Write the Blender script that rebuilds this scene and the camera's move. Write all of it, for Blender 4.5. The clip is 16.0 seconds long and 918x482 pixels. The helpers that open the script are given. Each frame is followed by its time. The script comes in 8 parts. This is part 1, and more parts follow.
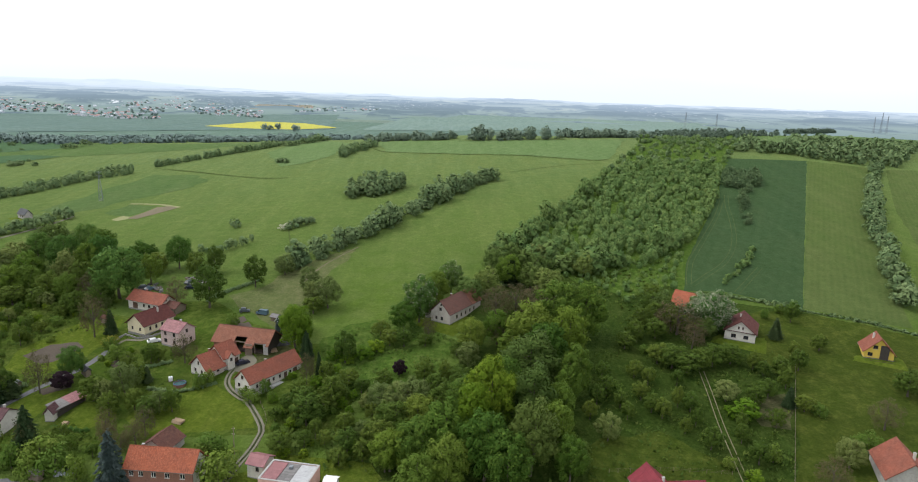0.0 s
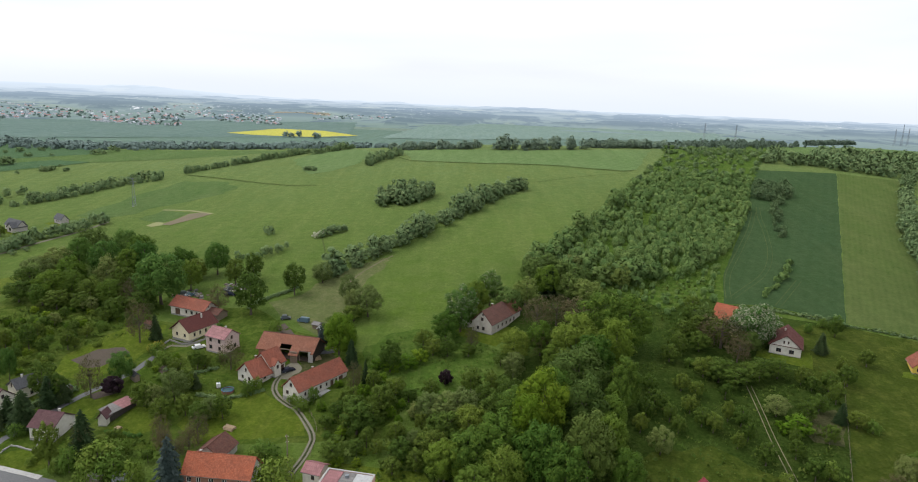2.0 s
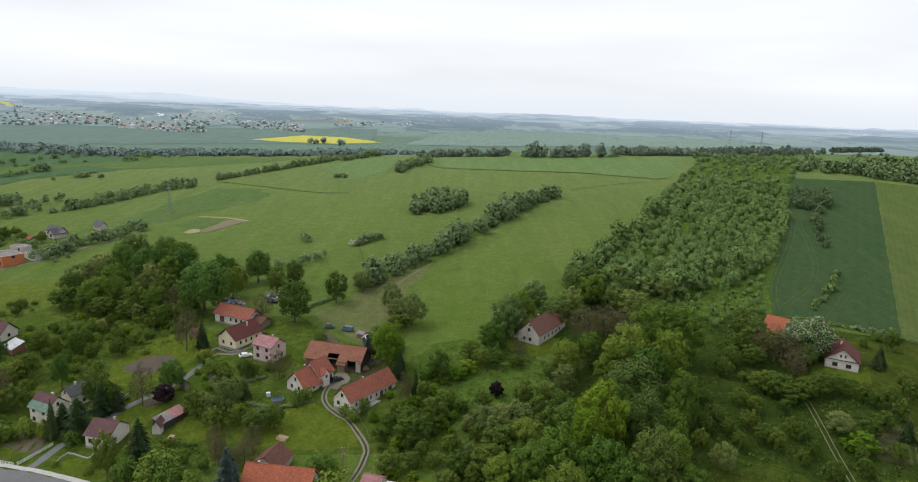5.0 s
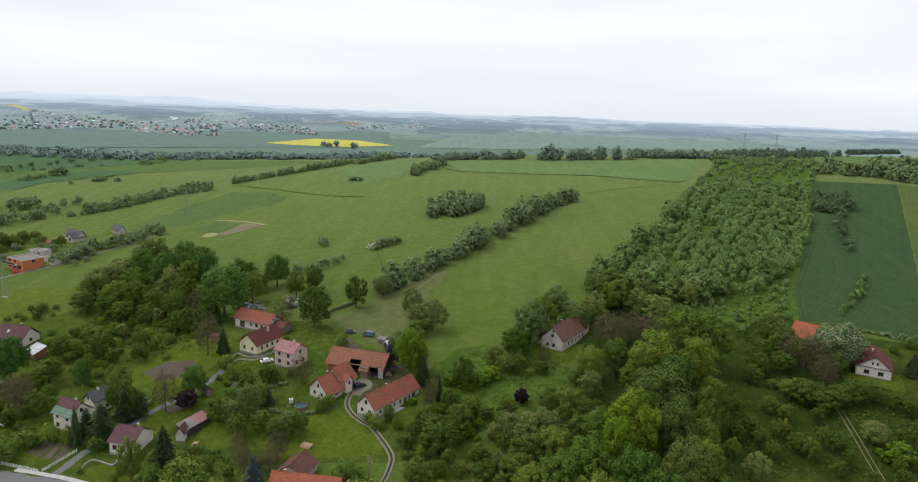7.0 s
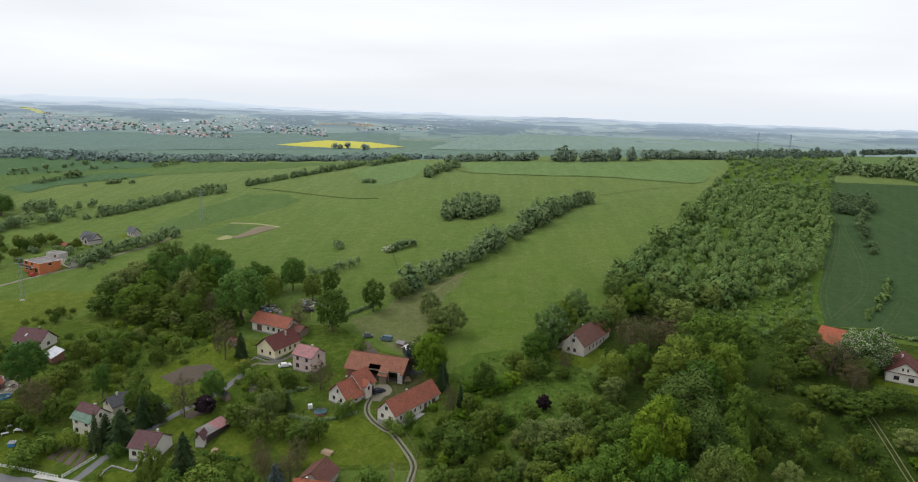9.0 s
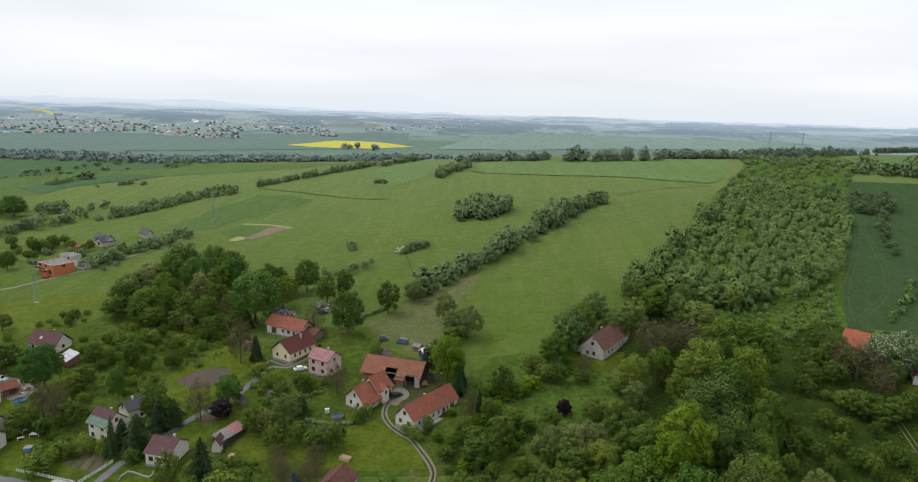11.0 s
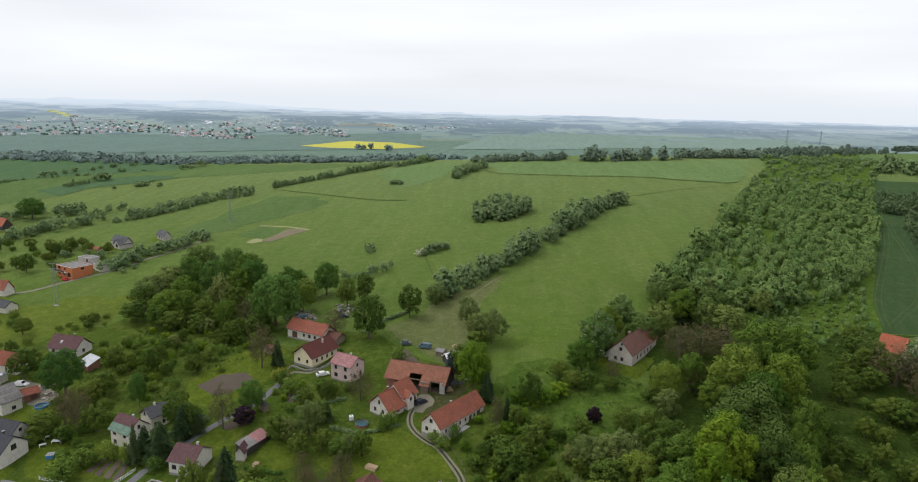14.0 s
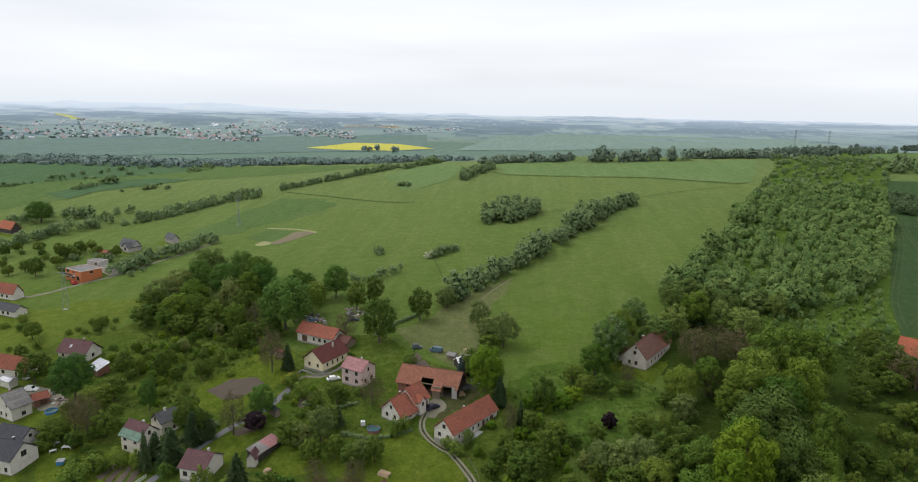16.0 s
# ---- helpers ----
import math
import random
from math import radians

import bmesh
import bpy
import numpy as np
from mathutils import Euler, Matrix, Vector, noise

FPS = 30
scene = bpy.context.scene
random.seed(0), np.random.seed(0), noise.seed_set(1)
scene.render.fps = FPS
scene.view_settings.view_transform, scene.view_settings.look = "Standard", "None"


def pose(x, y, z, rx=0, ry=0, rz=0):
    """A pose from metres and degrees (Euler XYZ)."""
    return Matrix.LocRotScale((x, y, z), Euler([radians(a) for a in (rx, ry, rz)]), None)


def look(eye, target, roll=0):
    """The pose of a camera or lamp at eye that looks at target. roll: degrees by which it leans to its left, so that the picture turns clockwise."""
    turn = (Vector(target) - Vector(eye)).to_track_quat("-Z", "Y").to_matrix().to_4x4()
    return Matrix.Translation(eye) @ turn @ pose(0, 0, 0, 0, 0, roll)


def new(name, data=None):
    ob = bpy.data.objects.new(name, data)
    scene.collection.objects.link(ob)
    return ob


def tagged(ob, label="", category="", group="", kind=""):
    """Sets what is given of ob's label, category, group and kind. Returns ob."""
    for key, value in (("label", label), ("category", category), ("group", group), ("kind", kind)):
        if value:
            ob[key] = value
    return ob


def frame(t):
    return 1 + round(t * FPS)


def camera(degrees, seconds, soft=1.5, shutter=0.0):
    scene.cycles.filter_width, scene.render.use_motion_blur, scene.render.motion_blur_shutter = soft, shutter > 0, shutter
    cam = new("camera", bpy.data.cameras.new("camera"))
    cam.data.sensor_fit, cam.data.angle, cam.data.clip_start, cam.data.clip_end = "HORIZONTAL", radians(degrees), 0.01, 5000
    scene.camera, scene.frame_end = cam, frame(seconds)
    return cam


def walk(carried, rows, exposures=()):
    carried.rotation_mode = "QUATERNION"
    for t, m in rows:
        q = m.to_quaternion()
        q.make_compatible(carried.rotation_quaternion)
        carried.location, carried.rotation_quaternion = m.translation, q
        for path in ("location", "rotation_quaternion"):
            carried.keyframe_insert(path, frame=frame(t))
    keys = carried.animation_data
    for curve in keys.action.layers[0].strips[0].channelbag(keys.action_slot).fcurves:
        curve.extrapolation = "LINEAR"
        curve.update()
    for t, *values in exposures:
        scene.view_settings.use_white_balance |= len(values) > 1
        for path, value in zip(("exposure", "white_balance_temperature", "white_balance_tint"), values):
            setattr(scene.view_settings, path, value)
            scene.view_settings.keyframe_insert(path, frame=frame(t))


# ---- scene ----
cam = camera(71.3, 16.0, soft=1.0)
METRES, EYE, TILT, LEAN, TURN = 43.93, 97.75, 6.0, -2.5, 0.0
ROWS = [
    (0.0, 0.0, 0.0, 0.0, -0.18, -18.75, 0.52),
    (0.5, -0.0638, -0.0058, 0.0051, 0.05, -18.52, 0.39),
    (1.0, -0.1332, -0.0089, 0.0108, 0.38, -18.31, 0.3),
    (1.5, -0.1871, -0.0094, 0.0145, 0.68, -18.15, 0.26),
    (2.0, -0.2451, -0.0072, 0.02, 0.99, -18.02, 0.23),
    (2.5, -0.2909, -0.0043, 0.0229, 1.25, -17.9, 0.23),
    (3.0, -0.3395, 0.0011, 0.0254, 1.53, -17.78, 0.25),
    (3.5, -0.3772, 0.0062, 0.0272, 1.76, -17.68, 0.28),
    (4.0, -0.4168, 0.0146, 0.0293, 2.02, -17.6, 0.32),
    (6.5, -0.5576, 0.0683, 0.0333, 3.11, -17.27, 0.6),
    (7.0, -0.5823, 0.0824, 0.0333, 3.33, -17.22, 0.67),
    (7.5, -0.6028, 0.0946, 0.0336, 3.52, -17.19, 0.73),
    (8.0, -0.6251, 0.1097, 0.0334, 3.73, -17.15, 0.81),
    (8.5, -0.644, 0.123, 0.0337, 3.9, -17.13, 0.88),
    (9.0, -0.6646, 0.1395, 0.0333, 4.1, -17.11, 0.94),
    (11.5, -0.7562, 0.215, 0.0316, 4.92, -17.14, 1.31),
    (12.0, -0.7753, 0.2309, 0.031, 5.09, -17.14, 1.37),
    (12.5, -0.7918, 0.2441, 0.0312, 5.21, -17.14, 1.42),
    (13.0, -0.8106, 0.2596, 0.0304, 5.38, -17.14, 1.49),
    (13.5, -0.8273, 0.2729, 0.0301, 5.51, -17.14, 1.55),
    (14.0, -0.846, 0.2883, 0.0297, 5.66, -17.13, 1.61),
    (14.5, -0.8609, 0.3015, 0.0298, 5.78, -17.12, 1.66),
    (15.0, -0.8773, 0.3168, 0.0292, 5.92, -17.09, 1.72),
    (15.5, -0.8887, 0.3287, 0.0298, 5.99, -16.96, 1.86),
    (16.0, -0.8937, 0.3334, 0.0289, 6.08, -17.02, 1.93),
]
walk(cam, [(t, pose(0, 0, EYE, TILT, LEAN, TURN) @ pose(METRES * x, METRES * y, METRES * z, 90 + pitch, roll, yaw)) for t, x, y, z, yaw, pitch, roll in ROWS],
     [(0.0, 0.53, 6250, 10), (1.5, 0.44, 6300, 10), (4.0, 0.34, 6400, 10), (8.0, 0.30, 6400, 10), (16.0, 0.30, 6400, 10)])

# ---- sky and sun: bright overcast, the sun veiled high on the left ----
world = bpy.data.worlds.new("sky")
scene.world = world
world.use_nodes = True
wn, wl = world.node_tree.nodes, world.node_tree.links
wn.clear()
w_out = wn.new("ShaderNodeOutputWorld")
w_bg = wn.new("ShaderNodeBackground")
w_sky = wn.new("ShaderNodeTexSky")
w_sky.sky_type, w_sky.sun_disc = "NISHITA", False
w_sky.sun_elevation, w_sky.sun_rotation = radians(54.5), radians(-79)
w_sky.air_density, w_sky.dust_density = 1.0, 3.0
w_dim = wn.new("ShaderNodeVectorMath")
w_dim.operation = "SCALE"
w_dim.inputs["Scale"].default_value = 0.12
w_tc = wn.new("ShaderNodeTexCoord")
w_map = wn.new("ShaderNodeMapping")
w_map.inputs["Scale"].default_value = (1.0, 1.6, 9.0)
w_map.inputs["Rotation"].default_value = (0.0, radians(4), 0.0)
w_noise = wn.new("ShaderNodeTexNoise")
w_noise.inputs["Scale"].default_value = 1.5
w_noise.inputs["Detail"].default_value = 4.0
w_noise.inputs["Roughness"].default_value = 0.45
w_ramp = wn.new("ShaderNodeValToRGB")
w_ramp.color_ramp.elements[0].position, w_ramp.color_ramp.elements[0].color = 0.28, (0.765, 0.785, 0.815, 1)
w_ramp.color_ramp.elements[1].position, w_ramp.color_ramp.elements[1].color = 0.66, (0.915, 0.93, 0.955, 1)
w_mix = wn.new("ShaderNodeMix")
w_mix.data_type = "RGBA"
w_mix.inputs["Factor"].default_value = 0.93
wl.new(w_sky.outputs["Color"], w_dim.inputs[0])
wl.new(w_tc.outputs["Generated"], w_map.inputs["Vector"])
wl.new(w_map.outputs["Vector"], w_noise.inputs["Vector"])
wl.new(w_noise.outputs["Fac"], w_ramp.inputs["Fac"])
wl.new(w_dim.outputs["Vector"], w_mix.inputs["A"])
w_sep = wn.new("ShaderNodeSeparateXYZ")
w_rise = wn.new("ShaderNodeMapRange")
w_rise.inputs["From Min"].default_value, w_rise.inputs["From Max"].default_value = 0.0, 0.05
w_low = wn.new("ShaderNodeMix")
w_low.data_type = "RGBA"
w_low.inputs["A"].default_value = (0.760, 0.805, 0.860, 1)
wl.new(w_tc.outputs["Generated"], w_sep.inputs[0])
wl.new(w_sep.outputs["Z"], w_rise.inputs["Value"])
wl.new(w_rise.outputs["Result"], w_low.inputs["Factor"])
wl.new(w_ramp.outputs["Color"], w_low.inputs["B"])
wl.new(w_low.outputs["Result"], w_mix.inputs["B"])
wl.new(w_mix.outputs["Result"], w_bg.inputs["Color"])
w_bg.inputs["Strength"].default_value = 0.92
wl.new(w_bg.outputs["Background"], w_out.inputs["Surface"])

sun_data = bpy.data.lights.new("sun", "SUN")
sun_data.energy, sun_data.angle, sun_data.color = 1.6, radians(46), (1.0, 0.965, 0.91)
sun = new("sun", sun_data)
sun.matrix_world = look((0, 0, 300), (210, -40, 0))


# ---- materials ----
def nodes_of(name):
    m = bpy.data.materials.new(name)
    m.use_nodes = True
    return m, m.node_tree.nodes, m.node_tree.links, m.node_tree.nodes["Principled BSDF"]


def rgb(c):
    return (c[0], c[1], c[2], 1.0)


def noise_node(n, l, vec, scale, detail=5.0, rough=0.6):
    t = n.new("ShaderNodeTexNoise")
    t.inputs["Scale"].default_value, t.inputs["Detail"].default_value, t.inputs["Roughness"].default_value = scale, detail, rough
    l.new(vec, t.inputs["Vector"])
    return t.outputs["Fac"]


def mix_node(n, l, fac, a, b, mode="MIX"):
    t = n.new("ShaderNodeMix")
    t.data_type, t.blend_type = "RGBA", mode
    for value, key in ((fac, "Factor"), (a, "A"), (b, "B")):
        if isinstance(value, (int, float)):
            t.inputs[key].default_value = value
        elif isinstance(value, (tuple, list)):
            t.inputs[key].default_value = rgb(value)
        else:
            l.new(value, t.inputs[key])
    return t.outputs["Result"]


def ramp_node(n, l, fac, lo, hi):
    t = n.new("ShaderNodeMapRange")
    t.inputs["From Min"].default_value, t.inputs["From Max"].default_value = lo, hi
    l.new(fac, t.inputs["Value"])
    return t.outputs["Result"]


def surface(name, base, dark, light, fine=3.0, coarse=0.3, rough=0.85, bump=0.2, metal=0.0, tile=None, vary=0.0, gap=0.05):
    """A worn surface: coarse stains, fine grain, relief. tile: (row, column) spacing of courses along the part's own y and x."""
    m, n, l, b = nodes_of(name)
    pos = n.new("ShaderNodeTexCoord").outputs["Object"]
    big = ramp_node(n, l, noise_node(n, l, pos, coarse, 4.0), 0.35, 0.68)
    small = ramp_node(n, l, noise_node(n, l, pos, fine, 6.0, 0.7), 0.3, 0.7)
    col = mix_node(n, l, big, base, dark)
    col = mix_node(n, l, small, col, light)
    tone = n.new("ShaderNodeMix")
    height = small
    if tile:
        brick = n.new("ShaderNodeTexBrick")
        brick.inputs["Scale"].default_value = 1.0
        brick.inputs["Brick Width"].default_value, brick.inputs["Row Height"].default_value = tile[1], tile[0]
        brick.inputs["Mortar Size"].default_value = gap * tile[0]
        brick.inputs["Color1"].default_value, brick.inputs["Color2"].default_value = (1, 1, 1, 1), (0.62, 0.6, 0.6, 1)
        brick.inputs["Mortar"].default_value = (0.42, 0.40, 0.40, 1)
        l.new(pos, brick.inputs["Vector"])
        col = mix_node(n, l, 0.75, col, brick.outputs["Color"], "MULTIPLY")
        height = brick.outputs["Fac"]
    if vary:
        info = n.new("ShaderNodeObjectInfo").outputs["Random"]
        hsv = n.new("ShaderNodeHueSaturation")
        span = n.new("ShaderNodeMapRange")
        span.inputs["To Min"].default_value, span.inputs["To Max"].default_value = 1 - vary, 1 + vary
        l.new(info, span.inputs["Value"])
        l.new(span.outputs["Result"], hsv.inputs["Value"])
        l.new(col, hsv.inputs["Color"])
        col = hsv.outputs["Color"]
    l.new(col, b.inputs["Base Color"])
    b.inputs["Roughness"].default_value, b.inputs["Metallic"].default_value = rough, metal
    b.inputs["Specular IOR Level"].default_value = 0.2 if tile else 0.35
    if bump:
        k = n.new("ShaderNodeBump")
        k.inputs["Strength"].default_value, k.inputs["Distance"].default_value = bump, 0.04
        if tile:
            k.invert = True
        l.new(height, k.inputs["Height"])
        l.new(k.outputs["Normal"], b.inputs["Normal"])
    return m


def field(name, base, other, light, stripe=0.0, turn=0.0, patch=0.012, grain=1.2, width=3.0, slope_haze=None):
    """Grass or crop seen from afar: broad patches, tufts, and drilled or mown stripes of a given width and bearing."""
    m, n, l, b = nodes_of(name)
    pos = n.new("ShaderNodeTexCoord").outputs["Object"]
    big = ramp_node(n, l, noise_node(n, l, pos, patch, 6.0, 0.62), 0.38, 0.64)
    mid = ramp_node(n, l, noise_node(n, l, pos, patch * 9, 5.0, 0.65), 0.35, 0.7)
    tuft = ramp_node(n, l, noise_node(n, l, pos, grain, 5.0, 0.75), 0.36, 0.66)
    col = mix_node(n, l, big, base, other)
    # haze painted into the grass: blends to a paler, bluer tone upslope
    if slope_haze:
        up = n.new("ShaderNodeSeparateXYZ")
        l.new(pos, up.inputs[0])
        col = mix_node(n, l, ramp_node(n, l, up.outputs["Y"], 230, 560), col, slope_haze)
    half = n.new("ShaderNodeMath")
    half.operation = "MULTIPLY"
    half.inputs[1].default_value = 0.55
    l.new(mid, half.inputs[0])
    col = mix_node(n, l, half.outputs[0], col, light)
    drift = n.new("ShaderNodeMapping")
    drift.inputs["Rotation"].default_value = (0, 0, radians(turn + 18))
    drift.inputs["Scale"].default_value = (1.0, 0.16, 1.0)
    l.new(pos, drift.inputs["Vector"])
    streak = n.new("ShaderNodeMath")
    streak.operation = "MULTIPLY"
    streak.inputs[1].default_value = 0.5
    l.new(ramp_node(n, l, noise_node(n, l, drift.outputs["Vector"], patch * 7, 5.0, 0.6), 0.5, 0.72), streak.inputs[0])
    col = mix_node(n, l, streak.outputs[0], col, light)
    fleck = ramp_node(n, l, noise_node(n, l, pos, max(0.02, min(0.28, patch * 24)), 6.0, 0.7), 0.46, 0.62)
    col = mix_node(n, l, fleck, mix_node(n, l, 1.0, col, (0.84, 0.88, 0.83) if patch < 0.03 else (0.78, 0.84, 0.76) if patch < 0.06 else (0.66, 0.74, 0.64), "MULTIPLY"), col)
    col = mix_node(n, l, tuft, mix_node(n, l, 1.0, col, (0.72, 0.75, 0.70), "MULTIPLY"), col)
    if patch < 0.02:
        lanes = n.new("ShaderNodeMapping")
        lanes.inputs["Rotation"].default_value = (0, 0, radians(-31))
        lanes.inputs["Scale"].default_value = (1.0, 0.05, 1.0)
        l.new(pos, lanes.inputs["Vector"])
        mown = ramp_node(n, l, noise_node(n, l, lanes.outputs["Vector"], 0.16, 3.0, 0.6), 0.42, 0.66)
        col = mix_node(n, l, mown, mix_node(n, l, 1.0, col, (0.93, 0.95, 0.93), "MULTIPLY"), mix_node(n, l, 1.0, col, (1.05, 1.04, 1.06), "MULTIPLY"))
        tussock = ramp_node(n, l, noise_node(n, l, pos, 0.22, 5.0, 0.72), 0.30, 0.44)
        col = mix_node(n, l, tussock, mix_node(n, l, 1.0, col, (0.80, 0.86, 0.82), "MULTIPLY"), col)
    if patch >= 0.05:
        spots = ramp_node(n, l, noise_node(n, l, pos, 0.9, 5.0, 0.75), 0.36, 0.68)
        col = mix_node(n, l, spots, mix_node(n, l, 1.0, col, (0.76, 0.81, 0.76), "MULTIPLY"), mix_node(n, l, 1.0, col, (1.10, 1.08, 1.08), "MULTIPLY"))
    if stripe:
        mp = n.new("ShaderNodeMapping")
        mp.inputs["Rotation"].default_value = (0, 0, radians(turn))
        l.new(pos, mp.inputs["Vector"])
        wv = n.new("ShaderNodeTexWave")
        wv.inputs["Scale"].default_value = 0.314 / width
        wv.inputs["Distortion"].default_value = 1.6
        wv.inputs["Detail"].default_value, wv.inputs["Detail Scale"].default_value = 3.0, 0.15
        l.new(mp.outputs["Vector"], wv.inputs["Vector"])
        half2 = n.new("ShaderNodeMath")
        half2.operation = "MULTIPLY"
        half2.inputs[1].default_value = stripe
        l.new(wv.outputs["Fac"], half2.inputs[0])
        col = mix_node(n, l, half2.outputs[0], col, light)
    l.new(col, b.inputs["Base Color"])
    b.inputs["Roughness"].default_value = 0.95
    b.inputs["Specular IOR Level"].default_value = 0.03
    k = n.new("ShaderNodeBump")
    k.inputs["Strength"].default_value, k.inputs["Distance"].default_value = 0.9, 0.5
    l.new(tuft, k.inputs["Height"])
    l.new(k.outputs["Normal"], b.inputs["Normal"])
    return m


def leaves(name, a, c, tip, mass=False):
    """Foliage: the tone differs from tree to tree (by place in a mass of trees), and from leaf clump to leaf clump."""
    m, n, l, b = nodes_of(name)
    isle = n.new("ShaderNodeNewGeometry").outputs["Random Per Island"]
    if mass:
        pos = n.new("ShaderNodeTexCoord").outputs["Object"]
        own = n.new("ShaderNodeAttribute")
        own.attribute_name = "tone"
        both = n.new("ShaderNodeMath")
        both.operation, both.use_clamp = "MULTIPLY_ADD", True
        both.inputs[1].default_value = 0.4
        share = n.new("ShaderNodeMath")
        share.operation = "MULTIPLY"
        share.inputs[1].default_value = 0.6
        l.new(own.outputs["Fac"], share.inputs[0])
        l.new(ramp_node(n, l, noise_node(n, l, pos, 0.05, 2.0, 0.6), 0.36, 0.64), both.inputs[0])
        l.new(share.outputs[0], both.inputs[2])
        tone = both.outputs[0]
    else:
        tone = n.new("ShaderNodeObjectInfo").outputs["Random"]
    col = mix_node(n, l, tone, a, c)
    shift = n.new("ShaderNodeMath")
    shift.operation = "MULTIPLY"
    shift.inputs[1].default_value = 7.31
    l.new(tone, shift.inputs[0])
    wrap = n.new("ShaderNodeMath")
    wrap.operation = "FRACT"
    l.new(shift.outputs[0], wrap.inputs[0])
    hue, val = n.new("ShaderNodeMapRange"), n.new("ShaderNodeMapRange")
    hue.inputs["To Min"].default_value, hue.inputs["To Max"].default_value = 0.477, 0.510
    val.inputs["To Min"].default_value, val.inputs["To Max"].default_value = 1.18, 0.80
    hsv = n.new("ShaderNodeHueSaturation")
    l.new(wrap.outputs[0], hue.inputs["Value"])
    l.new(wrap.outputs[0], val.inputs["Value"])
    l.new(hue.outputs["Result"], hsv.inputs["Hue"])
    l.new(val.outputs["Result"], hsv.inputs["Value"])
    light = n.new("ShaderNodeMath")
    light.operation = "POWER"
    light.inputs[1].default_value = 7.0 if mass else 3.6
    l.new(isle, light.inputs[0])
    l.new(mix_node(n, l, light.outputs[0], col, tip), hsv.inputs["Color"])
    col = hsv.outputs["Color"]
    l.new(col, b.inputs["Base Color"])
    b.inputs["Roughness"].default_value = 0.7
    b.inputs["Specular IOR Level"].default_value = 0.06
    tr = n.new("ShaderNodeBsdfTranslucent")
    l.new(col, tr.inputs["Color"])
    mx = n.new("ShaderNodeMixShader")
    mx.inputs[0].default_value = 0.17
    l.new(b.outputs["BSDF"], mx.inputs[1])
    l.new(tr.outputs["BSDF"], mx.inputs[2])
    l.new(mx.outputs[0], n["Material Output"].inputs["Surface"])
    return m


M = {}
# the meadow's last colour is the painted haze of the upper slope
M["meadow"] = field("meadow_grass", (0.154, 0.228, 0.038), (0.120, 0.190, 0.036), (0.222, 0.264, 0.084), slope_haze=(0.202, 0.266, 0.104))
M["lawn"] = field("garden_grass", (0.172, 0.226, 0.026), (0.148, 0.202, 0.026), (0.216, 0.240, 0.044), patch=0.05, grain=1.4)
M["rough"] = field("rough_grass", (0.052, 0.092, 0.016), (0.066, 0.100, 0.019), (0.094, 0.120, 0.028), patch=0.05, grain=0.9)
M["paddock"] = field("paddock_grass", (0.094, 0.130, 0.020), (0.108, 0.130, 0.024), (0.140, 0.158, 0.034), patch=0.06, grain=1.1)
M["garden"] = field("garden_ground", (0.118, 0.184, 0.026), (0.132, 0.170, 0.036), (0.186, 0.216, 0.046), patch=0.07, grain=1.1)
M["yard"] = field("trodden_yard_grass", (0.132, 0.134, 0.056), (0.158, 0.142, 0.074), (0.185, 0.172, 0.085), patch=0.07, grain=1.2)
M["scrub_floor"] = field("scrub_grass", (0.108, 0.186, 0.030), (0.132, 0.202, 0.036), (0.172, 0.214, 0.056), patch=0.062, grain=0.7)
M["pale_meadow"] = field("grazed_grass", (0.205, 0.222, 0.090), (0.180, 0.212, 0.075), (0.245, 0.240, 0.120), patch=0.04)
M["flower_meadow"] = field("flowering_meadow_grass", (0.164, 0.220, 0.034), (0.142, 0.196, 0.036), (0.232, 0.250, 0.050), patch=0.03)
M["balk"] = field("worn_balk_grass", (0.128, 0.168, 0.052), (0.112, 0.156, 0.048), (0.160, 0.185, 0.066), patch=0.04)
M["tramline"] = field("wheel_marks_in_wheat", (0.112, 0.148, 0.060), (0.098, 0.136, 0.056), (0.138, 0.164, 0.072), patch=0.04)
M["wheat"] = field("young_wheat", (0.062, 0.114, 0.048), (0.070, 0.122, 0.048), (0.090, 0.134, 0.058), stripe=0.10, turn=28, width=5)
M["strip"] = field("light_crop", (0.120, 0.176, 0.046), (0.136, 0.182, 0.056), (0.164, 0.194, 0.068), stripe=0.16, turn=28, width=2.4)
M["green_crop"] = field("green_crop", (0.172, 0.262, 0.094), (0.180, 0.262, 0.100), (0.210, 0.280, 0.116), stripe=0.2, turn=-55, width=5)
M["dull_meadow"] = field("dull_meadow_grass", (0.140, 0.214, 0.070), (0.126, 0.198, 0.066), (0.176, 0.228, 0.088))
M["deep_crop"] = field("deep_green_crop", (0.094, 0.164, 0.078), (0.084, 0.150, 0.076), (0.116, 0.180, 0.086), patch=0.008, grain=0.4, stripe=0.12, turn=40, width=6)
# valley and far land: base colours blued and paled to paint in haze
M["far_crop"] = field("hazed_valley_crop", (0.168, 0.232, 0.218), (0.152, 0.216, 0.206), (0.186, 0.246, 0.226), patch=0.004, grain=0.2)
M["hazed_crop"] = field("hazed_far_crop", (0.230, 0.302, 0.280), (0.210, 0.282, 0.264), (0.252, 0.318, 0.288), patch=0.004, grain=0.2)
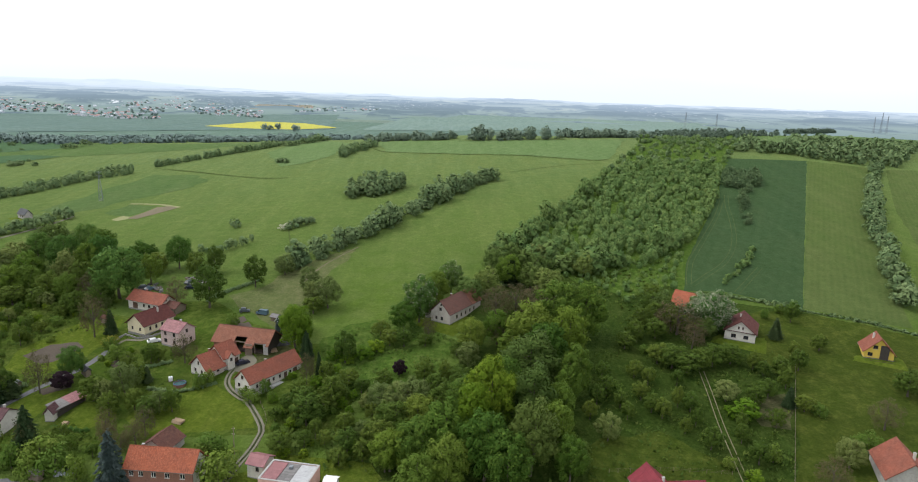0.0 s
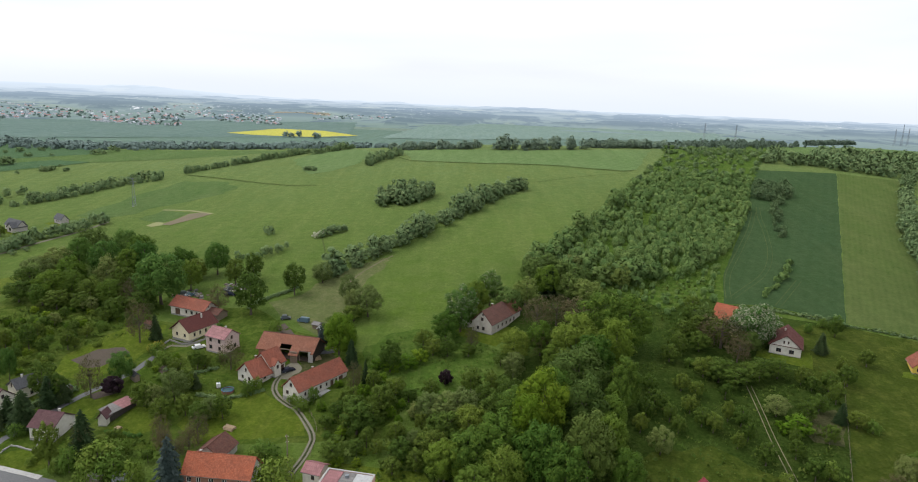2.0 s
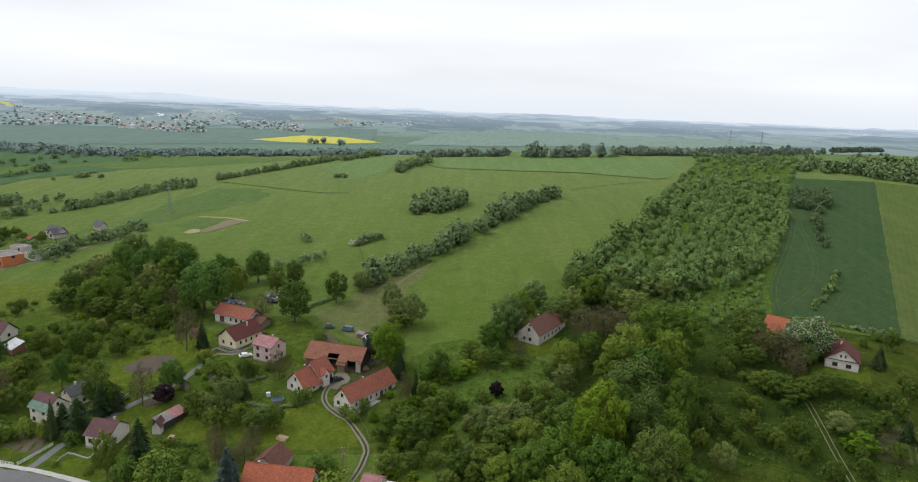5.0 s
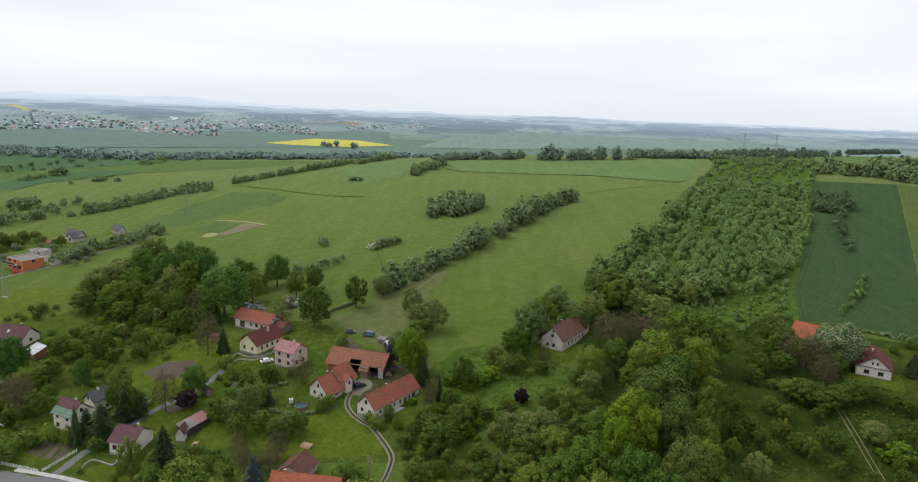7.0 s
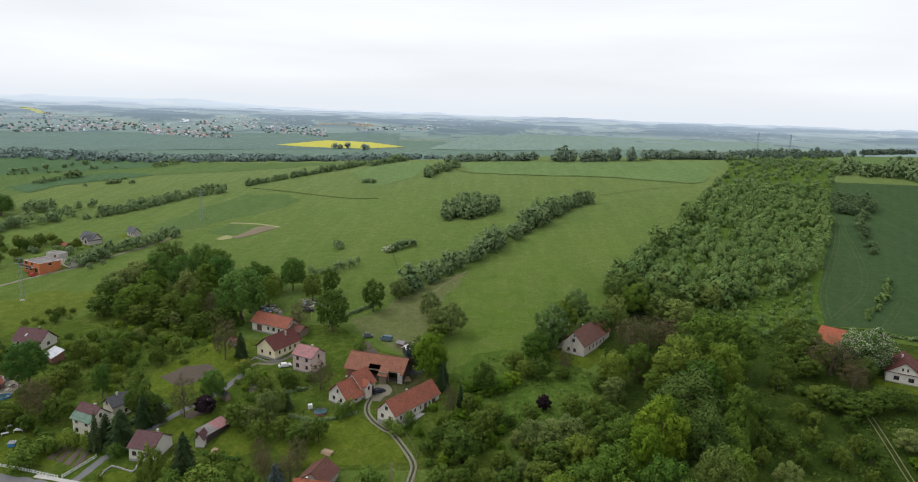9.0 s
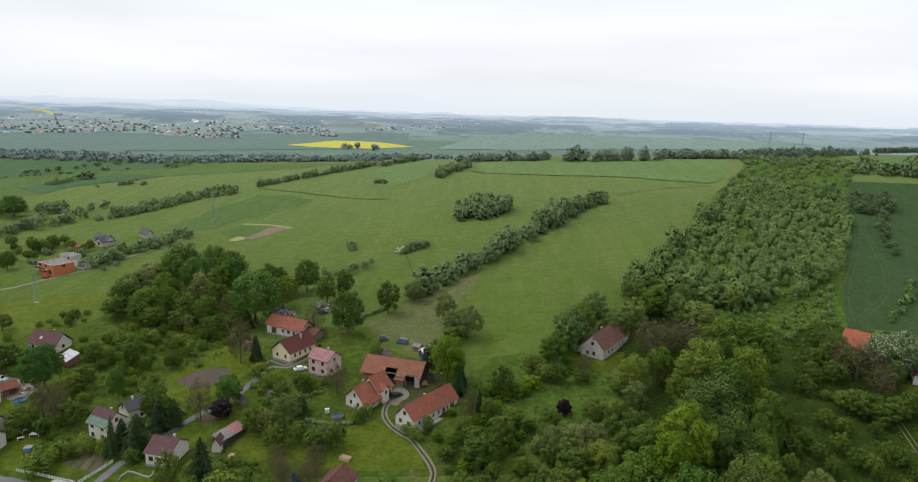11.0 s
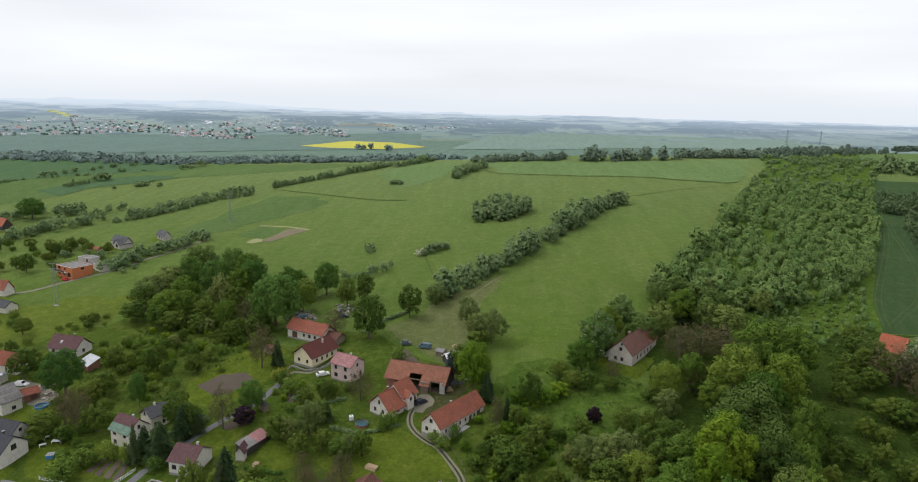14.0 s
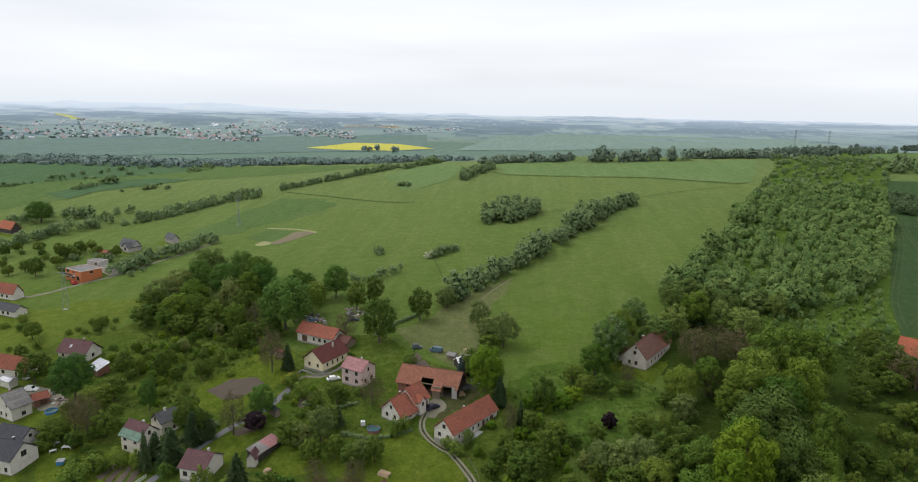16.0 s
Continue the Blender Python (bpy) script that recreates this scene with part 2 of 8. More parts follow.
M["hazed_valley_land"] = field("valley_grass", (0.158, 0.226, 0.190), (0.146, 0.210, 0.184), (0.178, 0.240, 0.196), patch=0.005, grain=0.1)
M["hazed_far_land"] = field("hazed_far_land", (0.205, 0.258, 0.220), (0.155, 0.208, 0.195), (0.260, 0.300, 0.255), patch=0.003, grain=0.06)
# rape and fallow are paled for haze too, the distant rape most
M["rape"] = field("flowering_rape", (0.60, 0.54, 0.10), (0.56, 0.51, 0.11), (0.64, 0.59, 0.16), patch=0.02, grain=0.5)
M["far_rape"] = field("hazed_flowering_rape", (0.50, 0.50, 0.22), (0.47, 0.47, 0.23), (0.54, 0.53, 0.26), patch=0.02, grain=0.5)
M["fallow"] = field("brown_fallow", (0.33, 0.28, 0.23), (0.30, 0.27, 0.22), (0.37, 0.32, 0.27), patch=0.01, grain=0.3)
M["soil"] = surface("dug_soil", (0.066, 0.050, 0.038), (0.046, 0.036, 0.028), (0.094, 0.074, 0.054), 4, 0.3, 0.95, 0.8)
M["furrow"] = surface("ridged_soil", (0.080, 0.062, 0.046), (0.056, 0.044, 0.034), (0.108, 0.088, 0.064), 4, 0.3, 0.95, 0.8)
M["bare"] = surface("bare_earth", (0.130, 0.102, 0.062), (0.105, 0.100, 0.045), (0.165, 0.135, 0.085), 1.5, 0.12, 0.95, 0.5)
M["dry_soil"] = surface("dry_pale_soil", (0.210, 0.212, 0.088), (0.165, 0.205, 0.062), (0.250, 0.235, 0.115), 1.0, 0.1, 0.95, 0.4)
M["gravel"] = surface("lane_gravel", (0.148, 0.136, 0.100), (0.105, 0.104, 0.064), (0.185, 0.170, 0.130), 2.5, 0.25, 0.95, 0.5)
M["lane"] = field("lane_grass", (0.122, 0.128, 0.066), (0.104, 0.122, 0.052), (0.148, 0.144, 0.088), patch=0.2, grain=1.6)
M["rut"] = surface("worn_wheel_rut", (0.150, 0.132, 0.076), (0.105, 0.112, 0.046), (0.195, 0.168, 0.104), 2.0, 0.2, 0.95, 0.4)
M["asphalt"] = surface("worn_asphalt", (0.105, 0.105, 0.108), (0.075, 0.076, 0.08), (0.15, 0.15, 0.15), 3, 0.3, 0.9, 0.2)
M["tile_orange"] = surface("orange_roof_tiles", (0.38, 0.098, 0.045), (0.24, 0.075, 0.045), (0.44, 0.150, 0.085), 2.0, 0.35, 0.8, 0.7, tile=(0.33, 0.24))
M["tile_red"] = surface("weathered_red_roof_tiles", (0.29, 0.082, 0.048), (0.155, 0.062, 0.046), (0.35, 0.130, 0.085), 1.6, 0.3, 0.8, 0.7, tile=(0.33, 0.24))
M["tile_rust"] = surface("old_rusty_roof_tiles", (0.140, 0.056, 0.042), (0.072, 0.044, 0.038), (0.180, 0.086, 0.064), 1.2, 0.45, 0.85, 0.7, tile=(0.33, 0.24))
M["tile_barn"] = surface("rusty_orange_barn_tiles", (0.255, 0.100, 0.060), (0.165, 0.075, 0.050), (0.310, 0.145, 0.095), 1.4, 0.35, 0.85, 0.7, tile=(0.33, 0.24))
M["tile_old"] = surface("dull_old_roof_tiles", (0.165, 0.074, 0.058), (0.095, 0.056, 0.048), (0.205, 0.108, 0.084), 1.1, 0.4, 0.9, 0.7, tile=(0.33, 0.24))
M["tile_maroon"] = surface("maroon_roof_tiles", (0.112, 0.032, 0.027), (0.086, 0.030, 0.027), (0.145, 0.050, 0.042), 2.0, 0.35, 0.8, 0.6, tile=(0.35, 0.30))
M["tile_plum"] = surface("plum_brown_roof_tiles", (0.112, 0.056, 0.060), (0.088, 0.047, 0.051), (0.145, 0.076, 0.078), 2.0, 0.35, 0.8, 0.6, tile=(0.35, 0.30))
M["tile_pink"] = surface("faded_pink_roof_sheets", (0.30, 0.130, 0.135), (0.24, 0.105, 0.11), (0.36, 0.18, 0.18), 1.5, 0.4, 0.6, 0.5, tile=(1.1, 0.5))
M["tile_crimson"] = surface("crimson_roof_sheets", (0.23, 0.024, 0.040), (0.19, 0.024, 0.038), (0.27, 0.05, 0.06), 1.5, 0.4, 0.5, 0.5, tile=(1.1, 0.4))
M["slate"] = surface("grey_roof_shingles", (0.085, 0.088, 0.095), (0.060, 0.062, 0.068), (0.125, 0.128, 0.135), 2.0, 0.5, 0.7, 0.6, tile=(0.35, 0.30))
M["dark_roof"] = surface("anthracite_roof_tiles", (0.030, 0.033, 0.042), (0.024, 0.026, 0.034), (0.045, 0.048, 0.058), 2.0, 0.5, 0.55, 0.5, tile=(0.35, 0.30))
M["green_roof"] = surface("green_sheet_roof", (0.110, 0.205, 0.145), (0.085, 0.165, 0.115), (0.150, 0.240, 0.180), 1.5, 0.4, 0.5, 0.5, tile=(2.0, 0.45))
M["tin"] = surface("pale_tin_sheet", (0.38, 0.40, 0.43), (0.28, 0.30, 0.33), (0.46, 0.48, 0.51), 1.2, 0.6, 0.4, 0.3, metal=0.35, tile=(3.0, 0.6))
M["felt"] = surface("grey_roofing_felt", (0.19, 0.18, 0.175), (0.13, 0.125, 0.12), (0.25, 0.24, 0.23), 1.5, 0.5, 0.9, 0.4, tile=(1.0, 3.0))
M["white"] = surface("white_render", (0.54, 0.51, 0.45), (0.40, 0.37, 0.32), (0.62, 0.59, 0.53), 1.2, 0.35, 0.9, 0.1)
M["pale_render"] = surface("pale_cream_render", (0.62, 0.58, 0.48), (0.48, 0.44, 0.36), (0.68, 0.64, 0.55), 1.2, 0.35, 0.9, 0.1)
M["grey_render"] = surface("grey_render", (0.40, 0.37, 0.34), (0.28, 0.25, 0.23), (0.48, 0.45, 0.42), 1.2, 0.5, 0.9, 0.2)
M["cream"] = surface("cream_render", (0.66, 0.58, 0.38), (0.55, 0.47, 0.30), (0.72, 0.65, 0.46), 1.2, 0.35, 0.9, 0.1)
M["yellow"] = surface("yellow_render", (0.62, 0.43, 0.065), (0.55, 0.38, 0.06), (0.68, 0.50, 0.10), 1.2, 0.4, 0.9, 0.1)
M["pink"] = surface("dusty_pink_render", (0.48, 0.36, 0.33), (0.38, 0.28, 0.26), (0.55, 0.43, 0.40), 1.2, 0.4, 0.9, 0.1)
M["salmon"] = surface("salmon_render", (0.58, 0.33, 0.27), (0.50, 0.28, 0.23), (0.63, 0.40, 0.33), 1.2, 0.4, 0.9, 0.1)
M["orange_wall"] = surface("orange_brick_cladding", (0.42, 0.125, 0.045), (0.34, 0.10, 0.04), (0.48, 0.17, 0.075), 2.0, 0.4, 0.85, 0.4)
M["ruin_wall"] = surface("peeling_plaster", (0.46, 0.42, 0.36), (0.25, 0.21, 0.17), (0.55, 0.51, 0.45), 1.0, 0.5, 0.95, 0.5)
M["brick_wall"] = surface("red_brick_wall", (0.22, 0.10, 0.07), (0.16, 0.08, 0.06), (0.28, 0.14, 0.10), 3.0, 0.5, 0.9, 0.5)
M["dark_wood"] = surface("dark_barn_boards", (0.040, 0.034, 0.030), (0.028, 0.024, 0.022), (0.07, 0.06, 0.05), 5.0, 0.5, 0.85, 0.4)
M["wood"] = surface("grey_boards", (0.19, 0.145, 0.10), (0.13, 0.10, 0.075), (0.25, 0.20, 0.15), 5.0, 0.5, 0.85, 0.4)
M["log"] = surface("cut_logs", (0.32, 0.22, 0.13), (0.22, 0.155, 0.10), (0.42, 0.32, 0.21), 5.0, 0.8, 0.9, 0.5)
M["plinth"] = surface("grey_plinth", (0.24, 0.23, 0.215), (0.17, 0.165, 0.155), (0.30, 0.29, 0.275), 2.0, 0.4, 0.95, 0.2)
# far village walls and roofs, washed out in colour to paint in haze
M["far_render"] = surface("hazed_far_render", (0.50, 0.53, 0.56), (0.40, 0.43, 0.46), (0.56, 0.59, 0.62), 1.0, 0.05, 0.9, 0.0)
M["far_red"] = surface("hazed_red_roof", (0.36, 0.215, 0.200), (0.28, 0.18, 0.17), (0.42, 0.27, 0.25), 1.0, 0.05, 0.9, 0.0)
M["far_grey"] = surface("hazed_grey_roof", (0.27, 0.29, 0.31), (0.21, 0.23, 0.25), (0.34, 0.36, 0.38), 1.0, 0.05, 0.9, 0.0)
M["frame_white"] = surface("white_painted_frame", (0.72, 0.71, 0.69), (0.62, 0.61, 0.59), (0.76, 0.75, 0.74), 4, 0.5, 0.5, 0.0)
M["frame_brown"] = surface("brown_painted_frame", (0.085, 0.045, 0.028), (0.06, 0.034, 0.022), (0.12, 0.07, 0.045), 4, 0.5, 0.5, 0.0)
M["concrete"] = surface("weathered_concrete", (0.34, 0.33, 0.31), (0.24, 0.235, 0.22), (0.42, 0.41, 0.39), 2, 0.3, 0.9, 0.2)
M["white_paint"] = surface("white_paint", (0.74, 0.74, 0.73), (0.62, 0.62, 0.61), (0.80, 0.80, 0.79), 2, 0.4, 0.5, 0.0)
M["pale_sheet"] = surface("pale_grey_roof_sheet", (0.36, 0.36, 0.36), (0.25, 0.25, 0.245), (0.44, 0.44, 0.44), 1.5, 0.5, 0.7, 0.1)
M["blue"] = surface("blue_plastic", (0.035, 0.16, 0.36), (0.03, 0.12, 0.28), (0.07, 0.22, 0.44), 2, 0.5, 0.5, 0.0)
M["junk"] = surface("rusty_scrap", (0.17, 0.12, 0.10), (0.08, 0.07, 0.07), (0.30, 0.25, 0.22), 2.5, 0.8, 0.8, 0.4)
M["steel"] = surface("galvanised_steel", (0.22, 0.24, 0.26), (0.17, 0.19, 0.21), (0.28, 0.30, 0.32), 3, 0.5, 0.5, 0.0, metal=0.5)
M["bark"] = surface("grey_brown_bark", (0.085, 0.068, 0.052), (0.055, 0.045, 0.036), (0.125, 0.105, 0.082), 4, 0.6, 0.95, 0.8)
M["leaf_big"] = leaves("broadleaf_foliage", (0.082, 0.152, 0.018), (0.056, 0.114, 0.018), (0.132, 0.202, 0.030))
M["leaf_bright"] = leaves("fresh_maple_foliage", (0.098, 0.182, 0.011), (0.086, 0.164, 0.013), (0.152, 0.228, 0.022))
M["leaf_fresh"] = leaves("ash_foliage", (0.100, 0.168, 0.022), (0.118, 0.180, 0.026), (0.164, 0.220, 0.038))
M["leaf_olive"] = leaves("dull_olive_foliage", (0.078, 0.126, 0.024), (0.074, 0.120, 0.026), (0.120, 0.166, 0.038))
M["leaf_dark"] = leaves("oak_foliage", (0.062, 0.138, 0.028), (0.086, 0.168, 0.028), (0.122, 0.204, 0.040))
M["leaf_pale"] = leaves("willow_foliage", (0.116, 0.164, 0.046), (0.138, 0.184, 0.048), (0.182, 0.220, 0.076))
M["leaf_orchard"] = leaves("orchard_foliage", (0.062, 0.108, 0.017), (0.086, 0.136, 0.021), (0.120, 0.166, 0.030))
M["leaf_fir"] = leaves("fir_needles", (0.030, 0.056, 0.020), (0.040, 0.068, 0.024), (0.062, 0.092, 0.036))
M["leaf_spruce"] = leaves("blue_spruce_needles", (0.042, 0.064, 0.058), (0.050, 0.072, 0.064), (0.075, 0.098, 0.090))
M["leaf_brown"] = leaves("budding_walnut_foliage", (0.112, 0.096, 0.044), (0.100, 0.098, 0.042), (0.142, 0.122, 0.064))
M["leaf_plum"] = leaves("purple_plum_foliage", (0.027, 0.016, 0.021), (0.032, 0.019, 0.024), (0.046, 0.028, 0.034))
M["blossom"] = leaves("chestnut_blossom", (0.46, 0.46, 0.33), (0.52, 0.51, 0.38), (0.62, 0.60, 0.48))
M["leaf_weed"] = leaves("weeds_and_tall_grass", (0.074, 0.124, 0.020), (0.064, 0.108, 0.020), (0.110, 0.142, 0.036), True)
M["leaf_yellow"] = leaves("yellow_flowering_shrub", (0.20, 0.22, 0.03), (0.18, 0.21, 0.03), (0.34, 0.32, 0.05))
M["leaf_wood"] = leaves("young_wood_foliage", (0.104, 0.180, 0.052), (0.136, 0.214, 0.062), (0.158, 0.234, 0.072), True)
# hedge, far and ridge foliage: lightened and blued, haze painted into the leaves
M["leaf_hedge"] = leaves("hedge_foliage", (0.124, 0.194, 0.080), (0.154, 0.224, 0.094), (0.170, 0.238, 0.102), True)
M["leaf_far"] = leaves("hazed_tree_foliage", (0.172, 0.236, 0.216), (0.192, 0.258, 0.232), (0.200, 0.266, 0.238), True)
M["leaf_ridge"] = leaves("hazed_ridge_foliage", (0.150, 0.208, 0.150), (0.178, 0.240, 0.162), (0.188, 0.250, 0.170), True)
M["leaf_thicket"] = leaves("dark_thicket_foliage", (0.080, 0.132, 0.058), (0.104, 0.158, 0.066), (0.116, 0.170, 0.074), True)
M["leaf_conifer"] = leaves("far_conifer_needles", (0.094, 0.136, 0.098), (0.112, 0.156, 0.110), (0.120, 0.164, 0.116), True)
M["leaf_edge"] = leaves("wood_edge_foliage", (0.100, 0.162, 0.036), (0.128, 0.188, 0.044), (0.168, 0.222, 0.060))
M["leaf_shrub"] = leaves("garden_shrub_foliage", (0.092, 0.164, 0.024), (0.114, 0.184, 0.028), (0.158, 0.218, 0.046))


def plain(name, col, rough=0.5, metal=0.0, transmission=0.0):
    m, n, l, b = nodes_of(name)
    b.inputs["Base Color"].default_value = rgb(col)
    b.inputs["Roughness"].default_value, b.inputs["Metallic"].default_value = rough, metal
    b.inputs["Transmission Weight"].default_value = transmission
    return m


M["glass"] = plain("window_glass", (0.02, 0.024, 0.03), 0.08)
M["car_glass"] = plain("car_glass", (0.012, 0.014, 0.018), 0.06)
M["rubber"] = plain("tyre_rubber", (0.02, 0.02, 0.02), 0.8)
M["car_navy"] = plain("navy_car_paint", (0.016, 0.020, 0.036), 0.25)
M["car_teal"] = plain("blue_grey_car_paint", (0.075, 0.125, 0.160), 0.35)
M["car_grey"] = plain("grey_car_paint", (0.080, 0.095, 0.105), 0.35)
M["car_white"] = plain("white_car_paint", (0.68, 0.68, 0.68), 0.3)
M["car_red"] = plain("red_car_paint", (0.42, 0.02, 0.02), 0.3)
M["pool_water"] = plain("pool_water", (0.030, 0.075, 0.075), 0.06)


# ---- helpers of this place ----
def sst(a, b, v):
    u = min(1.0, max(0.0, (v - a) / (b - a)))
    return u * u * (3 - 2 * u)


def terr(x, y):
    """Height of the land: a slope up to a ridge, a valley behind it, low far country."""
    u = 3.2 * math.tanh(x / 368)
    v = y / 115
    v = v if v < 4.4 else 4.4 + 0.9 * math.tanh((v - 4.4) / 0.9)
    v = max(v, -0.5)
    near = -9.9 + 1.89 * u + 18.6 * v + 1.2 * u * v - 1.59 * v * v - 0.97 * u * u + 0.156 * v ** 3
    r = math.hypot(x, y)
    far = 38 + 41 * sst(1500, 4800, r) + 3.4 * math.sin(x / 356 + 1) * math.sin(y / 483) * sst(800, 1400, r)
    return near + (far - near) * sst(529, 920, y + 0.25 * abs(x))



def link(name, bm, material, parent=None, label="", smooth=False):
    me = bpy.data.meshes.new(name)
    bm.normal_update()
    bm.to_mesh(me)
    bm.free()
    for m in material if isinstance(material, (list, tuple)) else [material]:
        me.materials.append(m)
    if smooth:
        me.polygons.foreach_set("use_smooth", [True] * len(me.polygons))
    ob = new(name, me)
    if parent:
        ob.parent = parent
    if label:
        ob["label"] = label
    return ob


def part(name, bm, material, parent, label=""):
    return link(name, bm, material, parent, label)


def thing(name, m, label, category, group=""):
    ob = new(name)
    ob.empty_display_size = 0.5
    ob.matrix_basis = m
    return tagged(ob, label, category, group)


def box(x0, y0, z0, x1, y1, z1, bm=None, bevel=0.0):
    bm = bm or bmesh.new()
    vs = [bm.verts.new((x, y, z)) for x in (x0, x1) for y in (y0, y1) for z in (z0, z1)]
    fs = [bm.faces.new([vs[i] for i in q]) for q in ((0, 1, 3, 2), (4, 6, 7, 5), (0, 4, 5, 1), (2, 3, 7, 6), (0, 2, 6, 4), (1, 5, 7, 3))]
    if bevel:
        bmesh.ops.bevel(bm, geom=list({e for f in fs for e in f.edges}), offset=bevel, segments=1, affect="EDGES")
    return bm


def tube(a, b, r0, r1, seg=8, bm=None, caps=True):
    bm = bm or bmesh.new()
    a, b = Vector(a), Vector(b)
    q = (b - a).to_track_quat("Z", "Y")
    rings = []
    for p, r in ((a, r0), (b, r1)):
        rings.append([bm.verts.new(p + q @ Vector((r * math.cos(6.2832 * i / seg), r * math.sin(6.2832 * i / seg), 0))) for i in range(seg)])
    for i in range(seg):
        j = (i + 1) % seg
        bm.faces.new((rings[0][i], rings[0][j], rings[1][j], rings[1][i]))
    if caps:
        bm.faces.new(rings[1])
        bm.faces.new(rings[0][::-1])
    return bm


def at(x, y, yaw=0.0, dz=0.0):
    return Matrix.Translation((x, y, terr(x, y) + dz)) @ Matrix.Rotation(radians(yaw), 4, "Z")


def drape(name, poly, material, lift, step, label="", wobble=0.0):
    """A patch of land: a polygon cut into cells and laid on the ground, its edge slightly uneven."""
    rng = random.Random(len(poly) * 7 + int(abs(poly[0][0])))
    edge = []
    for i, p in enumerate(poly):
        q = poly[(i + 1) % len(poly)]
        k = max(1, int(math.dist(p, q) / (step * 0.7))) if wobble else 1
        for j in range(k):
            s = j / k
            edge.append((p[0] + (q[0] - p[0]) * s + rng.uniform(-wobble, wobble) * (j > 0), p[1] + (q[1] - p[1]) * s + rng.uniform(-wobble, wobble) * (j > 0)))
    bm = bmesh.new()
    bm.faces.new([bm.verts.new((x, y, 0)) for x, y in edge])
    bmesh.ops.triangulate(bm, faces=bm.faces[:])
    for axis in (0, 1):
        lo, hi = min(p[axis] for p in edge), max(p[axis] for p in edge)
        no = (1, 0, 0) if axis == 0 else (0, 1, 0)
        v = lo + step
        while v < hi:
            bmesh.ops.bisect_plane(bm, geom=bm.verts[:] + bm.edges[:] + bm.faces[:], plane_co=(v * no[0], v * no[1], 0), plane_no=no)
            v += step
    for v in bm.verts:
        v.co.z = terr(v.co.x, v.co.y) + (0.75 * lift if v.is_boundary else lift)
    for f in bm.faces:
        f.normal_update()
        if f.normal.z < 0:
            f.normal_flip()
    return tagged(link(name, bm, material, smooth=True), label, "ground", kind="structure")


def curve_points(pts, step):
    """A smooth line through the points."""
    pts = [Vector((*p, 0)) for p in pts]
    out = []
    for i in range(len(pts) - 1):
        p0, p1, p2, p3 = pts[max(i - 1, 0)], pts[i], pts[i + 1], pts[min(i + 2, len(pts) - 1)]
        k = max(2, int((p2 - p1).length / step))
        for j in range(k):
            s = j / k
            out.append(0.5 * (2 * p1 + (p2 - p0) * s + (2 * p0 - 5 * p1 + 4 * p2 - p3) * s * s + (3 * p1 - p0 - 3 * p2 + p3) * s ** 3))
    return out + [pts[-1]]


def ribbon(name, pts, width, material, lift, label, category="path", side=0.0, kind="structure"):
    """A lane, path or rut laid on the ground along a line; side shifts it sideways."""
    rng = random.Random(int(width * 100) + len(pts))
    line = curve_points(pts, 1.6)
    bm = bmesh.new()
    last = None
    for i, p in enumerate(line):
        d = (line[min(i + 1, len(line) - 1)] - line[max(i - 1, 0)]).normalized()
        n = Vector((-d.y, d.x, 0))
        row = []
        for s in (-1, -0.33, 0.33, 1):
            q = p + n * (side + s * width / 2 * (1 + (rng.uniform(-0.12, 0.12) if abs(s) == 1 else 0)))
            row.append(bm.verts.new((q.x, q.y, terr(q.x, q.y) + lift - (0.05 if abs(s) == 1 else 0))))
        if last:
            for j in range(3):
                bm.faces.new((last[j + 1], last[j], row[j], row[j + 1]))
        last = row
    for f in bm.faces:
        f.normal_update()
        if f.normal.z < 0:
            f.normal_flip()
    return tagged(link(name, bm, material, smooth=True), label, category, kind=kind)


def inside(x, y, poly):
    hit, j = False, len(poly) - 1
    for i in range(len(poly)):
        (xi, yi), (xj, yj) = poly[i], poly[j]
        if (yi > y) != (yj > y) and x < (xj - xi) * (y - yi) / (yj - yi) + xi:
            hit = not hit
        j = i
    return hit


# ---- the land: one sheet to the horizon ----
def spread(lo, hi, n):
    """Grid lines that lie close together in the middle and far apart at the rim."""
    k = [i / n for i in range(-n, n + 1)]
    return [(math.sinh(4.2 * s) / math.sinh(4.2)) * (hi if s > 0 else -lo) for s in k]


gx = spread(-5200, 5200, 110)
gy = [v + 180 for v in spread(-5200, 5000, 110)]
gm = bpy.data.meshes.new("ground")
nx, ny = len(gx), len(gy)
gm.from_pydata([(x, y, terr(x, y) - 45 * sst(1540, 2300, math.hypot(x, y))) for y in gy for x in gx], [],
               [(j * nx + i, j * nx + i + 1, (j + 1) * nx + i + 1, (j + 1) * nx + i) for j in range(ny - 1) for i in range(nx - 1)])
gm.polygons.foreach_set("use_smooth", [True] * len(gm.polygons))
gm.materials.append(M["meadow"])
gm.materials.append(M["hazed_valley_land"])
gm.materials.append(M["hazed_far_land"])
# farther ground takes the tones with haze painted in
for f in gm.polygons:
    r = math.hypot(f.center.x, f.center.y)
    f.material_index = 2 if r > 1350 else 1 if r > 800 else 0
ground = tagged(new("ground", gm), "green grassy hillside meadow rolling to the horizon", "ground", kind="structure")



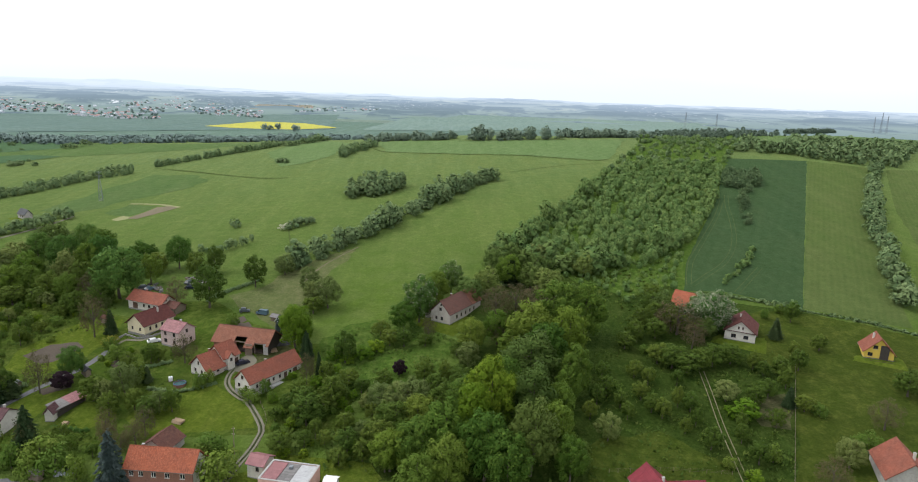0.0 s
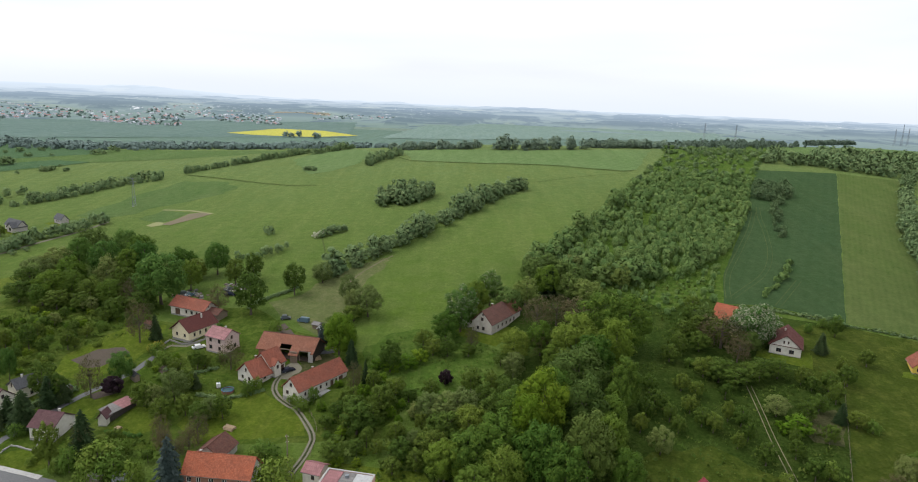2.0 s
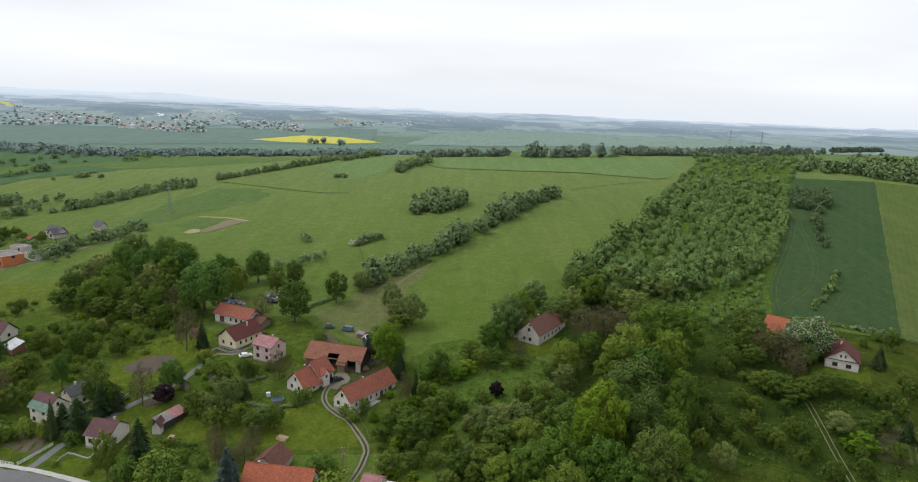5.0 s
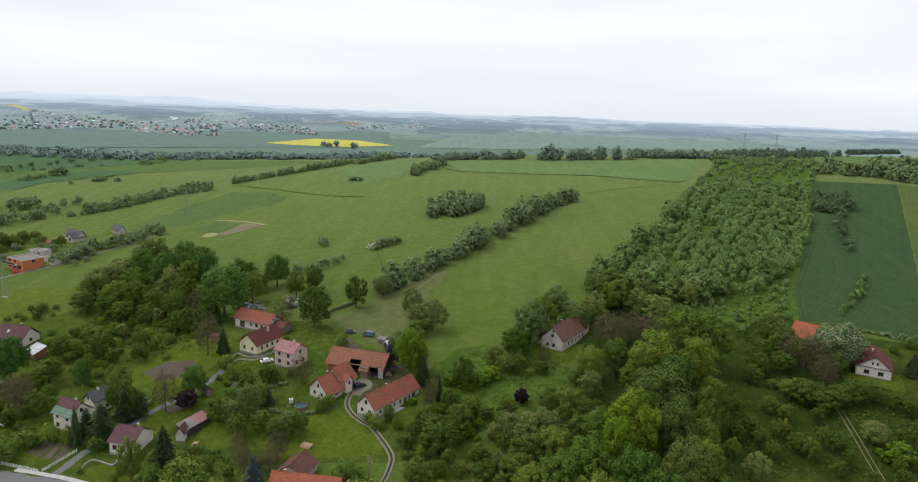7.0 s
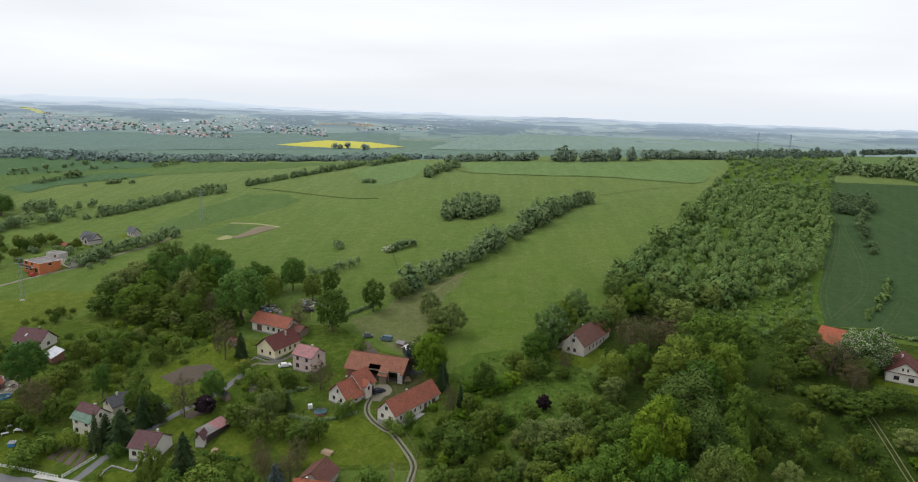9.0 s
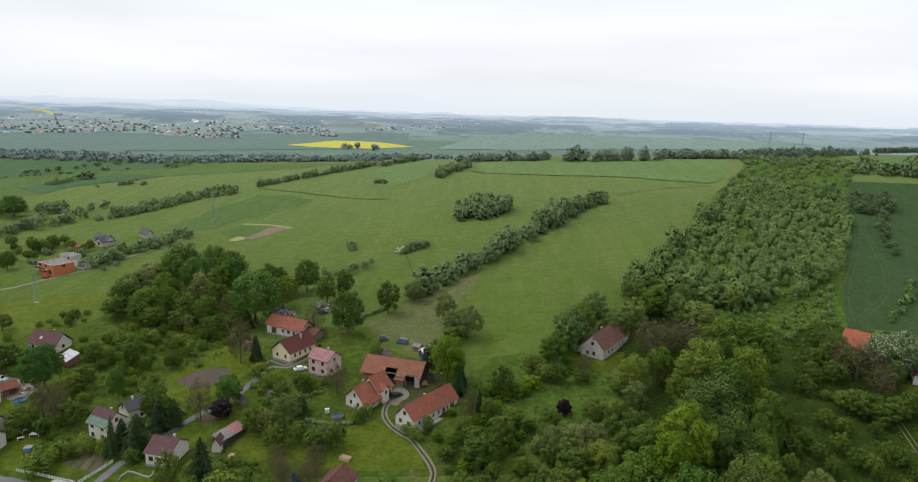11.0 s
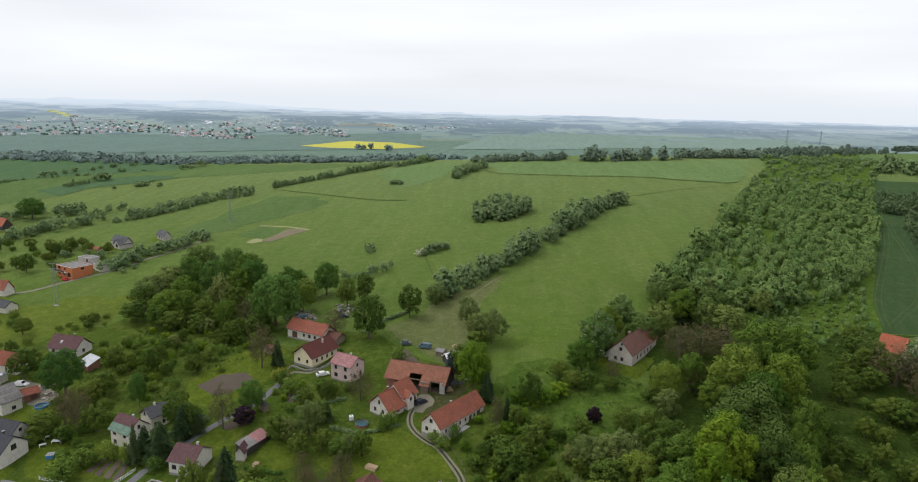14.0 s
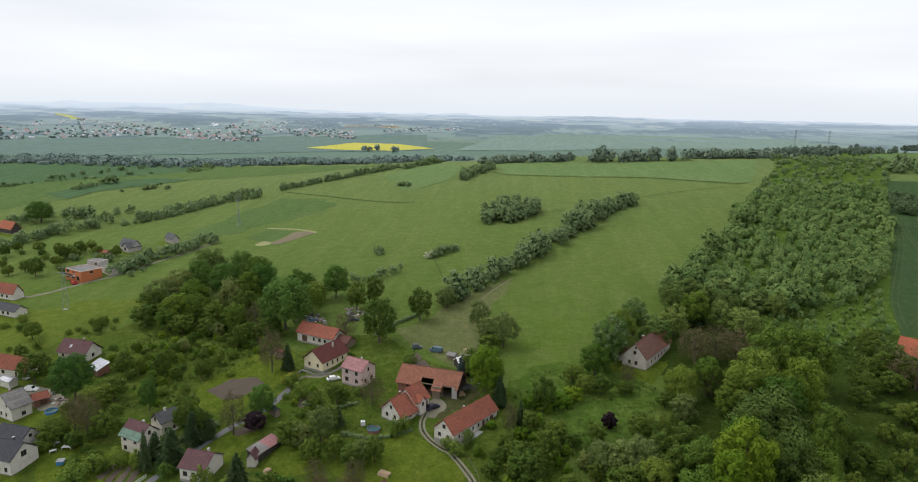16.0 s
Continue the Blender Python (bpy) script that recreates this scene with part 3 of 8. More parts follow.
# far woods and pale fields beyond the valley, as outlines on the land
FAR_WOODS = [[(-2074, 2754), (-2011, 2964), (-1532, 2695), (-1110, 2324), (-881, 1835), (-1005, 1727), (-1439, 2170), (-1783, 2363)],
             [(-770, 1851), (-590, 1872), (-709, 2263), (-709, 2972), (-929, 2595), (-873, 2157)],
             [(-202, 1620), (-42, 1662), (51, 2303), (93, 2897), (-203, 2670), (-246, 2166)],
             [(79, 2386), (266, 2568), (289, 2907), (115, 2801)],
             [(697, 3301), (1038, 4053), (1177, 3919), (875, 2614), (550, 2162), (601, 2443)]]
FAR_PALE = [[(-1743, 2308), (-1342, 2022), (-971, 1665), (-966, 1556), (-1262, 1773), (-1449, 1913)], [(-9, 1662), (146, 1937), (151, 2124), (41, 1950)]]


def distance_sheet():
    """The far country beyond the valley: a plain hazy backdrop with swells, standing woods and pale fields."""
    angles = [-78 + 28 * k / 30 for k in range(30)] + [-50 + 98 * k / 420 for k in range(420)] + [48 + 30 * k / 30 for k in range(31)]
    na, nr = len(angles), 96
    co, woods, pale = [], [], []
    for i in range(nr):
        r = 1480 * (4960 / 1480) ** (i / (nr - 1))
        for a in angles:
            a = radians(a)
            x, y = r * math.sin(a), r * math.cos(a)
            grain = noise.noise(Vector((x / 95, y / 120, 1.7)))
            swell = noise.noise(Vector((x / 900, y / 520, 3.1))) * 9 + noise.noise(Vector((x / 300, y / 240, 7.7))) * 3
            body = 0.8 * noise.noise(Vector((x / 480, y / 210, 5.5))) + 0.5 * noise.noise(Vector((x / 210, y / 130, 9.1))) + 0.25 * grain
            w = sst(0.10, 0.34, body) * sst(1750, 2150, r)
            if body > -0.22 and any(inside(x + 35 * grain, y + 50 * grain, q) for q in FAR_WOODS):
                w = 1.0
            pa = 1.0 if any(inside(x + 10 * grain, y, q) for q in FAR_PALE) else 0.0
            w *= 1 - pa
            z = terr(x, y) + (-6 if i == 0 else 0.4 + 2.6 * sst(2000, 2500, r) + swell * sst(2300, 2900, r) * (1 - 0.4 * sst(4200, 4900, r)))
            z += w * (7 + 5 * grain) + sst(4300, 4900, r) * ((9 + 30 * sst(-0.05, -0.5, a)) * (0.6 + noise.noise(Vector((a * 4.2, 0.4, 1.2)))))
            co.append((x, y, z))
            woods.append(w)
            pale.append(pa)
    me = bpy.data.meshes.new("backdrop")
    me.from_pydata(co, [], [(i * na + j, (i + 1) * na + j, (i + 1) * na + j + 1, i * na + j + 1) for i in range(nr - 1) for j in range(na - 1)])
    me.polygons.foreach_set("use_smooth", [True] * len(me.polygons))
    me.attributes.new("wood", "FLOAT", "POINT").data.foreach_set("value", woods)
    me.attributes.new("pale", "FLOAT", "POINT").data.foreach_set("value", pale)
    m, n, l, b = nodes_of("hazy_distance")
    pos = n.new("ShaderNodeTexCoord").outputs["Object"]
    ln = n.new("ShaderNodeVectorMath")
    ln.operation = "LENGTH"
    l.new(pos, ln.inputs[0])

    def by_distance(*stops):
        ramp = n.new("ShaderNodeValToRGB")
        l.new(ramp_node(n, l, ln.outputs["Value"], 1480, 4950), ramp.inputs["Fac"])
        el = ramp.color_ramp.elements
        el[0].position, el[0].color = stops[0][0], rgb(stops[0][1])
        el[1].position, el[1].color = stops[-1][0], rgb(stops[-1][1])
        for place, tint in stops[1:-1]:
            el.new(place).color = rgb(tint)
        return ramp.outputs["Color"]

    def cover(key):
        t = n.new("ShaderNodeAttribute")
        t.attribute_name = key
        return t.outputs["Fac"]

    # haze is painted into these glowing colours, paler and bluer with distance
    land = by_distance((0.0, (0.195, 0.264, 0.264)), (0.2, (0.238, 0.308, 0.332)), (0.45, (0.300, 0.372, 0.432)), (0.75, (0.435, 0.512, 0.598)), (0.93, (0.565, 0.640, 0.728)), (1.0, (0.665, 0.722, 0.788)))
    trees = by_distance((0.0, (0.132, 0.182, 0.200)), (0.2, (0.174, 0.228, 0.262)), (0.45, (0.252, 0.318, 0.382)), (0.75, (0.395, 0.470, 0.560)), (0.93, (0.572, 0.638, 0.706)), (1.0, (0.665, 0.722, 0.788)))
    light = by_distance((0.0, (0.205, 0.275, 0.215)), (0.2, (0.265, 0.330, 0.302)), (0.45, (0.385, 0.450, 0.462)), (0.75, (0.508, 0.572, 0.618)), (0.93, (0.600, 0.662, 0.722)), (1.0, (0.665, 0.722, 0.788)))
    mp = n.new("ShaderNodeMapping")
    mp.inputs["Scale"].default_value = (1.0, 0.42, 1.0)
    mp.inputs["Rotation"].default_value = (0, 0, radians(12))
    l.new(pos, mp.inputs["Vector"])
    plots = n.new("ShaderNodeTexVoronoi")
    plots.inputs["Scale"].default_value, plots.inputs["Randomness"].default_value = 0.0085, 0.95
    l.new(mp.outputs["Vector"], plots.inputs["Vector"])
    shade = n.new("ShaderNodeSeparateColor")
    l.new(plots.outputs["Color"], shade.inputs[0])
    col = mix_node(n, l, ramp_node(n, l, shade.outputs[0], -0.9, 2.6), land, light)
    col = mix_node(n, l, ramp_node(n, l, shade.outputs[1], 0.87, 0.92), col, light)
    col = mix_node(n, l, cover("pale"), col, light)
    strips = ramp_node(n, l, noise_node(n, l, mp.outputs["Vector"], 0.011, 5.0, 0.7), 0.53, 0.60)
    col = mix_node(n, l, strips, col, trees)
    tufts = ramp_node(n, l, noise_node(n, l, pos, 0.035, 4.0, 0.7), 0.2, 0.8)
    col = mix_node(n, l, cover("wood"), col, mix_node(n, l, tufts, mix_node(n, l, 1.0, trees, (0.88, 0.9, 0.92), "MULTIPLY"), mix_node(n, l, 0.28, trees, land)))
    specks = ramp_node(n, l, noise_node(n, l, mp.outputs["Vector"], 0.055, 3.0, 0.75), 0.60, 0.66)
    town = ramp_node(n, l, noise_node(n, l, mp.outputs["Vector"], 0.0026, 2.0, 0.5), 0.55, 0.62)
    both = n.new("ShaderNodeMath")
    both.operation = "MULTIPLY"
    l.new(specks, both.inputs[0])
    l.new(town, both.inputs[1])
    col = mix_node(n, l, both.outputs[0], col, (0.62, 0.65, 0.68))
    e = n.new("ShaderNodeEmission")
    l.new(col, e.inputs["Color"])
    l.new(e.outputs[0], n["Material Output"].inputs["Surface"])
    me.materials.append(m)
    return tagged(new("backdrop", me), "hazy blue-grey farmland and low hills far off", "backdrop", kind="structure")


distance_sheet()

# fields
drape("wheat_field", [(199.9, 477.9), (258.6, 472.1), (130.8, 226.1), (107.5, 239.7), (91.2, 240.3), (101.7, 269.0), (121.2, 307.5), (150.2, 363.6), (177.4, 425.3)], M["wheat"], 0.08, 9, "dark green field of young wheat", 0.25)
drape("strip_field", [(259.0, 472.1), (293.4, 453.8), (253.3, 387.6), (226.6, 340.4), (198.3, 287.0), (175.6, 241.8), (162.3, 211.6), (131.0, 226.1)], M["strip"], 0.08, 9, "pale green striped crop field", 0.25)
drape("side_field", [(302.5, 449.6), (339.1, 449.9), (242.5, 297.4), (221.3, 296.0), (247.0, 352.2)], M["strip"], 0.08, 12, "pale green crop field beyond the hedge", 0.6)
drape("flowery_meadow", [(-248.5, 230.2), (-249.3, 248.7), (-233.0, 262.0), (-208.4, 265.8), (-191.6, 258.1), (-196.6, 240.0), (-211.1, 220.3), (-227.2, 206.8)], M["flower_meadow"], 0.07, 7, "yellowish flowering grass at the meadow foot", 4.0)
drape("grazed_slope", [(-45.4, 279.3), (-51.5, 256.9), (-52.5, 228.5), (-60.5, 209.8), (-77.4, 224.1), (-86.2, 237.4), (-75.0, 245.5), (-64.5, 270.7), (-52.7, 283.4)], M["pale_meadow"], 0.08, 7, "worn grazed grass beside the hedgerow", 1.5)
drape("plot_verge", [(-186.9, 344.0), (-184.1, 351.7), (-179.4, 349.3), (-178.2, 344.8), (-182.6, 341.7)], M["dry_soil"], 0.12, 4, "pale dry tip of the scraped plot", 0.6)
drape("weedy_plot", [(-198.3, 358.1), (-192.8, 376.5), (-174.1, 370.4), (-179.9, 348.2)], M["dull_meadow"], 0.10, 4, "weedy rough grass beside the scraped plot", 1.2)
drape("bare_plot", [(-179.0, 345.9), (-175.4, 357.1), (-173.2, 367.8), (-165.5, 369.9), (-159.9, 365.9), (-166.2, 355.5), (-173.1, 344.6)], M["bare"], 0.22, 4, "bare earth plot scraped in the meadow", 0.5)
drape("ridge_crop", [(-156.5, 532.8), (-148.6, 588.1), (-123.8, 624.3), (-91.5, 564.3), (-100.4, 506.0), (-113.9, 484.3), (-128.9, 474.4)], M["green_crop"], 0.25, 15, "darker green strip on the ridge", 2.0)
drape("upper_meadow", [(-72.3, 574.8), (-30.6, 571.7), (10.6, 555.8), (60.6, 553.0), (111.1, 555.3), (147.0, 558.1), (113.2, 473.2), (102.4, 469.8), (80.8, 477.6), (50.8, 490.6), (9.6, 498.5), (-33.8, 510.6), (-56.7, 518.7)], M["green_crop"], 0.3, 15, "mown meadow on the ridge", 2.0)
drape("mast_grass", [(-239.7, 365.8), (-228.9, 421.1), (-215.8, 460.4), (-180.5, 452.8), (-167.7, 432.2), (-176.7, 410.6), (-195.2, 388.8), (-205.3, 369.5), (-219.9, 359.0)], M["dull_meadow"], 0.15, 9, "darker grass round the mast", 2.5)
drape("left_crop", [(-763.4, 736.3), (-644.4, 716.5), (-556.8, 700.3), (-501.9, 719.8), (-450.0, 721.9), (-370.2, 645.2), (-363.8, 589.3), (-403.7, 560.5), (-435.0, 548.7), (-461.4, 532.2), (-478.3, 513.1), (-512.1, 480.9)], M["deep_crop"], 0.3, 20, "deep green crop field in the valley", 1.0)
drape("wedge_crop", [(-391.8, 468.9), (-386.7, 495.9), (-370.5, 509.7), (-348.4, 524.1), (-332.5, 542.6), (-367.7, 552.0), (-390.1, 539.7), (-404.2, 520.8), (-424.8, 486.0)], M["deep_crop"], 0.45, 14, "narrow wedge of deep green crop in the valley", 1.0)
drape("left_meadow", [(-512.1, 480.9), (-478.3, 513.1), (-461.4, 532.2), (-435.0, 548.7), (-403.7, 560.5), (-363.8, 589.3), (-370.2, 640.2), (-327.8, 642.2), (-229.5, 640.9), (-177.2, 620.4), (-222.5, 575.0), (-289.0, 552.1), (-332.5, 540.6), (-348.4, 522.1), (-386.7, 493.9), (-391.8, 466.9), (-438.9, 410.3)], M["dull_meadow"], 0.2, 16, "cool green meadow below the crop field", 1.5)
drape("valley_crop", [(-699.4, 719.7), (-536.9, 764.1), (-443.4, 848.8), (-311.9, 961.9), (-203.6, 1028.0), (-312.8, 1738.8), (-608.6, 1412.7), (-860.9, 1231.4), (-1076.1, 1113.2)], M["far_crop"], 0.6, 30, "dark crop field on the valley side, tinted blue for haze", 4.0)
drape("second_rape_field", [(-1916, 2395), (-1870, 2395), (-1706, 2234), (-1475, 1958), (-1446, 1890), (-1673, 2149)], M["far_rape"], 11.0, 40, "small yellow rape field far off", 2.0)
drape("rape_field", [(-394.9, 1018.0), (-373.8, 1222.7), (-282.8, 1208.9), (-197.5, 1086.4), (-251.8, 998.8), (-340.7, 996.0)], M["rape"], 1.0, 25, "bright yellow flowering rape field", 3.0)
drape("far_field", [(-152.4, 1058.7), (-127.8, 1770.2), (176.0, 2472.7), (499.5, 2535.8), (700.2, 2226.0), (759.0, 1829.1), (458.6, 1370.1), (314.5, 1338.2), (133.9, 1233.3), (-19.5, 1101.1)], M["hazed_crop"], 0.8, 35, "far field tinted blue-green for haze", 4.0)
drape("fallow_field", [(-584.5, 1835.2), (-668.1, 2191.7), (-524.4, 2433.4), (-465.6, 2115.6)], M["fallow"], 2.5, 80, "brown fallow field far off", 4.0)
drape("village_ground", [(-241.8, 210.8), (-225.0, 229.6), (-205.8, 233.2), (-190.3, 233.6), (-166.0, 222.4), (-133.2, 223.2), (-114.4, 219.3), (-101.3, 232.5), (-90.4, 232.8), (-72.5, 216.5), (-55.4, 203.7), (-40.4, 197.6), (-27.0, 181.6), (-25.4, 153.4), (-171.9, 137.5)], M["garden"], 0.05, 6, "patchy garden grass between the houses", 1.0)
drape("house_back_lawn", [(-43.0, 143.2), (-32.1, 141.7), (-18.2, 139.7), (-14.7, 134.3), (-19.1, 129.9), (-32.8, 128.8), (-42.0, 138.7)], M["lawn"], 0.13, 4, "mown lawn behind the flat-roofed house", 0.3)
for plot in ([(-124.3, 145.8), (-119.9, 147.3), (-109.3, 141.2), (-112.4, 138.5), (-127.1, 141.2)], [(-124.0, 162.1), (-120.6, 168.5), (-113.9, 174.4), (-109.3, 170.7), (-112.1, 164.6), (-111.7, 158.5), (-120.5, 158.4)], [(-104.4, 156.1), (-102.1, 165.9), (-92.3, 165.7), (-88.8, 157.6), (-94.3, 153.6), (-101.9, 153.8)], [(-137.5, 184.0), (-140.3, 196.5), (-130.3, 216.7), (-117.1, 217.9), (-114.2, 203.1), (-115.5, 193.0), (-122.1, 180.7), (-127.4, 180.4)], [(-195.3, 174.1), (-183.2, 177.7), (-173.3, 182.4), (-165.9, 173.4), (-170.5, 162.1), (-183.3, 160.6)], [(-168.2, 159.6), (-160.8, 165.3), (-150.8, 156.2), (-152.0, 145.9), (-158.9, 147.7)], [(-149.7, 155.0), (-147.7, 161.3), (-136.4, 154.7), (-137.4, 151.9), (-140.6, 147.3), (-146.8, 148.4)], [(-169.1, 205.8), (-164.1, 215.2), (-151.1, 201.7), (-151.8, 190.7), (-159.7, 195.7)]):
    drape("garden_lawn", plot, M["lawn"], 0.1, 4, "bright mown garden lawn", 0.7)
drape("builders_yard", [(-197.9, 186.6), (-196.6, 193.1), (-189.0, 191.2), (-176.0, 182.9), (-180.2, 178.8), (-190.2, 181.6)], M["gravel"], 0.12, 3, "sandy yard of rubble behind the old house", 0.8)
drape("garden_lawn", [(-81.1, 171.5), (-68.7, 174.9), (-62.1, 168.8), (-52.5, 159.9), (-50.5, 153.6), (-78.2, 149.6), (-86.6, 157.7), (-85.6, 164.9)], M["lawn"], 0.1, 4, "mown garden grass", 0.6)
drape("dug_garden", [(-136.6, 192.1), (-131.8, 199.4), (-123.6, 200.8), (-119.7, 197.3), (-124.5, 187.9), (-127.9, 187.1)], M["soil"], 0.17, 3, "dug vegetable garden bed", 0.4)
for k in range(9):
    s = (k + 0.5) / 9
    (ax, ay), (bx, by), (ex, ey), (dx, dy) = [(-136.0, 192.4), (-128.0, 187.7), (-120.5, 197.3), (-127.7, 200.3)]
    ribbon("furrow", [(ax + (bx - ax) * s, ay + (by - ay) * s), (0.5 * (ax + (bx - ax) * s + dx + (ex - dx) * s), 0.5 * (ay + (by - ay) * s + dy + (ey - dy) * s)), (dx + (ex - dx) * s, dy + (ey - dy) * s)], 0.5, M["furrow"], 0.26, "raised row of earth in the vegetable garden", "bed")
for k in range(4):
    s, e = k / 4 + 0.02, (k + 1) / 4 - 0.05
    near, far = [(-144.8, 150.4), (-132.8, 146.8)], [(-143.8, 155.9), (-134.4, 155.0)]
    mix = lambda q, f: (q[0][0] + (q[1][0] - q[0][0]) * f, q[0][1] + (q[1][1] - q[0][1]) * f)
    drape("vegetable_bed", [mix(near, s), mix(far, s), mix(far, e), mix(near, e)], M["soil"] if k % 2 else M["furrow"], 0.16, 2, "dug vegetable bed beside the fence", 0.15)
drape("valley_grass", [(52.6, 260.4), (74.7, 275.4), (95.7, 256.0), (89.6, 235.5), (129.3, 222.8), (159.7, 205.3), (180.9, 193.8), (122.6, 121.9), (28.5, 120.1), (31.6, 161.7), (48.9, 209.3)], M["rough"], 0.06, 6, "long rough grass of the orchard slope", 1.0)
drape("fence_lawn", [(122.9, 214.4), (137.5, 211.5), (156.2, 200.1), (176.5, 188.4), (122.6, 121.9), (76.3, 120.8)], M["paddock"], 0.10, 6, "open grass beside the orchard fence", 0.8)
drape("lower_lawn", [(36.9, 147.0), (55.0, 153.1), (68.7, 140.9), (67.3, 132.0), (33.3, 128.7)], M["paddock"], 0.10, 5, "mown grass below the orchard", 1.2)
drape("dry_grass", [(81.9, 165.3), (97.4, 170.7), (97.5, 165.6), (91.2, 153.8), (83.8, 155.4)], M["yard"], 0.10, 5, "dry pale grass among the fruit trees", 1.0)
drape("house_lawn", [(102.3, 214.6), (114.4, 224.2), (128.8, 221.8), (145.9, 215.2), (159.7, 205.3), (159.9, 196.5), (142.4, 182.0), (116.7, 181.1), (100.4, 180.6), (96.9, 188.9)], M["paddock"], 0.11, 4, "mown grass round the white house", 0.8)
drape("wood_floor", [(22.6, 268.7), (37.3, 303.3), (63.9, 343.5), (79.6, 390.1), (101.3, 421.4), (134.1, 490.5), (357.0, 1141.8), (529.6, 1421.4), (627.1, 1368.7), (212.8, 495.9), (182.0, 438.1), (143.1, 350.2), (117.2, 304.0), (101.7, 277.8), (91.0, 250.3), (66.2, 233.4), (47.9, 253.0), (28.5, 260.8)], M["scrub_floor"], 0.12, 8, "scrubby floor of the young wood", 2.0)
drape("gully_floor", [(-16.4, 133.4), (-20.6, 167.0), (6.1, 189.5), (2.2, 238.1), (22.3, 268.4), (57.8, 255.5), (57.0, 209.4), (31.6, 161.7), (33.7, 130.5)], M["rough"], 0.07, 8, "shaded wood floor", 2.0)
drape("clearing", [(-43.0, 197.5), (-38.1, 208.5), (-26.4, 215.6), (-6.9, 210.0), (2.5, 199.9), (-2.5, 180.0), (-10.4, 163.2), (-25.9, 166.1), (-38.7, 177.9)], M["scrub_floor"], 0.09, 5, "rough grass of the clearing", 1.2)
drape("overgrown_ground", [(-197.9, 228.8), (-187.7, 260.1), (-151.6, 260.3), (-125.6, 238.0), (-135.5, 218.7), (-146.1, 201.9), (-164.1, 201.2), (-182.4, 200.5)], M["garden"], 0.07, 6, "overgrown ground below the oaks", 1.5)

# lanes and roads
ribbon("meadow_path", [(-63.2, 239.4), (-58.0, 260.0), (-51.3, 276.8), (-46.0, 287.0)], 5.0, M["pale_meadow"], 0.10, "pale trodden strip beside the hedgerow")
ribbon("meadow_rut", [(-59.9, 249.8), (-56.5, 264.8), (-50.6, 278.8), (-44.0, 290.6)], 0.8, M["rut"], 0.14, "worn dirt rut beside the hedgerow")
LANE = [(-51.5, 129.2), (-51.2, 133.4), (-50.3, 139.0), (-49.0, 144.0), (-48.4, 149.0), (-49.0, 154.3)] + [(-55.9, 165.2), (-58.2, 167.0), (-62.4, 170.8), (-65.2, 175.1), (-66.0, 179.8), (-65.3, 184.2), (-63.8, 187.3)]
ribbon("farm_lane", LANE, 1.8, M["lane"], 0.08, "worn lane up to the farm with thin grass between the ruts")
for s in (-0.55, 0.55):
    ribbon("farm_track", LANE, 0.64, M["gravel"], 0.12, "two-rut gravel farm track with a grass middle", side=s)
drape("farm_yard", [(-65.3, 181.4), (-65.9, 185.1), (-65.6, 189.5), (-64.3, 191.2), (-62.3, 190.9), (-60.3, 188.0), (-60.4, 184.9), (-62.0, 183.5), (-62.6, 180.8)], M["gravel"], 0.18, 2, "gravel turning place in the farmyard", 0.3)
drape("yard_grass", [(-63.1, 182.9), (-60.9, 185.4), (-61.1, 190.6), (-64.7, 194.0), (-61.0, 196.8), (-52.6, 197.3), (-50.5, 194.1), (-53.9, 188.8), (-58.2, 184.3), (-61.0, 180.1)], M["yard"], 0.13, 3, "trodden brownish yard grass", 0.4)
TRACK = [(77.3, 182.0), (75.7, 170.8), (73.3, 155.9), (71.8, 143.1), (70.7, 133.0)]
for s in (-0.7, 0.7):
    ribbon("orchard_track", TRACK, 0.30, M["rut"], 0.1, "two-rut field track through the orchard", side=s)
STREET = [(-134.6, 133.5), (-132.9, 138.9), (-130.9, 144.1), (-129.4, 151.0), (-126.6, 156.4), (-124.6, 163.1), (-121.8, 169.3), (-118.1, 175.9), (-115.0, 180.8), (-112.6, 185.8), (-110.8, 193.2), (-110.1, 198.8)]
ribbon("garden_path", [(-110.1, 198.8), (-108.4, 202.2), (-102.9, 202.0), (-99.0, 206.7), (-95.9, 211.6)], 1.6, M["gravel"], 0.08, "narrow gravel path below the cream house")
ribbon("village_street", STREET, 2.5, M["asphalt"], 0.09, "narrow grey village street", "road")
ribbon("main_road", [(-175.2, 145.9), (-149.4, 141.0), (-128.7, 137.2), (-115.3, 134.5), (-102.0, 131.3), (-87.6, 127.5)], 6.0, M["asphalt"], 0.09, "grey village road", "road")
ribbon("pavement", [(-142.5, 143.7), (-129.0, 141.3), (-121.4, 139.4), (-110.0, 136.3)], 1.3, M["concrete"], 0.16, "pale concrete pavement beside the village road", "pavement")
ribbon("white_house_road", [(-279.3, 262.1), (-257.2, 269.4), (-247.2, 282.8), (-235.7, 296.5), (-228.2, 314.0), (-217.5, 335.3), (-212.8, 352.7)], 2.2, M["gravel"], 0.1, "narrow pale road beside the meadow", "road")
ribbon("meadow_edge", [(-68.9, 534.8), (-56.7, 517.7), (-33.8, 509.6), (9.6, 497.5), (50.8, 489.6), (80.8, 476.6), (102.4, 468.8), (111.2, 472.2)], 1.0, M["balk"], 0.4, "brownish grassy balk across the ridge")
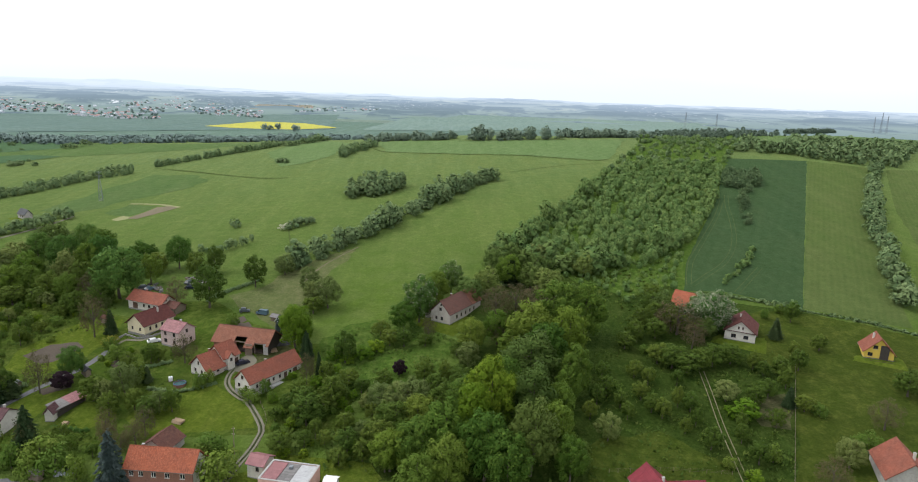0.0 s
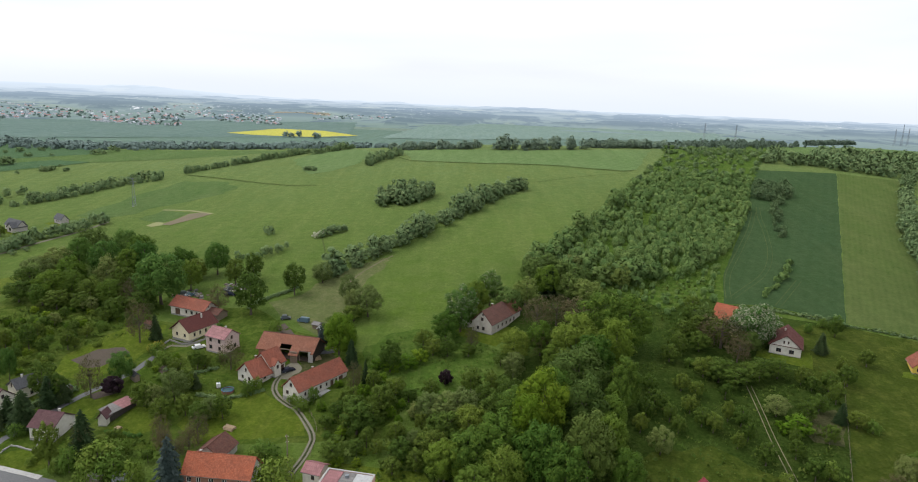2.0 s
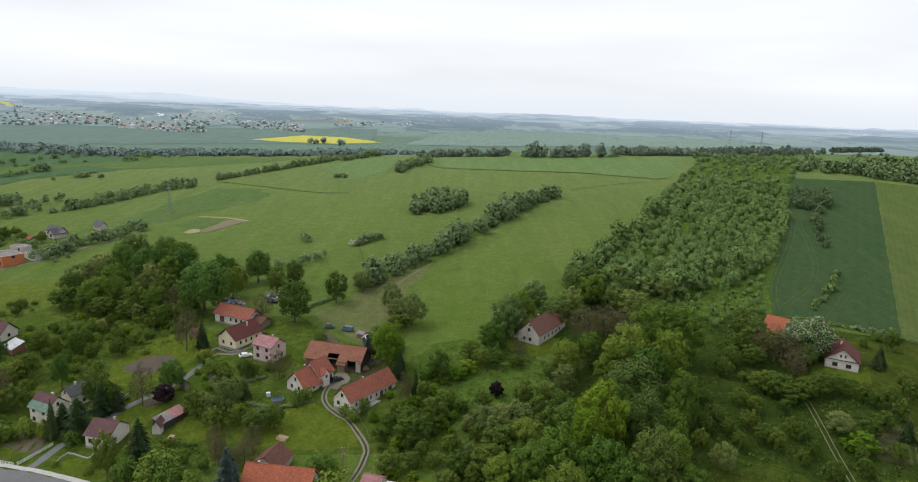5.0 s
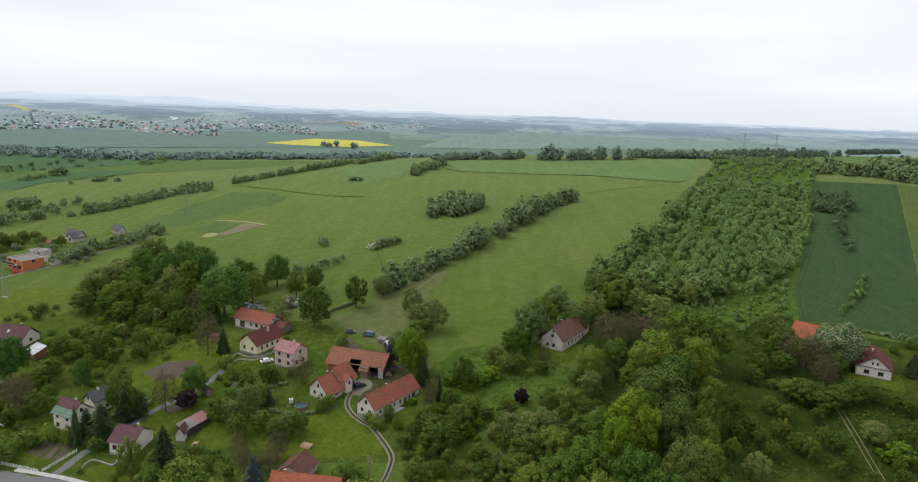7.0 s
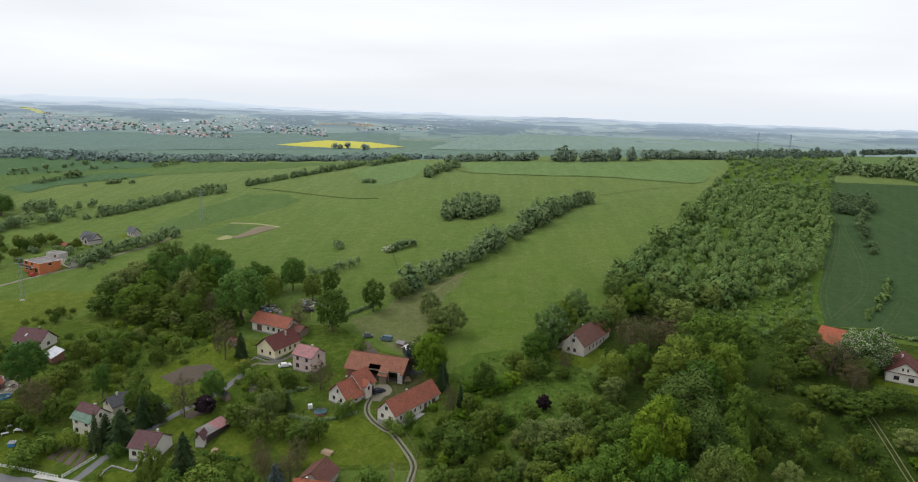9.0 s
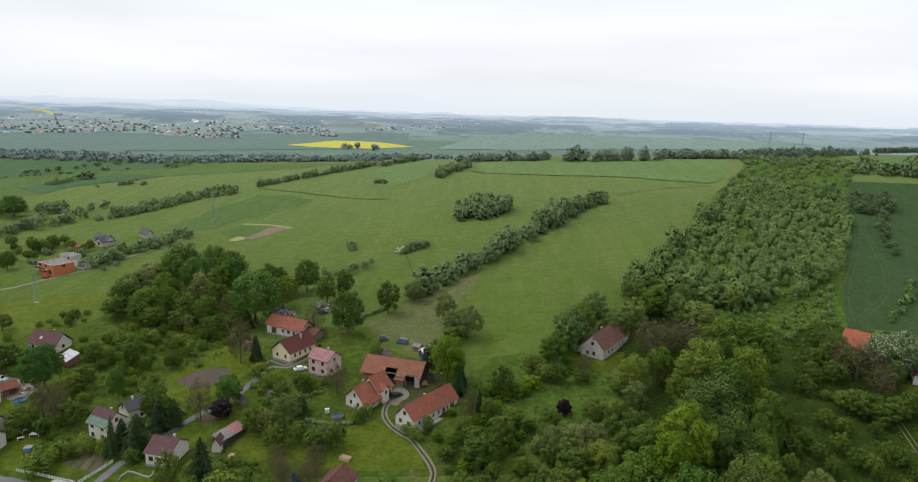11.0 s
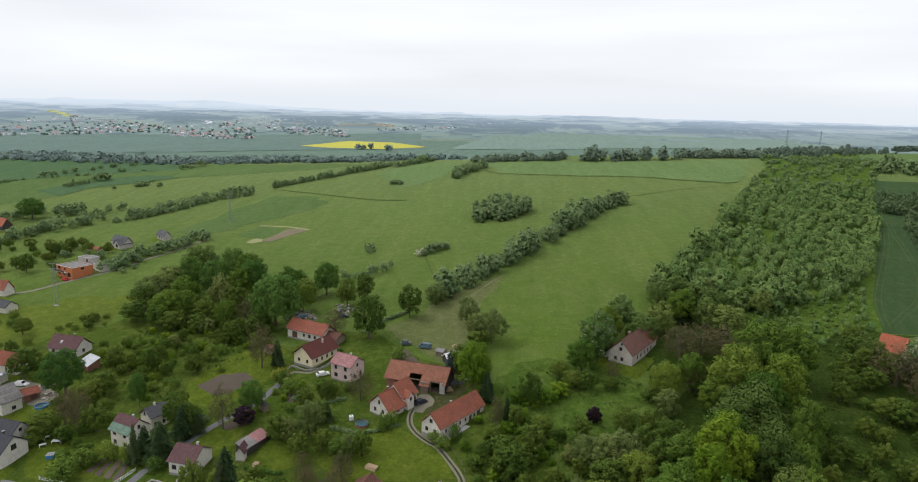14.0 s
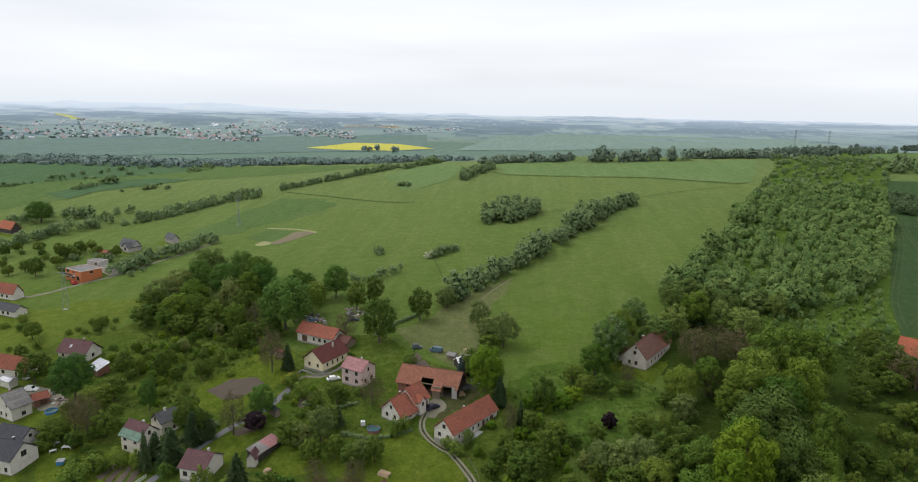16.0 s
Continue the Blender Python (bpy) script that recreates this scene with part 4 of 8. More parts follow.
ribbon("upper_balk", [(34.3, 434.9), (54.8, 445.1), (75.6, 454.2), (100.0, 460.3)], 0.6, M["balk"], 0.3, "faint worn line in the upper meadow")
ribbon("plot_rim", [(-193.3, 377.9), (-183.0, 376.6), (-173.0, 374.1), (-164.4, 369.8), (-158.9, 367.1)], 2.2, M["dry_soil"], 0.16, "pale dry rim of the scraped plot")
ribbon("meadow_ditch", [(-83.9, 320.0), (-76.5, 294.8), (-72.1, 282.4)], 0.7, M["balk"], 0.14, "dark worn line across the meadow")
ribbon("meadow_balk", [(-224.8, 483.3), (-186.5, 464.7), (-155.8, 448.1), (-132.8, 438.5), (-114.2, 436.5)], 1.2, M["balk"], 0.32, "brownish grassy balk in the meadow")
for off in (0.0, 2.0):
    for way in ([(97.5, 245.5), (106.1, 254.7), (119.7, 269.7), (130.6, 287.5), (139.3, 307.3)], [(96.2, 245.4), (99.7, 256.4), (105.9, 271.7), (115.4, 289.0), (128.7, 312.8), (142.6, 338.5), (156.3, 367.1)], [(139.3, 307.3), (147.5, 331.5), (155.1, 356.3), (163.2, 377.9)], [(112.6, 238.7), (122.9, 251.7), (133.1, 264.8)]):
        ribbon("wheat_tramline", way, 0.45 if off else 0.35, M["tramline"], 0.12, "wheel track in the wheat", side=off)
ribbon("wheat_margin", [(89.2, 241.3), (99.7, 270.0), (119.2, 308.5), (148.2, 364.6), (175.4, 426.3), (197.9, 478.9)], 9.0, M["scrub_floor"], 0.07, "weedy grass margin between wheat and wood")
ribbon("field_edge", [(90.0, 238.7), (106.7, 237.5), (117.7, 231.6), (130.0, 224.2), (145.4, 217.9), (161.1, 207.4)], 2.0, M["rough"], 0.12, "weedy field margin")


# ---- trees ----
def clump_cloud(rng, lobes, n, size, ruffle=0.30, depth=0.30, whole=0.42, droop=0.3, uneven=1.0):
    """Leaf clumps on the skins of several lobes: three corners of each blade, and the way its bough faces."""
    c = np.array([q[0] for q in lobes], float)
    r = np.array([q[1] for q in lobes], float)
    area = (r[:, 0] * r[:, 2]) + r[:, 0] ** 2
    pick = rng.choice(len(lobes), n, p=area / area.sum())
    d = rng.normal(size=(n, 3))
    d[:, 2] += 0.25
    d /= np.linalg.norm(d, axis=1)[:, None]
    lump = 1 + uneven * 0.16 * np.sin(d @ rng.normal(size=3) * 4 + pick) + uneven * 0.10 * np.sin(d @ rng.normal(size=3) * 9 + 2 * pick)
    rad = (lump * (1 - depth * rng.random(n) ** 2))[:, None]
    p = c[pick] + d * r[pick] * rad
    nor = d / r[pick]
    nor /= np.linalg.norm(nor, axis=1)[:, None]
    nor = nor + rng.normal(size=(n, 3)) * ruffle + np.array((0, 0, 0.25))
    nor /= np.linalg.norm(nor, axis=1)[:, None]
    a = np.cross(nor, rng.normal(size=(n, 3)))
    a /= np.linalg.norm(a, axis=1)[:, None] + 1e-9
    b = np.cross(nor, a)
    s = size * (0.55 + 0.9 * rng.random(n))[:, None]
    t = s * (0.6 + 0.5 * rng.random(n))[:, None]
    mid = (c * area[:, None]).sum(0) / area.sum()
    out = (p - mid) / np.array((1.0, 1.0, 1.1))
    out /= np.linalg.norm(out, axis=1)[:, None] + 1e-9
    soft = (1.04 - whole) * d + whole * out + rng.normal(size=(n, 3)) * 0.07 + np.array((0, 0, 1.5 * whole - 0.57))
    soft /= np.linalg.norm(soft, axis=1)[:, None]
    return np.stack([p + a * s - nor * s * droop, p - a * s * 0.65 + b * t, p - a * s * 0.65 - b * t, soft], 1)


def blades_mesh(name, blades, material, facing=None, tone=None):
    """One mesh out of many loose blades, each an island of its own; facing: a normal for each, tone: a shade for each."""
    n, k = blades.shape[:2]
    me = bpy.data.meshes.new(name)
    me.vertices.add(k * n)
    me.vertices.foreach_set("co", blades.reshape(-1).astype(np.float32))
    me.loops.add(k * n)
    me.loops.foreach_set("vertex_index", np.arange(k * n, dtype=np.int32))
    me.polygons.add(n)
    me.polygons.foreach_set("loop_start", np.arange(0, k * n, k, dtype=np.int32))
    me.update(calc_edges=True)
    for key, kind, field_name, values in (("custom_normal", "FLOAT_VECTOR", "vector", facing), ("tone", "FLOAT", "value", tone)):
        if values is not None:
            me.attributes.new(key, kind, "POINT").data.foreach_set(field_name, np.repeat(values, k, axis=0).reshape(-1).astype(np.float32))
    me.update()
    me.materials.append(material)
    return me


def trunk_mesh(rng, h, r, limbs, reach):
    bm = bmesh.new()
    lean = Vector((rng.normal() * 0.03 * h, rng.normal() * 0.03 * h, 0))
    pts = [Vector((0, 0, -0.4)), Vector((0, 0, 0.12 * h)) + lean * 0.3, Vector((0, 0, 0.45 * h)) + lean, Vector((0, 0, 0.8 * h)) + lean * 1.5]
    rad = [r * 1.35, r, r * 0.62, r * 0.2]
    for i in range(3):
        tube(pts[i], pts[i + 1], rad[i], rad[i + 1], 8, bm)
    for i in range(limbs):
        a = 6.2832 * i / limbs + rng.random()
        z = h * (0.25 + 0.35 * rng.random())
        s = Vector((0, 0, z)) + lean * (z / h) * 2
        e = s + Vector((math.cos(a) * reach, math.sin(a) * reach, h * (0.16 + 0.16 * rng.random()))) * (0.6 + 0.4 * rng.random())
        tube(s, e, r * 0.38, r * 0.1, 6, bm)
    return bm


def broad_lobes(rng, h, w, base, n):
    """Lobes of a spreading crown: many leafy boughs over the skin of a rounded, uneven mass, and a core behind them."""
    out = []
    mid, half = base + (h - base) * 0.48, (h - base) * 0.5
    for i in range(n):
        a = 2.39996 * i + rng.random() * 0.7
        up = 1 - 1.72 * (i + 0.5) / n
        flat = math.sqrt(1 - up * up)
        k = (0.66 + 0.32 * rng.random()) if n > 6 else (0.36 + 0.2 * rng.random())
        q = (0.115 + 0.075 * rng.random()) * w * (0.78 if n > 24 else 1.0 if n > 12 else 1.4 if n > 6 else 1.65)
        out.append(((k * w / 2 * flat * math.cos(a), k * w / 2 * flat * math.sin(a), mid + half * up * k), (q, q, q * (0.7 + 0.3 * rng.random()))))
    out.append(((0, 0, mid - 0.05 * h), (w * 0.26, w * 0.26, half * 0.6)))
    return out


def oval_lobes(rng, h, w, base):
    """An egg-shaped young crown with a few boughs standing out of it."""
    out = [((0, 0, base + (h - base) * 0.5), (w * 0.40, w * 0.40, (h - base) * 0.47))]
    for i in range(6):
        a, up = 2.4 * i + rng.random(), 0.25 + 0.6 * rng.random()
        q = w * (0.12 + 0.05 * rng.random())
        k = w * 0.31 * math.sqrt(max(0.1, 1 - (2 * up - 1) ** 2))
        out.append(((k * math.cos(a), k * math.sin(a), base + (h - base) * up), (q, q, q * 1.25)))
    return out


def fir_quads(rng, h, w, n, size):
    """Drooping needle sprays in uneven whorls."""
    z = h * (0.05 + 0.94 * (1 - np.sqrt(rng.random(n))))
    tier = (z / h * 9 + 0.35 * rng.random(n)) % 1.0
    a = rng.random(n) * 6.2832
    arm = 1 + 0.22 * np.sin(5 * a + 7 * np.floor(z / h * 9)) + 0.14 * np.sin(3 * a + z)
    r = w / 2 * (1 - z / h) ** 0.75 * (1.1 - 0.5 * tier) * arm * (0.45 + 0.55 * np.sqrt(rng.random(n)))
    p = np.stack([r * np.cos(a), r * np.sin(a), z], 1)
    out = np.stack([np.cos(a), np.sin(a), -0.45 + 0.3 * rng.normal(size=n)], 1)
    side = np.stack([-np.sin(a), np.cos(a), 0.4 * rng.normal(size=n)], 1)
    s = size * (0.6 + 0.8 * rng.random(n))[:, None]
    return np.stack([p + out * s * 1.3, p + side * s * 0.6, p - out * s * 0.7, p - side * s * 0.6], 1)


TREE_MAKERS = {}


def tree_template(kind, name, label, leaf, h, w, base, lobes, n, size, limbs=5, fir=False, blossom=0, variants=2, category="tree"):
    """Builds the variants of one kind of tree, away from the place's own list, as (crown mesh, trunk mesh)."""
    made = []
    for v in range(variants):
        rng = np.random.default_rng(len(TREE_MAKERS) * 10 + v + 3)
        boughs = broad_lobes(rng, h, w, base, lobes)
        q = fir_quads(rng, h, w, n, size) if fir else clump_cloud(rng, boughs, n, size * 1.12, 0.2)
        crown = blades_mesh(name + "_crown", q, leaf) if fir else blades_mesh(name + "_crown", q[:, :3], leaf, q[:, 3])
        bm = trunk_mesh(rng, h, 0.022 * h + 0.03, 0 if fir else limbs, w * 0.32)
        tm = bpy.data.meshes.new(name + "_trunk")
        bm.to_mesh(tm)
        bm.free()
        tm.materials.append(M["bark"])
        extra = None
        if blossom:
            top = clump_cloud(rng, [(c, tuple(k * 1.06 for k in r)) for c, r in boughs[:-1]], blossom, size * 0.62)
            extra = blades_mesh(name + "_candles", top[:, :3], M["blossom"], top[:, 3])
        made.append((crown, tm, extra))
    TREE_MAKERS[kind] = (name, label, category, h, w, made)


tree_template("big", "broadleaf_tree", "tall broadleaf tree with a dense green crown", M["leaf_big"], 15, 12, 1.6, 48, 10000, 0.205, variants=5)
tree_template("bright", "maple_tree", "tall maple with a fresh yellow-green crown", M["leaf_bright"], 15, 13, 1.6, 50, 12000, 0.20, variants=2)
tree_template("oak", "oak_tree", "large dark green oak with a rounded crown", M["leaf_dark"], 15, 13, 1.2, 46, 10500, 0.20, variants=3)
tree_template("fresh", "ash_tree", "tall ash with a light green rounded crown", M["leaf_fresh"], 15, 13, 1.4, 46, 9500, 0.20, variants=2)
tree_template("olive", "lime_tree", "tall tree with a dull olive-green crown", M["leaf_olive"], 15, 12, 1.4, 50, 10000, 0.20, variants=2)
tree_template("pale", "willow_tree", "pale grey-green bushy willow", M["leaf_pale"], 9, 8, 0.4, 38, 5200, 0.155, variants=2)
tree_template("edge", "young_birch", "young pale green tree at the wood edge", M["leaf_edge"], 9, 7.5, 0.3, 34, 3600, 0.18, variants=2)
tree_template("mid", "garden_tree", "middle-sized green garden tree", M["leaf_orchard"], 8, 6.5, 0.5, 34, 3300, 0.165, variants=3)
tree_template("fruit", "fruit_tree", "small round fruit tree in the grass", M["leaf_orchard"], 5, 4.6, 0.6, 27, 2300, 0.14, variants=3)
tree_template("shrub", "shrub", "green shrub growing in the rough grass", M["leaf_shrub"], 3, 3.6, -0.2, 12, 1200, 0.13, limbs=3, variants=3, category="shrub")
tree_template("fir", "fir_tree", "dark green pointed fir tree", M["leaf_fir"], 12, 5, 0.4, 0, 2400, 0.32, fir=True)
tree_template("spruce", "blue_spruce", "bluish grey-green pointed spruce", M["leaf_spruce"], 12, 5.5, 0.4, 0, 2600, 0.32, fir=True, variants=1)
tree_template("brown", "walnut_tree", "walnut tree with thin brownish young leaves", M["leaf_brown"], 10, 9, 0.3, 40, 3200, 0.12, limbs=15, variants=2)
tree_template("plum", "purple_plum", "round purple-leaved plum tree", M["leaf_plum"], 5, 4.6, 0.2, 30, 3600, 0.17, variants=1)
tree_template("chestnut", "chestnut_tree", "horse chestnut covered in white blossom candles", M["leaf_dark"], 13, 12, 0.8, 28, 9500, 0.20, blossom=2600, variants=1)
tree_template("candles", "flowering_chestnut", "horse chestnut thickly covered in creamy blossom candles", M["leaf_dark"], 13, 12, 0.8, 46, 8500, 0.20, blossom=9000, variants=1)
tree_template("yellow", "forsythia", "yellow-flowering shrub in the garden", M["leaf_yellow"], 2, 2.4, -0.1, 10, 500, 0.14, limbs=3, variants=1, category="shrub")
tree_template("bush", "bush", "fresh yellow-green bush in the garden", M["leaf_bright"], 3, 3.4, -0.2, 16, 1500, 0.12, limbs=3, variants=3, category="shrub")
TREE_COUNT = 0
CORRIDOR = [(71.7, 267.0), (89.2, 274.4), (77.7, 237.9), (60.7, 203.7), (48.3, 183.4), (42.7, 173.2), (35.7, 172.7), (48.1, 202.8)]


def tree(kind, x, y, h, w, label=""):
    """One tree as a thing of its own, with trunk and crown."""
    global TREE_COUNT
    TREE_COUNT += 1
    if inside(x, y, CORRIDOR):
        return None
    rng = random.Random(TREE_COUNT)
    name, lab, category, th, tw, made = TREE_MAKERS[kind]
    crown, trunk, extra = made[rng.randrange(len(made))]
    ob = thing(name, at(x, y, rng.uniform(0, 360), -0.05) @ Matrix.Diagonal((w / tw, w / tw, h / th, 1)), label or lab, category)
    for nm, me in (("trunk", trunk), ("crown", crown), ("blossom", extra)):
        if me:
            new(nm, me).parent = ob
    return ob


def mass(name, label, places, leaf, h, w, n, size, category="wood", seed=1, base=0.08, lobes=9):
    """Many trees that nobody would count, in one mesh: places are (x, y, scale)."""
    rng = np.random.default_rng(seed)
    temps = [clump_cloud(rng, broad_lobes(rng, h, w, h * base, lobes) if lobes else oval_lobes(rng, h, w, h * base), n, size * 1.35, 0.10, 0.05, 0.74, 0.08, 0.35) for _ in range(6)]
    out, facing, tone = [], [], []
    for x, y, s in places:
        q = temps[rng.integers(6)]
        a = rng.random() * 6.2832
        c, d = math.cos(a), math.sin(a)
        rot = np.array(((c, d, 0), (-d, c, 0), (0, 0, 1)))
        k = np.array((s * rng.uniform(0.85, 1.2), s * rng.uniform(0.85, 1.2), s * rng.uniform(0.8, 1.25)))
        out.append((q[:, :3] * k) @ rot + np.array((x, y, terr(x, y) - 0.1)))
        facing.append(q[:, 3] @ rot)
        tone.append(np.full(n, rng.random()))
    me = blades_mesh(name, np.concatenate(out), leaf, np.concatenate(facing), np.concatenate(tone))
    return tagged(new(name, me), label, category, kind="stuff")


def scatter(poly, gap, seed, lo=0.7, hi=1.3, keep=1.0):
    """Places inside a polygon at least a gap apart, with a scale each."""
    rng = random.Random(seed)
    xs, ys = [p[0] for p in poly], [p[1] for p in poly]
    n = int((max(xs) - min(xs)) * (max(ys) - min(ys)) / gap ** 2 * 3)
    cells, out = {}, []
    for _ in range(n):
        x, y = rng.uniform(min(xs), max(xs)), rng.uniform(min(ys), max(ys))
        if not inside(x, y, poly) or rng.random() > keep:
            continue
        i, j = int(x // gap), int(y // gap)
        if any(math.dist((x, y), q) < gap for a in (-1, 0, 1) for b in (-1, 0, 1) for q in cells.get((i + a, j + b), ())):
            continue
        cells.setdefault((i, j), []).append((x, y))
        out.append((x, y, rng.uniform(lo, hi)))
    return out


def along(pts, gap, width, seed, lo=0.7, hi=1.3, skip=0.0):
    """Places strewn along a line."""
    rng = random.Random(seed)
    out = []
    for p in curve_points(pts, gap):
        if rng.random() >= skip:
            out.append((p.x + rng.uniform(-width, width) / 2, p.y + rng.uniform(-width, width) / 2, rng.uniform(lo, hi)))
    return out


# woods and hedges on the hill
YOUNG_WOOD = [(19.0, 269.9), (35.3, 307.4), (61.9, 345.5), (77.8, 392.6), (100.3, 424.3), (131.3, 457.6), (157.1, 452.2), (183.5, 441.3), (143.7, 350.3), (117.8, 304.0), (101.8, 282.5), (84.9, 267.1), (49.6, 260.1), (29.1, 263.9)]
WOOD_TREES = [q for q in scatter(YOUNG_WOOD, 3.4, 5, 0.6, 1.15) if noise.noise(Vector((q[0] / 14, q[1] / 14, 2.2))) > -0.42]
mass("young_wood", "young grey-green birch and willow wood on the slope", [q for q in WOOD_TREES if q[1] < 325], M["leaf_wood"], 6.2, 5.0, 620, 0.22, seed=4, lobes=0, base=0.02)
mass("upper_young_wood", "young birch and willow wood higher on the slope", [q for q in WOOD_TREES if q[1] >= 325], M["leaf_wood"], 5.6, 5.2, 330, 0.33, seed=6, lobes=0, base=0.02)
WOOD_TOP = [(87.2, 409.3), (119.2, 471.3), (144.2, 523.8), (215.0, 730.0), (330.0, 730.0), (226.2, 521.3), (183.6, 438.2), (157.1, 452.2), (131.3, 457.6), (100.3, 424.3)]
mass("wood_top_scrub", "sparse bushes and saplings above the young wood", [q for q in scatter(WOOD_TOP, 5.4, 55, 0.3, 0.9) if noise.noise(Vector((q[0] / 22, q[1] / 22, 5.2))) > -0.12], M["leaf_wood"], 4.4, 5.6, 130, 0.50, seed=54, lobes=0, base=-0.1)
mass("wood_edge_trees", "taller round trees along the wood edge", [(x, y, s) for (x, y), s in zip([(18.5, 271.1), (22.0, 275.3), (28.9, 280.4), (34.2, 290.0), (41.7, 307.6), (47.7, 320.8), (28.2, 270.2), (39.0, 277.4), (41.2, 264.5), (46.7, 257.6), (53.9, 260.3), (57.9, 330.5), (79.2, 377.5), (76.1, 367.9), (22.3, 266.8), (32.7, 264.1), (59.7, 258.3), (69.3, 263.1), (92.3, 280.5), (102.8, 288.1)], (1.0, 1.15, 0.9, 1.05, 0.8) * 4)], M["leaf_wood"], 11.5, 9.0, 1300, 0.33, seed=57, lobes=16, base=-0.05)
LOWER_SCRUB = [(44.3, 257.4), (72.7, 266.3), (104.4, 282.7), (99.6, 268.2), (87.4, 240.6), (72.3, 221.5), (62.0, 222.0), (63.8, 239.1), (48.7, 247.5)]
mass("lower_scrub", "thin scrub in the grass below the wood", scatter(LOWER_SCRUB, 3.4, 58, 0.25, 0.9, 0.75), M["leaf_wood"], 3.6, 3.4, 170, 0.28, seed=59, lobes=0, base=-0.1)
SCRUB = [(101.9, 440.8), (140.9, 515.1), (182.4, 574.2), (235.0, 690.0), (300.0, 690.0), (196.0, 459.3), (175.6, 455.0), (139.0, 458.0), (110.0, 424.2)]
mass("hill_scrub", "low green scrub on the hilltop", scatter(SCRUB, 9.0, 8, 0.5, 1.0, 0.7), M["leaf_hedge"], 4.0, 5.5, 165, 0.44, seed=7)
COPSE = [(-63.2, 378.9), (-67.0, 397.3), (-58.5, 406.8), (-44.4, 414.6), (-33.6, 404.3), (-34.5, 389.9), (-47.7, 380.1)]
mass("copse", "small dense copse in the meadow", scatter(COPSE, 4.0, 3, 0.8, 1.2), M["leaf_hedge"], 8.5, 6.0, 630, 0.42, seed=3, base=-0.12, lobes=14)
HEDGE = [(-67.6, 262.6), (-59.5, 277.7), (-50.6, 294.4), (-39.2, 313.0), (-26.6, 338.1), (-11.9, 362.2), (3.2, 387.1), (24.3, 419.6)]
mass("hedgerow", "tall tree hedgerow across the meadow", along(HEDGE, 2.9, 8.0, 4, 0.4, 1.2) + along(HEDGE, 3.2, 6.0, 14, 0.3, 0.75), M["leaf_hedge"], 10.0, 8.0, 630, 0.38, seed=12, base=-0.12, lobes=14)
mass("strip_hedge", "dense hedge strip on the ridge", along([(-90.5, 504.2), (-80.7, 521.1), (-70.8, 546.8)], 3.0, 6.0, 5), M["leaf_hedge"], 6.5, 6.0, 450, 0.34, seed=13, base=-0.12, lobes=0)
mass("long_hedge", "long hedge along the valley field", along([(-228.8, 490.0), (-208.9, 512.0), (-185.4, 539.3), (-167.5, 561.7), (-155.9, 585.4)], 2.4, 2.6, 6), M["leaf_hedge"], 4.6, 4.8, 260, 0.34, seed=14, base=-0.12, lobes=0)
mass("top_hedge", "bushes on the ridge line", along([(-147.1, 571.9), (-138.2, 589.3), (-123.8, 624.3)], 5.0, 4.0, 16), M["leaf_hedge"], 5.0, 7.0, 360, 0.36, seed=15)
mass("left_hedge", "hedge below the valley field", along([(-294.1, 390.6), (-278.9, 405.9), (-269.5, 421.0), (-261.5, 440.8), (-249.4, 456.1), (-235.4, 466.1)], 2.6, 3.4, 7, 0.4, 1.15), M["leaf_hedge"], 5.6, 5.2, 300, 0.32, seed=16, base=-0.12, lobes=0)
mass("shrub_clump", "small clump of shrubs in the meadow", along([(-85.3, 319.4), (-80.0, 325.0), (-74.0, 330.6)], 1.8, 3.0, 8, 0.6, 1.0), M["leaf_hedge"], 4.2, 4.2, 240, 0.34, seed=17)
mass("blossoming_shrubs", "white-blossoming shrubs at the end of the clump", [(-86.8, 317.9, 1.0), (-84.4, 320.6, 0.85)], M["blossom"], 3.6, 3.4, 240, 0.22, "shrub", seed=87, base=0.0)
mass("lone_bushes", "lone bushes in the meadow", [(x, y, 1.0) for x, y in [(-135.3, 490.1), (-128.3, 488.9), (-132.2, 491.8), (-112.9, 325.3), (-329.9, 504.1), (-169.2, 604.9), (-346.4, 504.8), (-344.7, 509.2), (-348.2, 502.6)]], M["leaf_hedge"], 3.6, 5.0, 195, 0.40, seed=18)
mass("row_of_saplings", "row of small trees in the meadow", along([(-115.3, 286.5), (-110.6, 286.2), (-106.2, 286.8), (-103.7, 292.2), (-99.8, 295.3), (-96.9, 301.0)], 6.0, 1.0, 9, 0.7, 1.1), M["leaf_hedge"], 4.4, 3.0, 200, 0.24, seed=19, lobes=0)
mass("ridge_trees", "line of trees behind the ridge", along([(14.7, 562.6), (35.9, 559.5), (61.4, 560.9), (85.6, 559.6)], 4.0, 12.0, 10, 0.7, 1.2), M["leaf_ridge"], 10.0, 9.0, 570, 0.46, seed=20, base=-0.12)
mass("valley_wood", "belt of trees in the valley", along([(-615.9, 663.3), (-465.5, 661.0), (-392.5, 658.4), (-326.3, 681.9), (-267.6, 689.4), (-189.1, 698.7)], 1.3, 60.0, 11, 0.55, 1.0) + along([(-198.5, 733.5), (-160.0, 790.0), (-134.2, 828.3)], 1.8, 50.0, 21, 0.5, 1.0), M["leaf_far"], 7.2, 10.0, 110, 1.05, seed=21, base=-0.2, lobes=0)
